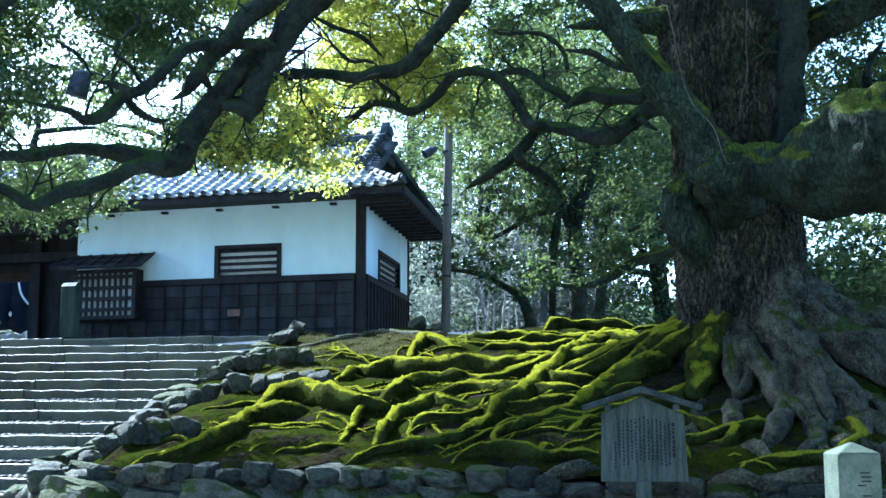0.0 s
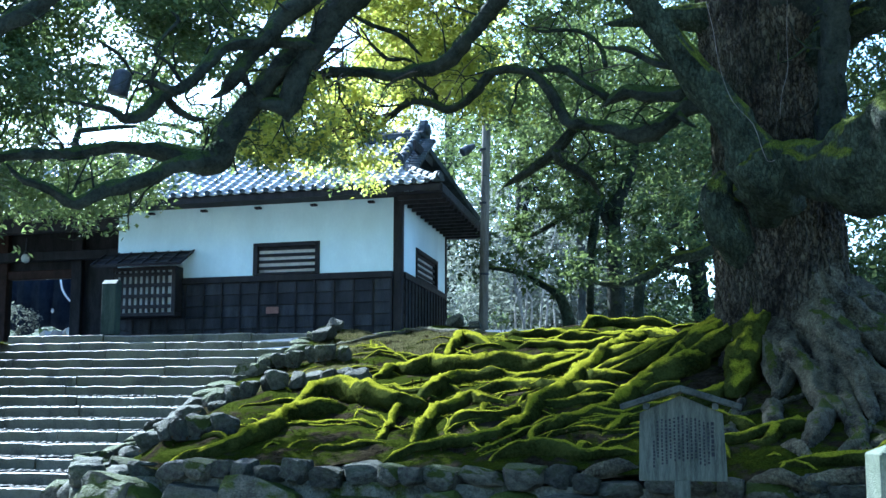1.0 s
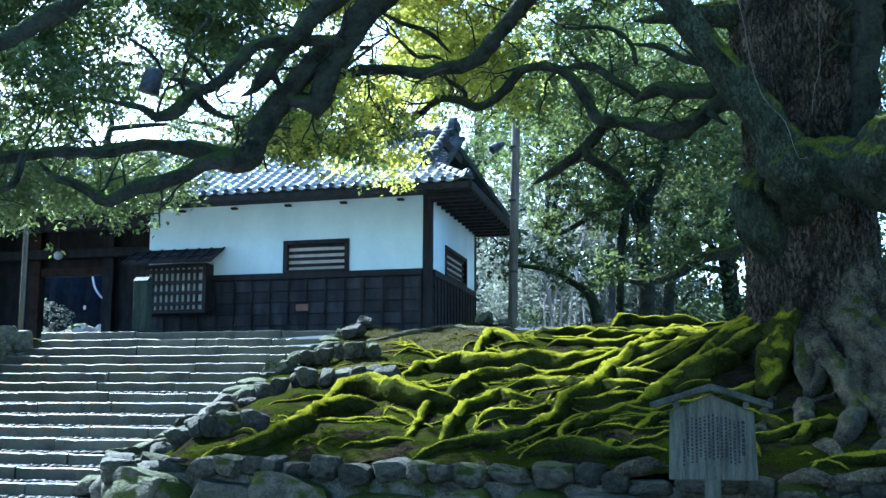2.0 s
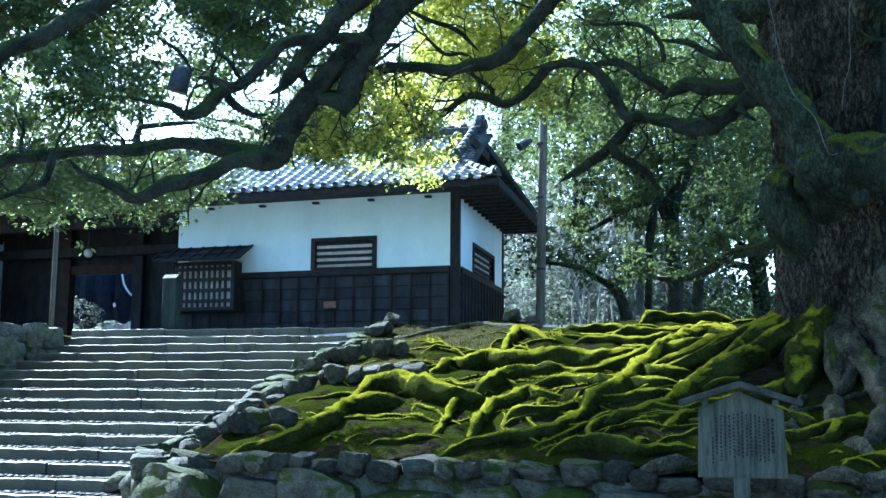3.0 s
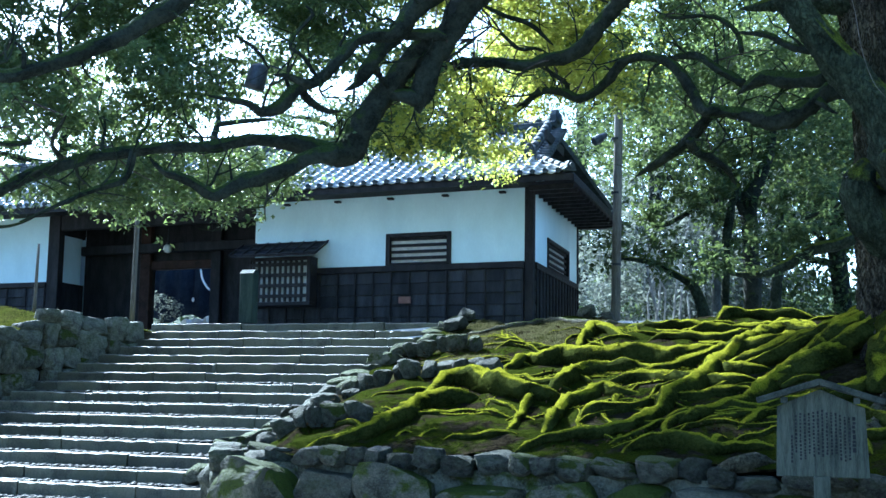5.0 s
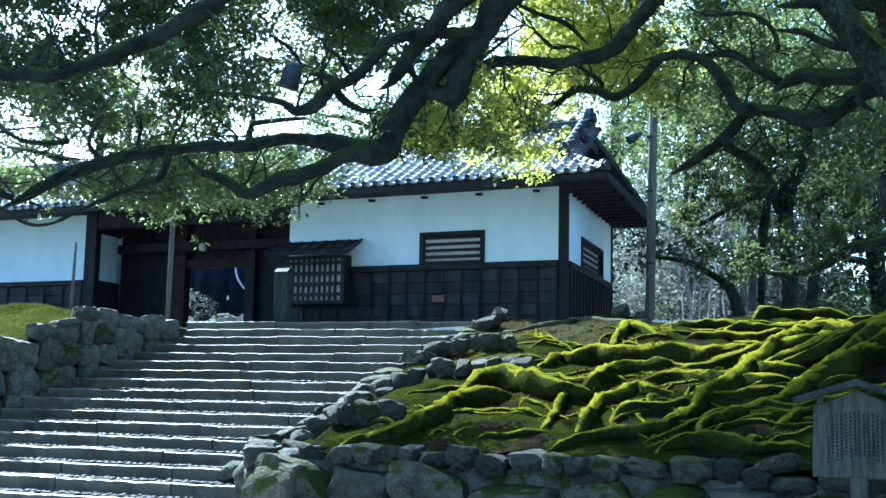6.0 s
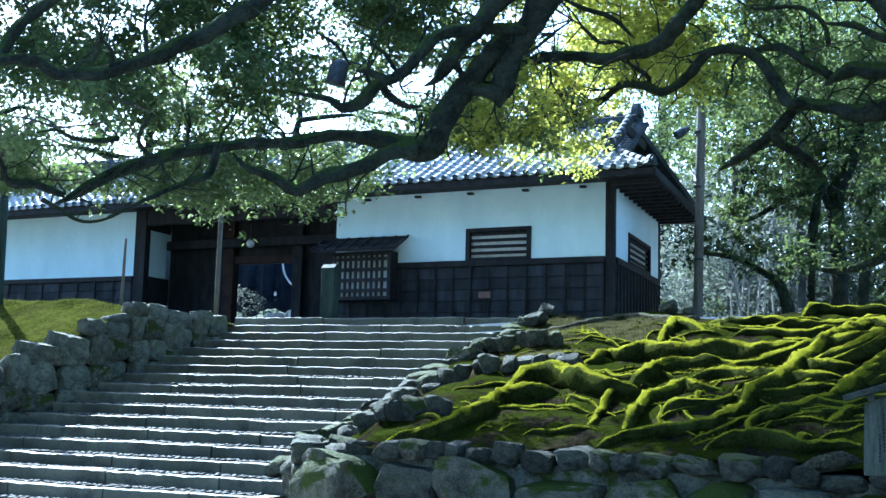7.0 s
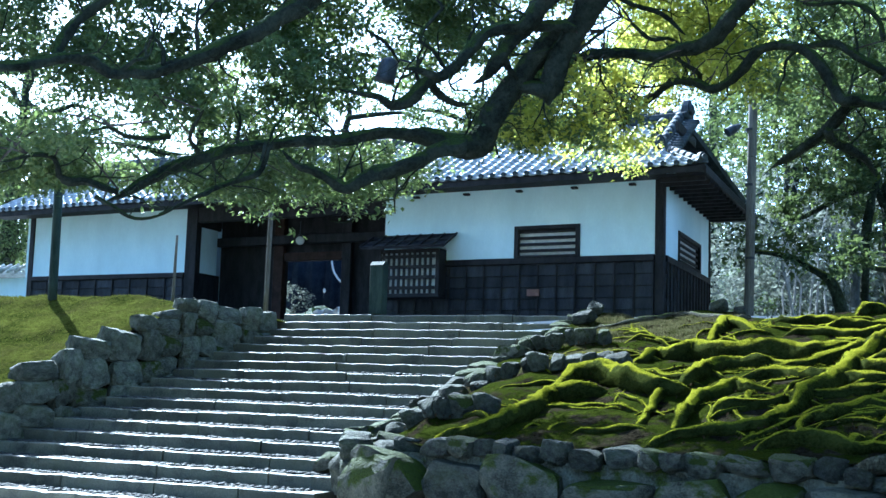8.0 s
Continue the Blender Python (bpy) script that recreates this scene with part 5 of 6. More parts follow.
def crown_floor(b):
    """Lowest height of the near leaves over the bearing in degrees, at 16 m."""
    marks = ((-40, 4.0), (-29, 4.15), (-22, 4.0), (-19.5, 4.0), (-16.6, 4.1), (-15.5, 4.35), (-14.6, 4.75), (-13.2, 4.9), (-9, 4.95), (-8, 4.8), (-6, 4.6), (-4.3, 4.6), (-3.6, 5.6), (-2, 5.75), (4, 5.45), (10, 5.6), (12, 5.9), (15, 5.2), (30, 5.2))
    for (b0, z0), (b1, z1) in zip(marks, marks[1:]):
        if b <= b1:
            return z0 + (z1 - z0) * (b - b0) / (b1 - b0)
    return 6.2


def near_crown():
    """Leaf masses along and behind the limbs, each of several sprays, with open sky between them."""
    rng = random.Random(11)
    green, lit_clumps, twigs = [], [], []
    masses = tries = 0
    while masses < 850 and tries < 60000:
        tries += 1
        pick = rng.random()
        b = rng.uniform(-38, 24) if pick < 0.48 else rng.uniform(-38, -10) if pick < 0.83 else rng.uniform(15.5, 21) if pick < 0.862 else rng.uniform(-11, -2.0)
        d = (rng.uniform(15.2, 17.6) if b < -8 else rng.uniform(17.2, 20.2)) if b > -26 or rng.random() < 0.95 else rng.uniform(13.0, 13.6)
        x, y = math.sin(radians(b)) * d, math.cos(radians(b)) * d
        lo = crown_floor(b)
        z16 = lo + 0.1 + (rng.random() ** (1.7 if b < -24 else 1.3 if b < -18 else 1.1)) * (8.6 - lo)
        z = EYE + (z16 - EYE) * d / 16
        p = Vector((x, y, z))
        if in_gap(x, y, z) or (b > 10.5 and d < 15.5):
            continue
        if noise.noise(p * (0.5 if b > -8 else 0.85) + Vector((3, 8, 1))) < (-0.35 if b > 11 else -0.16 if b > -3.5 else -0.04 if b > -8 else -0.22):
            continue
        masses += 1
        # masses between these bearings get the painted sunlit leaf colour
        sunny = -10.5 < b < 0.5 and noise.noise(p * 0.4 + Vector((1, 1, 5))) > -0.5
        w = rng.uniform(0.26, 0.50)
        for k in range(rng.randint(4, 7)):
            q = p + Vector((rng.gauss(0, w), rng.gauss(0, w), rng.gauss(0, w * 0.42)))
            if in_gap(*q) or q.z < EYE + (crown_floor(math.degrees(math.atan2(q.x, q.y))) - EYE) * math.hypot(q.x, q.y) / 16:
                continue
            (lit_clumps if sunny and rng.random() < 0.9 else green).append((*q, rng.uniform(0.16, 0.30)))
            near = min((q - s).length for s in LIMB_POINTS[::3])
            twigs.append((q, near))
    leaves("crown", green, 66, 0.082, 1.0, LEAF, camphor, 5, "glossy dark green leaves in loose sprays")
    leaves("crown", lit_clumps, 78, 0.082, 1.0, LEAF_SUN, camphor, 6, "camphor leaves with sunlight painted in as yellow-green")
    bm = bmesh.new()
    for p, near in twigs:
        if near > 0.9:
            continue
        q = rng.choice([s for s in LIMB_POINTS if (s - p).length < near * 1.25 + 0.25])
        mid = p.lerp(q, 0.5) + Vector((rng.uniform(-0.2, 0.2), rng.uniform(-0.2, 0.2), rng.uniform(0.0, 0.25)))
        tube(bm, smooth_path([(*q, 0.013), (*mid, 0.009), (*p, 0.004)], 0.3), 4, 0.1)
    tagged(part("twig_growth", bm, TWIG, camphor), kind="stuff")


near_crown()


def shade_crown():
    """Unseen crown added to shade the road, the mound and the stair's foot."""
    rng = random.Random(17)
    cl = []
    while len(cl) < 950:
        x, y, z = rng.uniform(0.5, 13), rng.uniform(-6, 13), rng.uniform(8.9, 13.5)
        if noise.noise(Vector((x, y, z)) * 0.35) > -0.16:
            cl.append((x, y, z, rng.uniform(0.6, 1.1)))
    # added over the bank and stair so less sky lights the left wall
    while len(cl) < 1950:
        x, y, z = rng.uniform(-27, -9), rng.uniform(5, 18), rng.uniform(9.0, 12.5)
        if noise.noise(Vector((x, y, z)) * 0.35) > -0.25:
            cl.append((x, y, z, rng.uniform(0.6, 1.0)))
    # added beyond the trunk to keep the sun off the right-hand limb
    while len(cl) < 2170:
        x, y, z = rng.uniform(-1.0, 6.5), rng.uniform(15.5, 20.5), rng.uniform(9.6, 12.5)
        if noise.noise(Vector((x, y, z)) * 0.35) > -0.3:
            cl.append((x, y, z, rng.uniform(0.6, 1.0)))
    leaves("shade_crown", cl, 75, 0.20, 1.0, LEAF, camphor, 18)
    # unseen limbs that go with these added leaves
    for pts in ([(3.8, 15.2, 6.5, 0.7), (3.6, 13.0, 9.0, 0.4), (2.5, 8.0, 10.5, 0.22), (1.0, 2.0, 11.0, 0.08)], [(3.9, 15.0, 7.5, 0.5), (7.0, 12.0, 10.0, 0.3), (10.5, 8.0, 11.0, 0.1)],
                [(0.8, 13.98, 7.9, 0.2), (-4.0, 11.0, 10.0, 0.16), (-11.0, 8.0, 11.0, 0.07)]):
        bm = bmesh.new()
        tube(bm, smooth_path(pts, 0.4), 10, 0.3, 1.6, 1.0, 0.08)
        part("limb", bm, BARK_MOSSY, camphor, smooth=True)


shade_crown()


# ---- trees behind ----
def far_tree(x, y, z0, height, girth, crown_r, seed, lean=(0, 0), density=1.0, leaf=0.14, material=None, mossy=True, low=0.35, paths=()):
    """A tree with forked trunk, limbs and a loose crown of leaf sprays."""
    rng = random.Random(seed)
    t = thing("tree", (x, y, z0), "evergreen tree with dark trunk and loose green crown", "tree", "trees behind the gatehouse")
    fork = z0 + height * rng.uniform(0.30, 0.42)
    top = Vector((x + lean[0], y + lean[1], z0 + height))
    pts = [(x, y, z0 - 0.3, girth * 1.5), (x, y, z0 + 0.4, girth), (x + lean[0] * 0.25, y + lean[1] * 0.25, fork, girth * 0.85), (x + lean[0] * 0.7, y + lean[1] * 0.7, z0 + height * 0.7, girth * 0.5), (*top, girth * 0.1)]
    bm = bmesh.new()
    tube(bm, smooth_path(pts, 0.5), 10, 0.25, 1.5, 1.0, 0.12)
    part("trunk", bm, BARK_MOSSY if mossy else POLEWOOD, t, smooth=True)
    clumps = []
    for pts, material_ in paths:
        bm = bmesh.new()
        tube(bm, smooth_path(pts, 0.25), 12, 0.28, 1.8, 1.0, 0.06)
        part("limb", bm, material_, t, smooth=True)
        if pts[-1][3] < 0.08:
            for q in smooth_path(pts, 0.5)[3:]:
                clumps.append((q[0] + rng.gauss(0, 0.3), q[1] + rng.gauss(0, 0.3), q[2] + rng.uniform(0.0, 0.6), rng.uniform(0.25, 0.5)))
    for i in range(4 if paths else 9):
        a = rng.uniform(0, 2 * math.pi)
        zz = z0 + height * rng.uniform(max(0.28, low - 0.07), 0.8)
        k = (zz - z0) / height
        s = Vector((x + lean[0] * k, y + lean[1] * k, zz))
        L = crown_r * rng.uniform(0.6, 1.0)
        e = s + Vector((math.cos(a) * L, math.sin(a) * L, rng.uniform(-0.1, 0.5) * L))
        m = s.lerp(e, 0.5) + Vector((rng.uniform(-.3, .3), rng.uniform(-.3, .3), rng.uniform(-0.1, 0.4)))
        bm = bmesh.new()
        tube(bm, smooth_path([(*s, girth * 0.42), (*m, girth * 0.28), (*e, girth * 0.08)], 0.5), 7, 0.25, 1.5, 1.0, 0.10)
        part("limb", bm, BARK_MOSSY, t, smooth=True)
        for j in range(int(9 * density)):
            q = s.lerp(e, rng.uniform(0.35, 1.1)) + Vector((rng.gauss(0, 0.7), rng.gauss(0, 0.7), rng.gauss(0.1, 0.6)))
            clumps.append((*q, rng.uniform(0.45, 0.9)))
    for i in range(int(60 * density)):
        a, k = rng.uniform(0, 2 * math.pi), rng.random() ** 0.5
        zz = z0 + height * rng.uniform(low, 1.02)
        w = crown_r * (1 - 0.5 * abs((zz - z0) / height - 0.6))
        clumps.append((x + lean[0] * 0.6 + math.cos(a) * k * w, y + lean[1] * 0.6 + math.sin(a) * k * w, zz, rng.uniform(0.5, 1.0)))
    leaves("crown", clumps, 105, leaf, 0.88, material or LEAF_FAR, t, seed + 100)
    return t


def at(b, d):
    return math.sin(radians(b)) * d, math.cos(radians(b)) * d


def grow(b, d, h, g, r, seed, lean, dens):
    x, y = at(b, d)
    gz = TOP if d < 36 else TOP + 0.12 * (d - 36)
    far_tree(x, y, gz - 0.1, h, g, r, seed, lean, dens)


for spec in ((10.5, 34, 8.6, 0.26, 3.2, 3, (-0.5, 0.4), 1.0), (1.8, 36, 11, 0.26, 3.8, 4, (0.4, 0), 1.1), (12.3, 31, 9.5, 0.28, 2.4, 5, (0, 0), 1.1), (18.8, 27, 1.4, 0.14, 2.0, 6, (0, 0), 1.1),
             (-1.5, 44, 12.5, 0.3, 4.2, 7, (0, 0), 1.1), (7.5, 42, 12.5, 0.3, 4.4, 8, (0, 0), 1.2), (12.0, 44, 13, 0.3, 4.4, 9, (0, 0), 1.2), (-6.5, 40, 10.5, 0.28, 4.0, 10, (0, 0), 0.8)):
    grow(*spec)
for spec in ((-12.5, 42, 9.5, 0.26, 4.0, 11, (0, 0), 0.6), (-19, 40, 9.0, 0.26, 3.8, 12, (0, 0), 0.6), (-26, 38, 8.4, 0.26, 4.0, 13, (0, 0), 0.7), (-34, 42, 5.0, 0.2, 3.0, 14, (0, 0), 0.9),
             (-47, 37, 7, 0.24, 4.0, 15, (0, 0), 1.0), (24, 24, 3.0, 0.2, 2.2, 16, (0, 0), 1.0)):
    grow(*spec)
grove = []
grove.append(([(2.51, 29.89, 3.47, 0.141), (2.53, 29.89, 4.88, 0.127), (2.55, 29.89, 6.02, 0.120), (2.59, 29.89, 7.17, 0.113), (2.67, 29.88, 8.48, 0.084), (2.79, 29.87, 9.66, 0.035)], BARK_GREY))
far_tree(*at(4.9, 30), TOP - 0.1, 9, 0.03, 2.6, 2, (0, 0), 0.9, low=0.5, paths=grove)
grove = []
grove.append(([(3.03, 26.83, 3.02, 0.215), (3.03, 26.83, 4.29, 0.177), (3.02, 26.83, 5.18, 0.158), (3.00, 26.83, 5.76, 0.171), (3.06, 26.83, 6.21, 0.215), (3.37, 26.79, 6.98, 0.127), (3.57, 26.76, 7.76, 0.076), (3.72, 26.74, 8.54, 0.025)], BARK_MOSSY))
grove.append(([(2.98, 26.84, 5.69, 0.114), (2.78, 26.86, 6.19, 0.108), (2.60, 26.87, 6.67, 0.101), (2.22, 26.91, 6.98, 0.095), (1.78, 26.94, 7.28, 0.076), (1.27, 26.97, 7.21, 0.057), (0.62, 26.99, 6.83, 0.025)], BARK_MOSSY))
grove.append(([(2.87, 26.75, 5.81, 0.076), (2.66, 26.67, 6.16, 0.082), (2.12, 26.62, 6.05, 0.069), (1.48, 26.56, 5.72, 0.056), (0.98, 26.48, 5.46, 0.050), (0.66, 26.39, 5.36, 0.025)], BARK_MOSSY))
grove.append(([(2.37, 25.89, 3.22, 0.098), (2.39, 25.89, 4.56, 0.092), (2.43, 25.89, 5.30, 0.104), (2.50, 25.88, 5.86, 0.085), (2.69, 25.86, 6.29, 0.043)], LIMB_MOSS))
grove.append(([(3.27, 24.79, 3.15, 0.106), (3.29, 24.78, 4.31, 0.100), (3.33, 24.78, 5.02, 0.082), (3.44, 24.76, 5.49, 0.029)], LIMB_MOSS))
grove.append(([(4.66, 23.54, 4.85, 0.124), (4.22, 23.63, 4.68, 0.124), (3.78, 23.70, 4.60, 0.124), (3.39, 23.76, 4.37, 0.113), (3.00, 23.81, 4.16, 0.084), (2.45, 23.87, 4.16, 0.051), (1.95, 23.92, 4.31, 0.023)], LIMB_MOSS))
grove.append(([(4.09, 24.16, 4.82, 0.057), (3.71, 24.22, 5.29, 0.052), (3.99, 24.17, 5.40, 0.046), (4.55, 24.07, 5.61, 0.040)], BARK_MOSSY))
grove.append(([(1.93, 25.43, 3.19, 0.156), (1.79, 25.44, 3.85, 0.120), (1.59, 25.45, 4.15, 0.084), (1.29, 25.47, 4.37, 0.066), (0.93, 25.48, 4.54, 0.060), (0.45, 25.50, 4.60, 0.048), (0.09, 25.50, 4.67, 0.024)], LIMB_MOSS))
far_tree(*at(6.6, 27), TOP - 0.1, 7.6, 0.03, 3, 1, (0, 0), 1, low=0.5, paths=grove)
far_tree(-23.5, 34.5, TOP - 0.1, 11.5, 0.26, 3.8, 19, (0.5, 0), 0.55, low=0.55)


def thicket():
    """Low bushes and a pale tangle of stems beyond the mound."""
    rng = random.Random(31)
    grey, green = [], []
    for i in range(280):
        b, d = rng.uniform(-1.5, 7.5), rng.uniform(29, 38)
        x, y = at(b, d)
        grey.append((x, y, TOP + rng.uniform(0.2, 4.2), rng.uniform(0.4, 0.8)))
    for i in range(420):
        b, d = rng.uniform(-1.5, 24), rng.uniform(31, 38)
        x, y = at(b, d)
        hgt = 1.0 if b < 3.5 else 2.3
        green.append((x, y, TOP + rng.uniform(0.0, hgt), rng.uniform(0.35, 0.7)))
    tagged(leaves("thicket", grey, 60, 0.16, 1.0, LEAF_GREY, None, 41), "pale grey-green thicket behind the mound", "bushes")
    tagged(leaves("bushes", green, 55, 0.14, 1.0, LEAF_FAR, None, 42), "dark green bushes growing behind the mound", "bushes")
    for i in range(14):
        b, d = rng.uniform(0.5, 4.5), rng.uniform(28, 34)
        x, y = at(b, d)
        bm = bmesh.new()
        h = rng.uniform(2, 4.5)
        tube(bm, smooth_path([(x, y, TOP - 0.2, 0.03), (x + rng.uniform(-.3, .3), y, TOP + h * 0.5, 0.022), (x + rng.uniform(-.9, .9), y, TOP + h, 0.008)], 0.5), 5, 0.1)
        ob = part("sapling", bm, STEM_PALE, None)
        tagged(ob, "thin pale bare sapling stem in the thicket", "sapling", "saplings in the thicket")


def far_woods():
    rng = random.Random(51)
    cl = []
    for i in range(900):
        b, d = rng.uniform(-50, 40), rng.uniform(55, 80)
        x, y = at(b, d)
        hmax = 6.5 if b < -3 else 9 if b < 13 else 2
        cl.append((x, y, TOP + 1 + rng.random() * hmax + (d - 55) * 0.15, rng.uniform(1.2, 2.2)))
    tagged(leaves("far_woods", cl, 60, 0.42, 1.0, LEAF_FAR, None, 52), "distant green woods on the hill", "woods")


def sky_screen_leaves():
    """Unseen leaves added on the road's near side, behind and left, blocking low sky."""
    rng = random.Random(53)
    cl = []
    while len(cl) < 620:
        b = rng.uniform(58, 302)
        d = rng.uniform(15, 24)
        if b > 225:
            d = rng.uniform(20, 30)
        x, y = at(b, d)
        cl.append((x, y, rng.uniform(0.5, 9.5), rng.uniform(0.9, 1.6)))
    # denser block added to darken the left end of the gatehouse
    while len(cl) < 1050:
        cl.append((rng.uniform(-42, -14), rng.uniform(-11, 0), rng.uniform(0.5, 10.5), rng.uniform(0.9, 1.6)))
    tagged(leaves("sky_screen_leaves", cl, 60, 0.5, 1.0, LEAF_FAR, None, 54), "unseen dark green leaves added to block low sky behind the viewer", "woods")


thicket()
far_woods()
sky_screen_leaves()


# ---- the stair ----
def stairs():
    st = new("stairs")
    st.location = W((STAIR_L + STAIR_R) / 2, 15.0, 0)
    tagged(st, "wide worn granite stair with long block steps", "stairs", kind="structure")
    rng = random.Random(2)
    for k in range(FIRST, LAST + 1):
        z1, v0 = step_z(k), step_v(k)
        u = step_end(STAIR_L, v0) - rng.uniform(0.1, 0.5)
        right = step_end(STAIR_R, v0)
        deep = TREAD + 0.16 if k < LAST else 2.6
        while u < right:
            L = rng.uniform(0.9, 2.1)
            if right - (u + L) < 0.6:
                L = right - u
            bm = bmesh.new()
            n = max(4, int(L / 0.07))
            g = 0.009
            jz, jv, tip = rng.uniform(-0.008, 0.008), rng.uniform(-0.012, 0.012), rng.uniform(-0.006, 0.006)
            prof = [(0.0, -0.22), (0.0, -0.020), (0.006, -0.006), (0.022, 0.0), (deep, 0.0)]
            rings = []
            for i in range(n + 1):
                uu = u + g + (L - 2 * g) * i / n
                wear = 0.016 * noise.noise(Vector((uu * 3.0, k * 5.1, 0.5))) + 0.006 * noise.noise(Vector((uu * 11.0, k * 5.1, 2.5)))
                chip = 0.030 * max(0, noise.noise(Vector((uu * 9.0, k * 3.3, 9.5))) - 0.1)
                ring = []
                for j, (dv, dz) in enumerate(prof):
                    s = 1.0 if 0 < j < 4 else 0.3
                    ring.append(bm.verts.new(S(uu, v0 + dv + jv + (wear + chip) * s, z1 + dz + jz + tip * (i / n) - (0.5 * wear + chip) * s)))
                rings.append(ring)
            for a, b in zip(rings, rings[1:]):
                for j in range(len(prof) - 1):
                    bm.faces.new((a[j], b[j], b[j + 1], a[j + 1]))
            for ring in (rings[0], rings[-1]):
                tail = [bm.verts.new(ring[-1].co - Vector((0, 0, 0.22)))]
                bm.faces.new(ring + tail)
            part("step_stone", bm, GRANITE, st)
            u += L


def tread_cobbles():
    """Small set stones packed behind the edge blocks of the lower steps."""
    rng = random.Random(12)
    bm = bmesh.new()
    bmesh.ops.create_icosphere(bm, subdivisions=1, radius=0.5)
    base = np.array([v.co[:] for v in bm.verts])
    tris = [tuple(v.index for v in f.verts) for f in bm.faces]
    bm.free()
    vs, fs, total = [], [], 0
    for k in range(FIRST, 9):
        for row in range(3):
            u = step_end(STAIR_L, step_v(k))
            while u < step_end(STAIR_R, step_v(k)) - 0.3:
                s = rng.uniform(0.07, 0.15)
                c = S(u + s / 2, step_v(k) + 0.19 + row * 0.115 + rng.uniform(-0.02, 0.02), step_z(k) + rng.uniform(-0.012, 0.004))
                jit = np.array([[rng.uniform(0.8, 1.2) for _ in range(3)] for _ in range(len(base))])
                vs.append(base * jit * np.array([s * 1.1, 0.125, 0.05]) + np.array(c))
                fs += [tuple(i + total for i in t) for t in tris]
                total += len(base)
                u += s
    me = mesh_from("tread_cobbles", np.concatenate(vs).tolist(), fs, COBBLE, True)
    tagged(new("tread_cobbles", me), "small dark set stones packed on the treads", "cobbles", kind="stuff")


stairs()
tread_cobbles()


# ---- stone walls ----
def rubble_wall(name, label, rng, rows):
    """rows: (start, end, lower height, size across, mossy share); each a course of fitted stones along a line."""
    w = new(name)
    w.location = rows[0][0]
    tagged(w, label, "stone wall", kind="structure")
    for p0, p1, size, tall, depth, mossy in rows:
        d = p1 - p0
        s = 0.0
        while s < d.length:
            wid = size * rng.uniform(0.65, 1.4)
            h = tall * rng.uniform(0.85, 1.2)
            c = p0 + d * ((s + wid / 2) / d.length) + Vector((0, 0, rng.uniform(-0.03, 0.03) + h * 0.5 - tall * 0.5))
            c += Vector((-d.y, d.x, 0)).normalized() * rng.uniform(-0.05, 0.05)
            me = rng.choice(ROCKS_MOSSY if rng.random() < mossy else WALLSTONES)
            rot = Euler((rng.uniform(-0.1, 0.1), rng.uniform(-0.12, 0.12), math.atan2(d.y, d.x) + rng.uniform(-0.12, 0.12) + rng.choice((0, math.pi))))
            piece("stone", me, w, Matrix.LocRotScale(c, rot, (wid * 1.12, depth * rng.uniform(0.9, 1.2), h * 1.16)))
            s += wid
    return w


def front_wall():
    rng = random.Random(8)
    rows = []
    for i, (z, size, tall) in enumerate(((0.10, 0.80, 0.34), (0.56, 0.72, 0.50))):
        rows.append((W(-8.75, 11.25 + 0.05 * i, z), W(9.0, 11.25 + 0.05 * i, z - 0.06), size, tall, 0.42, 0.65))
    rows.append((W(-7.9, 11.42, 0.955), W(-3.2, 11.42, 0.96), 0.36, 0.20, 0.32, 0.25))
    rows.append((W(-3.2, 11.42, 0.92), W(9.0, 11.42, 0.86), 0.34, 0.17, 0.32, 0.35))
    for j in range(4):
        rows.append((W(-8.85, 11.3, 0.12 + 0.25 * j), W(-9.95, 12.9, 0.2 + 0.25 * j), 0.42, 0.27, 0.4, 0.2))
    w = rubble_wall("front_wall", "low rubble retaining wall of grey mossy boulders", rng, rows)
    part("wall_core", block(W, -8.7, 9.0, 11.36, 11.75, -0.05, 0.90), ROCK_MOSSY, w)
    for u, v, z, s in ((-9.2, 11.75, 0.55, 0.5), (-9.45, 12.15, 0.60, 0.5), (-9.7, 12.6, 0.72, 0.48), (-9.0, 11.5, 0.75, 0.45), (-9.3, 12.0, 0.86, 0.36), (-9.6, 12.45, 0.95, 0.34)):
        put_rock(w, rng, W(u, v, z), (s * 1.2, s, s), rng.random() < 0.3, turn=0.4)
    put_rock(w, rng, W(-8.45, 11.22, 0.42), (0.85, 0.6, 0.95), True, turn=0.3)
    for u, v, z, s in ((-9.15, 12.05, 0.72, 0.42), (-8.85, 11.85, 0.80, 0.40), (-8.55, 11.62, 0.86, 0.36), (-8.2, 11.55, 0.93, 0.34), (-8.95, 12.25, 0.92, 0.34), (-9.4, 12.35, 0.86, 0.36)):
        put_rock(w, rng, W(u, v, z), (s * 1.3, s, s * 0.85), rng.random() < 0.3, turn=0.3)


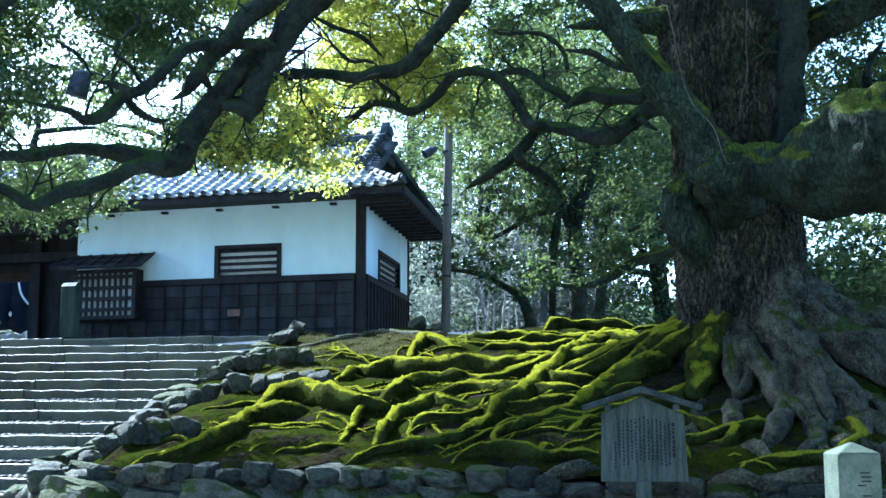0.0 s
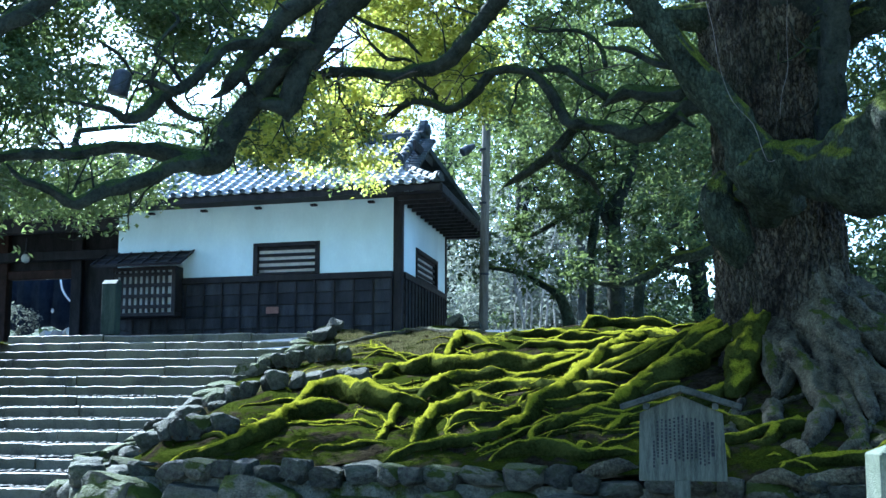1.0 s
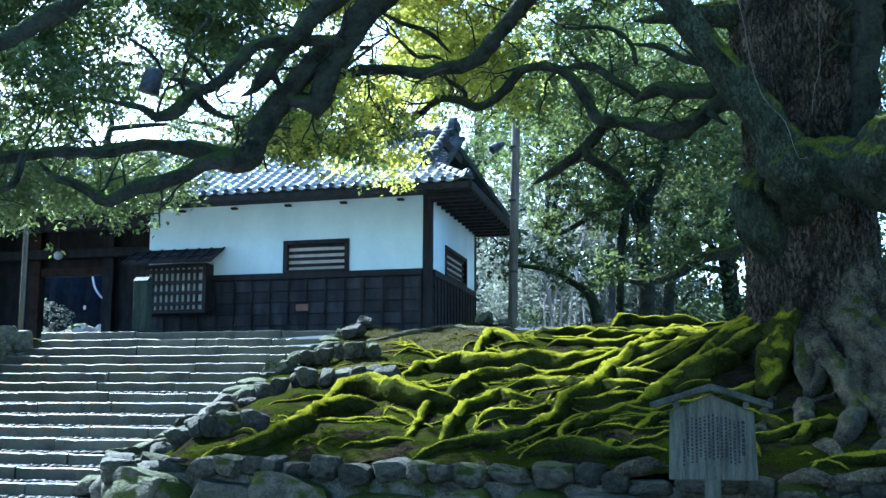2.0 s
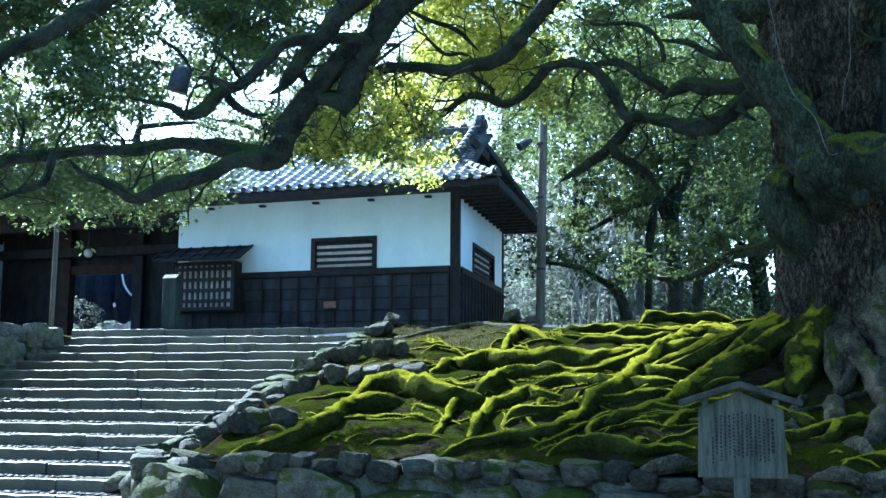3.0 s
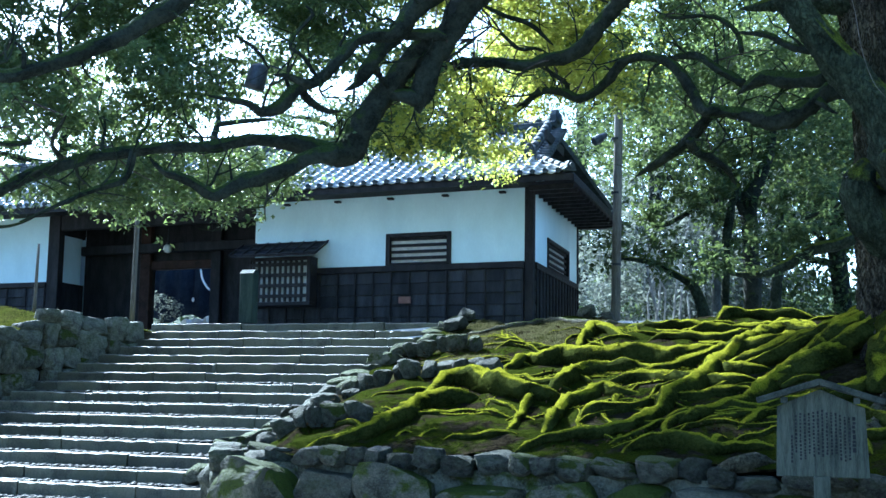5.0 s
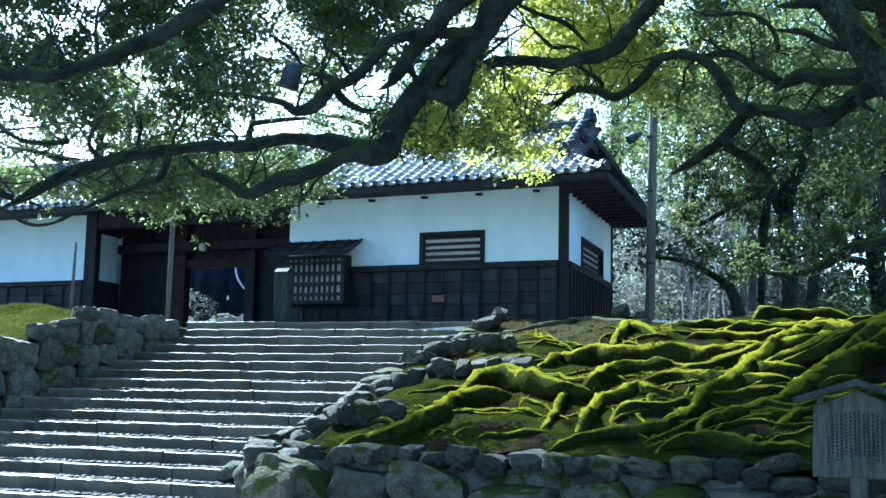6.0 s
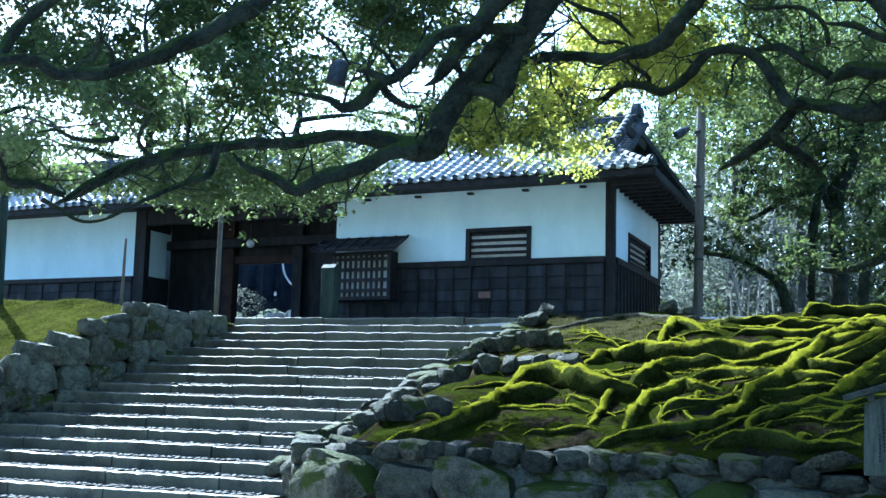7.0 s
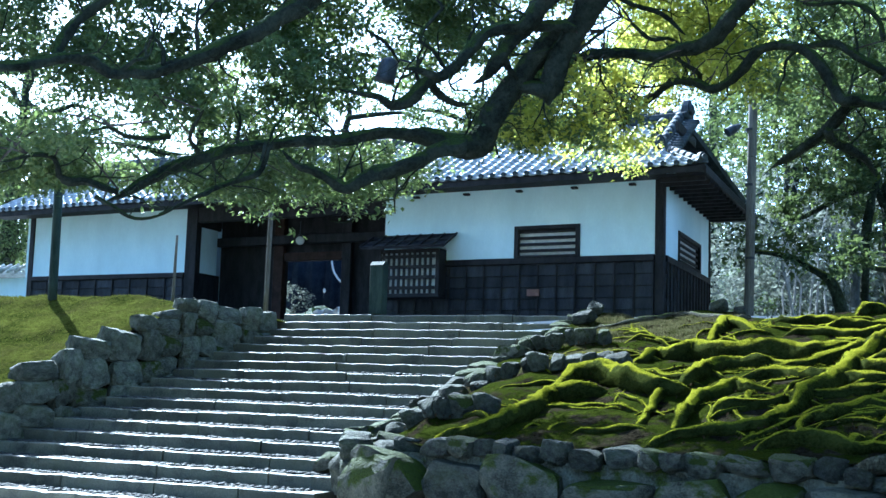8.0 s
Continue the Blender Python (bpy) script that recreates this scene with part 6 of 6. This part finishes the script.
def left_wall():
    rng = random.Random(9)
    w = new("stair_wall")
    w.location = W(-15.9, 14, 0)
    tagged(w, "stepped wall of fitted grey boulders beside the stair", "stone wall", kind="structure")
    for i in range(18):
        vv = 8.2 + i * 0.52
        part("wall_core", block(W, -16.5, -15.90, vv, vv + 0.518, -0.1, bank_top(vv) - 0.34), SOIL, w)
    v = 8.2
    while v < 17.6:
        wid = rng.uniform(0.38, 0.70)
        top = bank_top(v + wid / 2) + rng.uniform(-0.04, 0.10)
        z = max(-0.1, step_z((v - 10.95) / 0.497) - 0.35)
        while z < top - 0.08:
            h = min(rng.uniform(0.28, 0.52), top - z + 0.04)
            if top - (z + h) < 0.14:
                h = top - z + 0.02
            c = W(-15.88 + rng.uniform(-0.02, 0.02) - 0.06 * (z - 1), v + wid / 2 + rng.uniform(-0.09, 0.09), z + h / 2)
            me = rng.choice(STAIRSTONES)
            rot = Euler((rng.uniform(-0.05, 0.05), rng.uniform(-0.16, 0.16), radians(70) + rng.uniform(-0.06, 0.06) + rng.choice((0, math.pi))))
            piece("stone", me, w, Matrix.LocRotScale(c, rot, (wid * 1.20, 0.36, h * 1.20)))
            z += h
        v += wid


def edging():
    """Boulders along the right-hand side of the stair and small terrace kerbs in the mound."""
    rng = random.Random(10)
    w = new("stair_edging")
    w.location = W(-10, 15, 0)
    tagged(w, "boulders edging the stair and the mound's small terraces", "stone edging", kind="structure")
    v = 12.4
    while v < 19.6:
        s = rng.uniform(0.30, 0.62) * (1.0 if v < 17 else 0.6)
        ground_z = (v - V0) / TREAD * RISE + Z0
        put_rock(w, rng, W(-10.0 + rng.uniform(-0.10, 0.12), v, ground_z + s * 0.06), (s * 1.15, s, s * rng.uniform(0.5, 0.75)), rng.random() < 0.6)
        if rng.random() < (0.75 if v < 16.5 else 0.3):
            s2 = rng.uniform(0.22, 0.42)
            put_rock(w, rng, W(-9.55 + rng.uniform(-0.15, 0.15), v + 0.1, ground_z + 0.16 + s2 * 0.15), (s2 * 1.2, s2, s2 * 0.8), rng.random() < 0.35)
        v += s * 0.72
    for u0, u1, vv, size in ((-9.5, -6.9, 15.05, 0.29), (-8.95, -7.75, 12.62, 0.27), (-9.8, -8.3, 16.9, 0.26)):
        u = u0
        while u < u1:
            s = size * rng.uniform(0.7, 1.25)
            put_rock(w, rng, W(u, vv + rng.uniform(-0.08, 0.08), mound_z(u, vv) + 0.10), (s * 1.15, 0.26, 0.30 * rng.uniform(0.85, 1.15)), rng.random() < 0.2, turn=0.25)
            u += s
    for u, v, s in ((-7.6, 19.6, 0.30), (-7.25, 19.7, 0.22)):
        put_rock(w, rng, W(u, v, mound_z(u, v) + s * 0.3), (s * 1.2, s, s * 0.9), False)


front_wall()
left_wall()
edging()


# ---- notice board in front of the mound ----
def notice_board():
    base = Vector((1.78, 10.85, 0))
    sgn = thing("notice_board", base, "roofed wooden notice board with faded columns of ink", "notice board")
    fx, fy = Vector((0.985, -0.17, 0)), Vector((0.17, 0.985, 0))

    def F(x, y, z):
        return base + fx * x + fy * y + Vector((0, 0, z))
    part("post", block(F, -0.07, 0.07, -0.055, 0.055, 0, 1.02, 0.01), SIGNWOOD, sgn)
    bm = bmesh.new()
    outline = [(-0.375, 1.01), (0.39, 1.01), (0.365, 1.60), (0.0, 1.76), (-0.36, 1.61)]
    f0, f1 = [bm.verts.new(F(x, -0.04, z)) for x, z in outline], [bm.verts.new(F(x, 0.04, z)) for x, z in outline]
    bm.faces.new(f0), bm.faces.new(f1[::-1])
    for i in range(5):
        bm.faces.new((f0[i], f0[(i + 1) % 5], f1[(i + 1) % 5], f1[i]))
    bevel(bm, 0.006)
    board = part("board", bm, SIGNWOOD, sgn, "greyed wooden panel")
    for s in (-1, 1):
        bm = bmesh.new()
        hexa(bm, [F(0, -0.16, 1.79), F(s * 0.52, -0.16, 1.63), F(s * 0.52, 0.16, 1.63), F(0, 0.16, 1.79),
                  F(0, -0.16, 1.85), F(s * 0.53, -0.16, 1.68), F(s * 0.53, 0.16, 1.68), F(0, 0.16, 1.85)])
        bevel(bm, 0.006)
        part("roof_board", bm, SIGNROOF, sgn, "dark weathered roof board")
        part("rafter", block(F, s * 0.30 - 0.025, s * 0.30 + 0.025, -0.13, 0.13, 1.635, 1.69), SIGNROOF, sgn)
    rng = random.Random(3)
    # columns of brush writing too faint to read: plain ink bars
    for c in range(15):
        x = 0.27 - c * 0.0365
        z = 1.60 - abs(x) * 0.22 - rng.uniform(0.01, 0.03)
        end = 1.14 + rng.uniform(-0.03, 0.10) if c else 1.24
        if c == 14:
            z, end = 1.36, 1.12
        while z > end:
            h = rng.uniform(0.014, 0.026) * (1.5 if c == 0 else 1.0)
            w = 0.010 if c else 0.015
            part("ink_bar", block(F, x - w * rng.uniform(0.6, 1), x + w * rng.uniform(0.6, 1), -0.0435, -0.041, z - h, z), INK, board)
            z -= h + rng.uniform(0.006, 0.014)


notice_board()


# ---- stone marker ----
def marker():
    base = Vector((2.39, 7.14, 0))
    mk = thing("stone_marker", base, "square granite marker post with a pointed top", "stone post")
    # turned so that a narrow flank shows
    ang2 = radians(2)
    fx, fy = Vector((math.cos(ang2), math.sin(ang2), 0)), Vector((-math.sin(ang2), math.cos(ang2), 0))
    bm = bmesh.new()
    s = 0.125
    vs = hexa(bm, [base + fx * x * s + fy * y * s + Vector((0, 0, z)) for z in (0, 1.375) for x, y in ((-1, -1), (1, -1), (1, 1), (-1, 1))])
    top = bm.verts.new(base + Vector((0, 0, 1.44)))
    f = [q for q in bm.faces if all(v.co.z > 1 for v in q.verts)]
    bmesh.ops.delete(bm, geom=f, context="FACES_ONLY")
    for i in range(4):
        bm.faces.new((vs[4 + i], vs[4 + (i + 1) % 4], top))
    bevel(bm, 0.008)
    part("shaft", bm, POSTSTONE, mk)
    rng = random.Random(5)

    def F(x, y, z):
        return base + fx * x + fy * y + Vector((0, 0, z))
    for i in range(5):
        z = 1.26 - i * 0.13
        for j in range(4):
            x0 = rng.uniform(-0.03, 0.0)
            zz = z - j * 0.024
            part("carved_bar", block(F, 0.01 + x0, 0.05 + x0 + rng.uniform(0, 0.02), -s - 0.002, -s + 0.01, zz, zz + 0.009), INK, mk)


marker()


# ---- poles ----
def pole(name, p0, p1, r0, r1, material, label, category="pole", segs=12):
    t = thing(name, p0, label, category)
    bm = bmesh.new()
    tube(bm, smooth_path([(*p0, r0), (*p0.lerp(p1, 0.5), (r0 + r1) / 2), (*p1, r1)], 0.4), segs, 0.05)
    part("shaft", bm, material, t, smooth=True)
    return t


up = pole("utility_pole", Vector((0.06, 25.0, TOP - 0.05)), Vector((0.18, 25.0, 9.2)), 0.098, 0.085, POLEWOOD, "weathered grey-brown timber utility pole")
for z in (4.45, 5.95, 7.1):
    bm = bmesh.new()
    tube(bm, [(0.09, 25.0, z, 0.102), (0.09, 25.0, z + 0.05, 0.102)], 14, 0.0)
    part("band", bm, METAL, up)
bm = bmesh.new()
tube(bm, [(-0.12, 24.9, 7.2, 0.05), (-0.22, 24.82, 7.12, 0.09), (-0.36, 24.75, 7.02, 0.10)], 10, 0.0)
part("floodlight", bm, METAL, up, "small grey floodlight")
pole("thin_pole", Vector((-9.19, 22.2, TOP - 0.05)), Vector((-9.17, 22.2, 5.35)), 0.05, 0.045, POLEWOOD, "thin pale wooden pole beside the stair head")
pole("stout_pole", Vector((-12.80, 20.4, 3.0)), Vector((-12.84, 20.4, 6.2)), 0.088, 0.08, COPPER, "stout dark green post on the bank")
pole("stake", Vector((-10.40, 20.6, 3.0)), Vector((-10.38, 20.6, 4.36)), 0.035, 0.022, POLEWOOD, "thin leaning bamboo stake on the bank")
for i, (b, d, h) in enumerate(((2.0, 27.5, 3.2),)):
    x, y = at(b, d)
    pole("pale_stake", Vector((x + 0.15, y, TOP)), Vector((x - 0.25, y, TOP + 2.0)), 0.03, 0.025, STEM_PALE, "pale leaning bamboo stake in the thicket")


def gate_board():
    base = Vector((-7.07, 22.83, TOP))
    g = thing("gate_marker", base, "greenish weathered upright plank post by the gate", "post")
    fx, fy = Vector((0.95, -0.3, 0)), Vector((0.3, 0.95, 0))

    def F(x, y, z):
        return base + fx * x + fy * y + Vector((0, 0, z))
    bm = bmesh.new()
    hexa(bm, [F(x, y, z) for z in (0, 0.98) for x, y in ((-0.155, -0.1), (0.155, -0.1), (0.155, 0.1), (-0.155, 0.1))])
    bevel(bm, 0.012)
    part("shaft", bm, COPPER, g)
    bm = bmesh.new()
    hexa(bm, [F(-0.16, -0.105, 0.982), F(0.16, -0.105, 0.982), F(0.16, 0.105, 0.982), F(-0.16, 0.105, 0.982),
              F(-0.16, -0.02, 1.06), F(0.16, -0.02, 1.06), F(0.16, 0.02, 1.06), F(-0.16, 0.02, 1.06)])
    part("cap", bm, COPPER, g)


gate_board()


# ---- inside the gate: hanging cloth, shrub and pale stones in the courtyard ----
def courtyard():
    c = H(12.4, 7.0, TOP)
    cur = thing("gate_curtain", c, "dark indigo hanging cloth with white curved lines", "curtain")
    bm = bmesh.new()
    n = 60
    cols = []
    for i in range(n + 1):
        a = 10.2 + 5.4 * i / n
        b = 7.0 + 0.10 * math.sin(i * 0.9) + 0.06 * math.sin(i * 2.3)
        cols.append([bm.verts.new(H(a, b + 0.02 * j, TOP + 0.85 + 0.12 * math.sin(i * 0.35) + 2.2 * j / 8)) for j in range(9)])
    for p, q in zip(cols, cols[1:]):
        for j in range(8):
            bm.faces.new((p[j], q[j], q[j + 1], p[j + 1]))
    bmesh.ops.solidify(bm, geom=bm.faces[:], thickness=0.01)
    part("cloth", bm, CLOTH, cur, smooth=True)
    bm = bmesh.new()
    tube(bm, smooth_path([(*H(11.80, 6.8, 5.45), 0.025), (*H(11.70, 6.8, 5.05), 0.03), (*H(11.50, 6.8, 4.78), 0.03), (*H(11.3, 6.8, 4.62), 0.02)], 0.1), 6, 0)
    part("white_line", bm, WHITECLOTH, cur)
    bm = bmesh.new()
    tube(bm, smooth_path([(*H(12.0, 6.8, 4.52), 0.02), (*H(12.0, 6.8, 4.45), 0.045), (*H(12.0, 6.8, 4.39), 0.02)], 0.05), 6, 0)
    part("white_mark", bm, WHITECLOTH, cur)
    rng = random.Random(77)
    for a, b, s in ((12.05, 6.3, 0.50), (11.75, 6.4, 0.58), (11.45, 6.3, 0.62), (11.15, 6.4, 0.60), (10.85, 6.2, 0.62), (11.9, 5.75, 0.34), (11.55, 5.6, 0.30), (11.2, 5.6, 0.36)):
        me = rng.choice(ROCKS).copy()
        me.materials[0] = PALEROCK
        ob = new("garden_rock", me)
        p = H(a, b, TOP + s * 0.62)
        ob.matrix_basis = Matrix.LocRotScale(p, Euler((0.2, 0.1, rng.uniform(0, 6))), (s * 1.3, s, s * 1.5))
        tagged(ob, "pale sunlit rock in the courtyard behind the gate", "rock", "rocks in the courtyard")
    sh = thing("shrub", H(12.5, 5.9, TOP), "small pale grey-green shrub inside the gate", "shrub")
    cl = [(*H(12.5 + rng.gauss(0, 0.2), 5.9 + rng.gauss(0, 0.2), TOP + rng.uniform(0.3, 1.4)), 0.22) for i in range(16)]
    leaves("foliage", cl, 60, 0.09, 1.0, LEAF_GREY, sh, 78)
    bm = bmesh.new()
    tube(bm, [(*H(12.5, 5.9, TOP - 0.05), 0.05), (*H(12.52, 5.9, TOP + 0.9), 0.02)], 6, 0.1)
    part("stem", bm, TWIG, sh)


courtyard()


# ---- garden wall beyond the left end, with its tiled coping ----
def garden_wall():
    gw = thing("garden_wall", H(19.5, 0.6, TOP), "white plastered garden wall with tiled coping", "wall")
    part("wall", block(H, 17.95, 30.0, 0.6, 0.85, TOP - 0.1, 4.35), PLASTER, gw)
    for s in (-1, 1):
        bm = bmesh.new()
        hexa(bm, [H(17.95, 0.725, 4.62), H(30, 0.725, 4.62), H(30, 0.725 + s * 0.42, 4.42), H(17.95, 0.725 + s * 0.42, 4.42),
                  H(17.95, 0.725, 4.70), H(30, 0.725, 4.70), H(30, 0.725 + s * 0.42, 4.48), H(17.95, 0.725 + s * 0.42, 4.48)])
        part("coping", bm, TILE, gw)
    for i in range(40):
        a = 18.0 + i * 0.3
        bm = bmesh.new()
        tube(bm, [(*H(a, 0.28, 4.50), 0.06), (*H(a, 0.70, 4.72), 0.055)], 8, 0)
        part("coping_tile", bm, TILE, gw, smooth=True)


garden_wall()


# ---- loudspeaker fixed in the tree ----
spk = thing("horn_speaker", (-3.96, 12.8, 5.2), "small dark metal horn speaker fixed to a branch", "loudspeaker")
c0 = Vector((-3.96, 12.8, 5.2))
bm = bmesh.new()
tube(bm, [(*(c0 + Vector((0.035, 0, 0.16))), 0.03), (*(c0 + Vector((0.03, 0, 0.13))), 0.085), (*(c0 + Vector((0.025, 0, 0.10))), 0.105), (*(c0 + Vector((-0.02, 0, -0.08))), 0.115), (*(c0 + Vector((-0.03, 0, -0.13))), 0.12)], 16, 0)
part("housing", bm, METAL, spk, smooth=True)
bm = bmesh.new()
tube(bm, [(*(c0 + Vector((0.05, 0.05, 0.05))), 0.014), (*(c0 + Vector((0.12, 0.10, 0.16))), 0.014), (*(c0 + Vector((0.25, 0.12, 0.12))), 0.012)], 6, 0)
part("bracket", bm, METAL, spk)


# ---- fine growth ----
def litter():
    """Fallen leaves over the mound and the steps' edges."""
    rng = np.random.default_rng(61)
    cl = []
    for i in range(450):
        u, v = rng.uniform(-9.8, 5), rng.uniform(11.6, 19.4)
        cl.append((*W(u, v, mound_z(u, v) + 0.025), 0.10))
    leaves_flat = leaves("fallen_leaves", cl, 6, 0.05, 2.2, LITTER, None, 62, flat=0.06, droop=0.0)
    tagged(leaves_flat, "brown fallen leaves scattered over the mound", "leaf litter")


def blades(name, spots, count, height, material, seed, label, category):
    """Short upright blades of grass or moss, one mesh."""
    rng = np.random.default_rng(seed)
    pts = np.array([tuple(spots(rng)) for _ in range(count)])
    a = rng.uniform(0, 2 * np.pi, count)
    h = height * rng.uniform(0.5, 1.4, count)
    lean = rng.normal(0, 0.4, (count, 2)) * h[:, None]
    w = 0.005
    side_ = np.stack([np.cos(a) * w, np.sin(a) * w, np.zeros(count)], -1)
    tip = pts + np.stack([lean[:, 0], lean[:, 1], h], -1)
    verts = np.stack([pts - side_, pts + side_, tip], 1).reshape(-1, 3)
    tri = np.arange(count * 3).reshape(-1, 3)
    me = mesh_from(name, verts.tolist(), [tuple(t) for t in tri.tolist()], material)
    tagged(new(name, me), label, category, kind="stuff")


def bank_spot(rng):
    u, v = rng.uniform(-24, -15.95), rng.uniform(11.5, 19.5)
    return W(u, v, bank_z(u, v) - 0.01)


litter()
def moss_spot(rng):
    x, y, z, g = FUZZ[int(rng.integers(len(FUZZ)))]
    a = rng.uniform(0.75, math.pi - 0.75)
    k = rng.uniform(0, 2 * math.pi)
    return Vector((x + math.cos(a) * math.cos(k) * g, y + math.cos(a) * math.sin(k) * g, z + math.sin(a) * g * 1.08))


blades("root_moss", moss_spot, 80000, 0.007, MOSSFUZZ, 64, "soft bright green moss on the roots", "moss")
def terrace_spot(rng):
    if rng.random() < 0.6:
        u, v = rng.uniform(-9.6, -7.0), rng.uniform(17.0, 19.2)
    else:
        u, v = rng.uniform(-9.4, -7.2), rng.uniform(15.2, 16.4)
    return W(u, v, mound_z(u, v) - 0.005)


blades("terrace_grass", terrace_spot, 42000, 0.035, DRYGRASS, 65, "dry olive grass on the mound's small terraces", "grass")
blades("bank_grass", bank_spot, 90000, 0.035, GRASS, 63, "short moss and grass on the bank", "grass")

# pale dead vines hanging down the trunk
def vine(pts):
    bm = bmesh.new()
    tube(bm, smooth_path(pts, 0.1), 5, 0.2, 6.0, 1.0, 0.01)
    part("hanging_vine", bm, POLEWOOD, camphor, "thin pale dead vine", smooth=True)


vine([(2.73, 14.04, 6.51, 0.004), (2.78, 13.93, 6.11, 0.004), (2.82, 13.76, 5.58, 0.004), (2.94, 13.69, 5.18, 0.004), (3.15, 13.64, 4.90, 0.004), (3.22, 13.62, 4.65, 0.004), (3.28, 13.56, 4.45, 0.004), (3.36, 13.54, 4.46, 0.004)])
vine([(3.70, 14.02, 6.64, 0.004), (3.67, 14.03, 6.07, 0.004), (3.67, 14.03, 5.65, 0.004), (3.59, 14.05, 5.35, 0.004), (3.56, 14.06, 5.07, 0.004)])
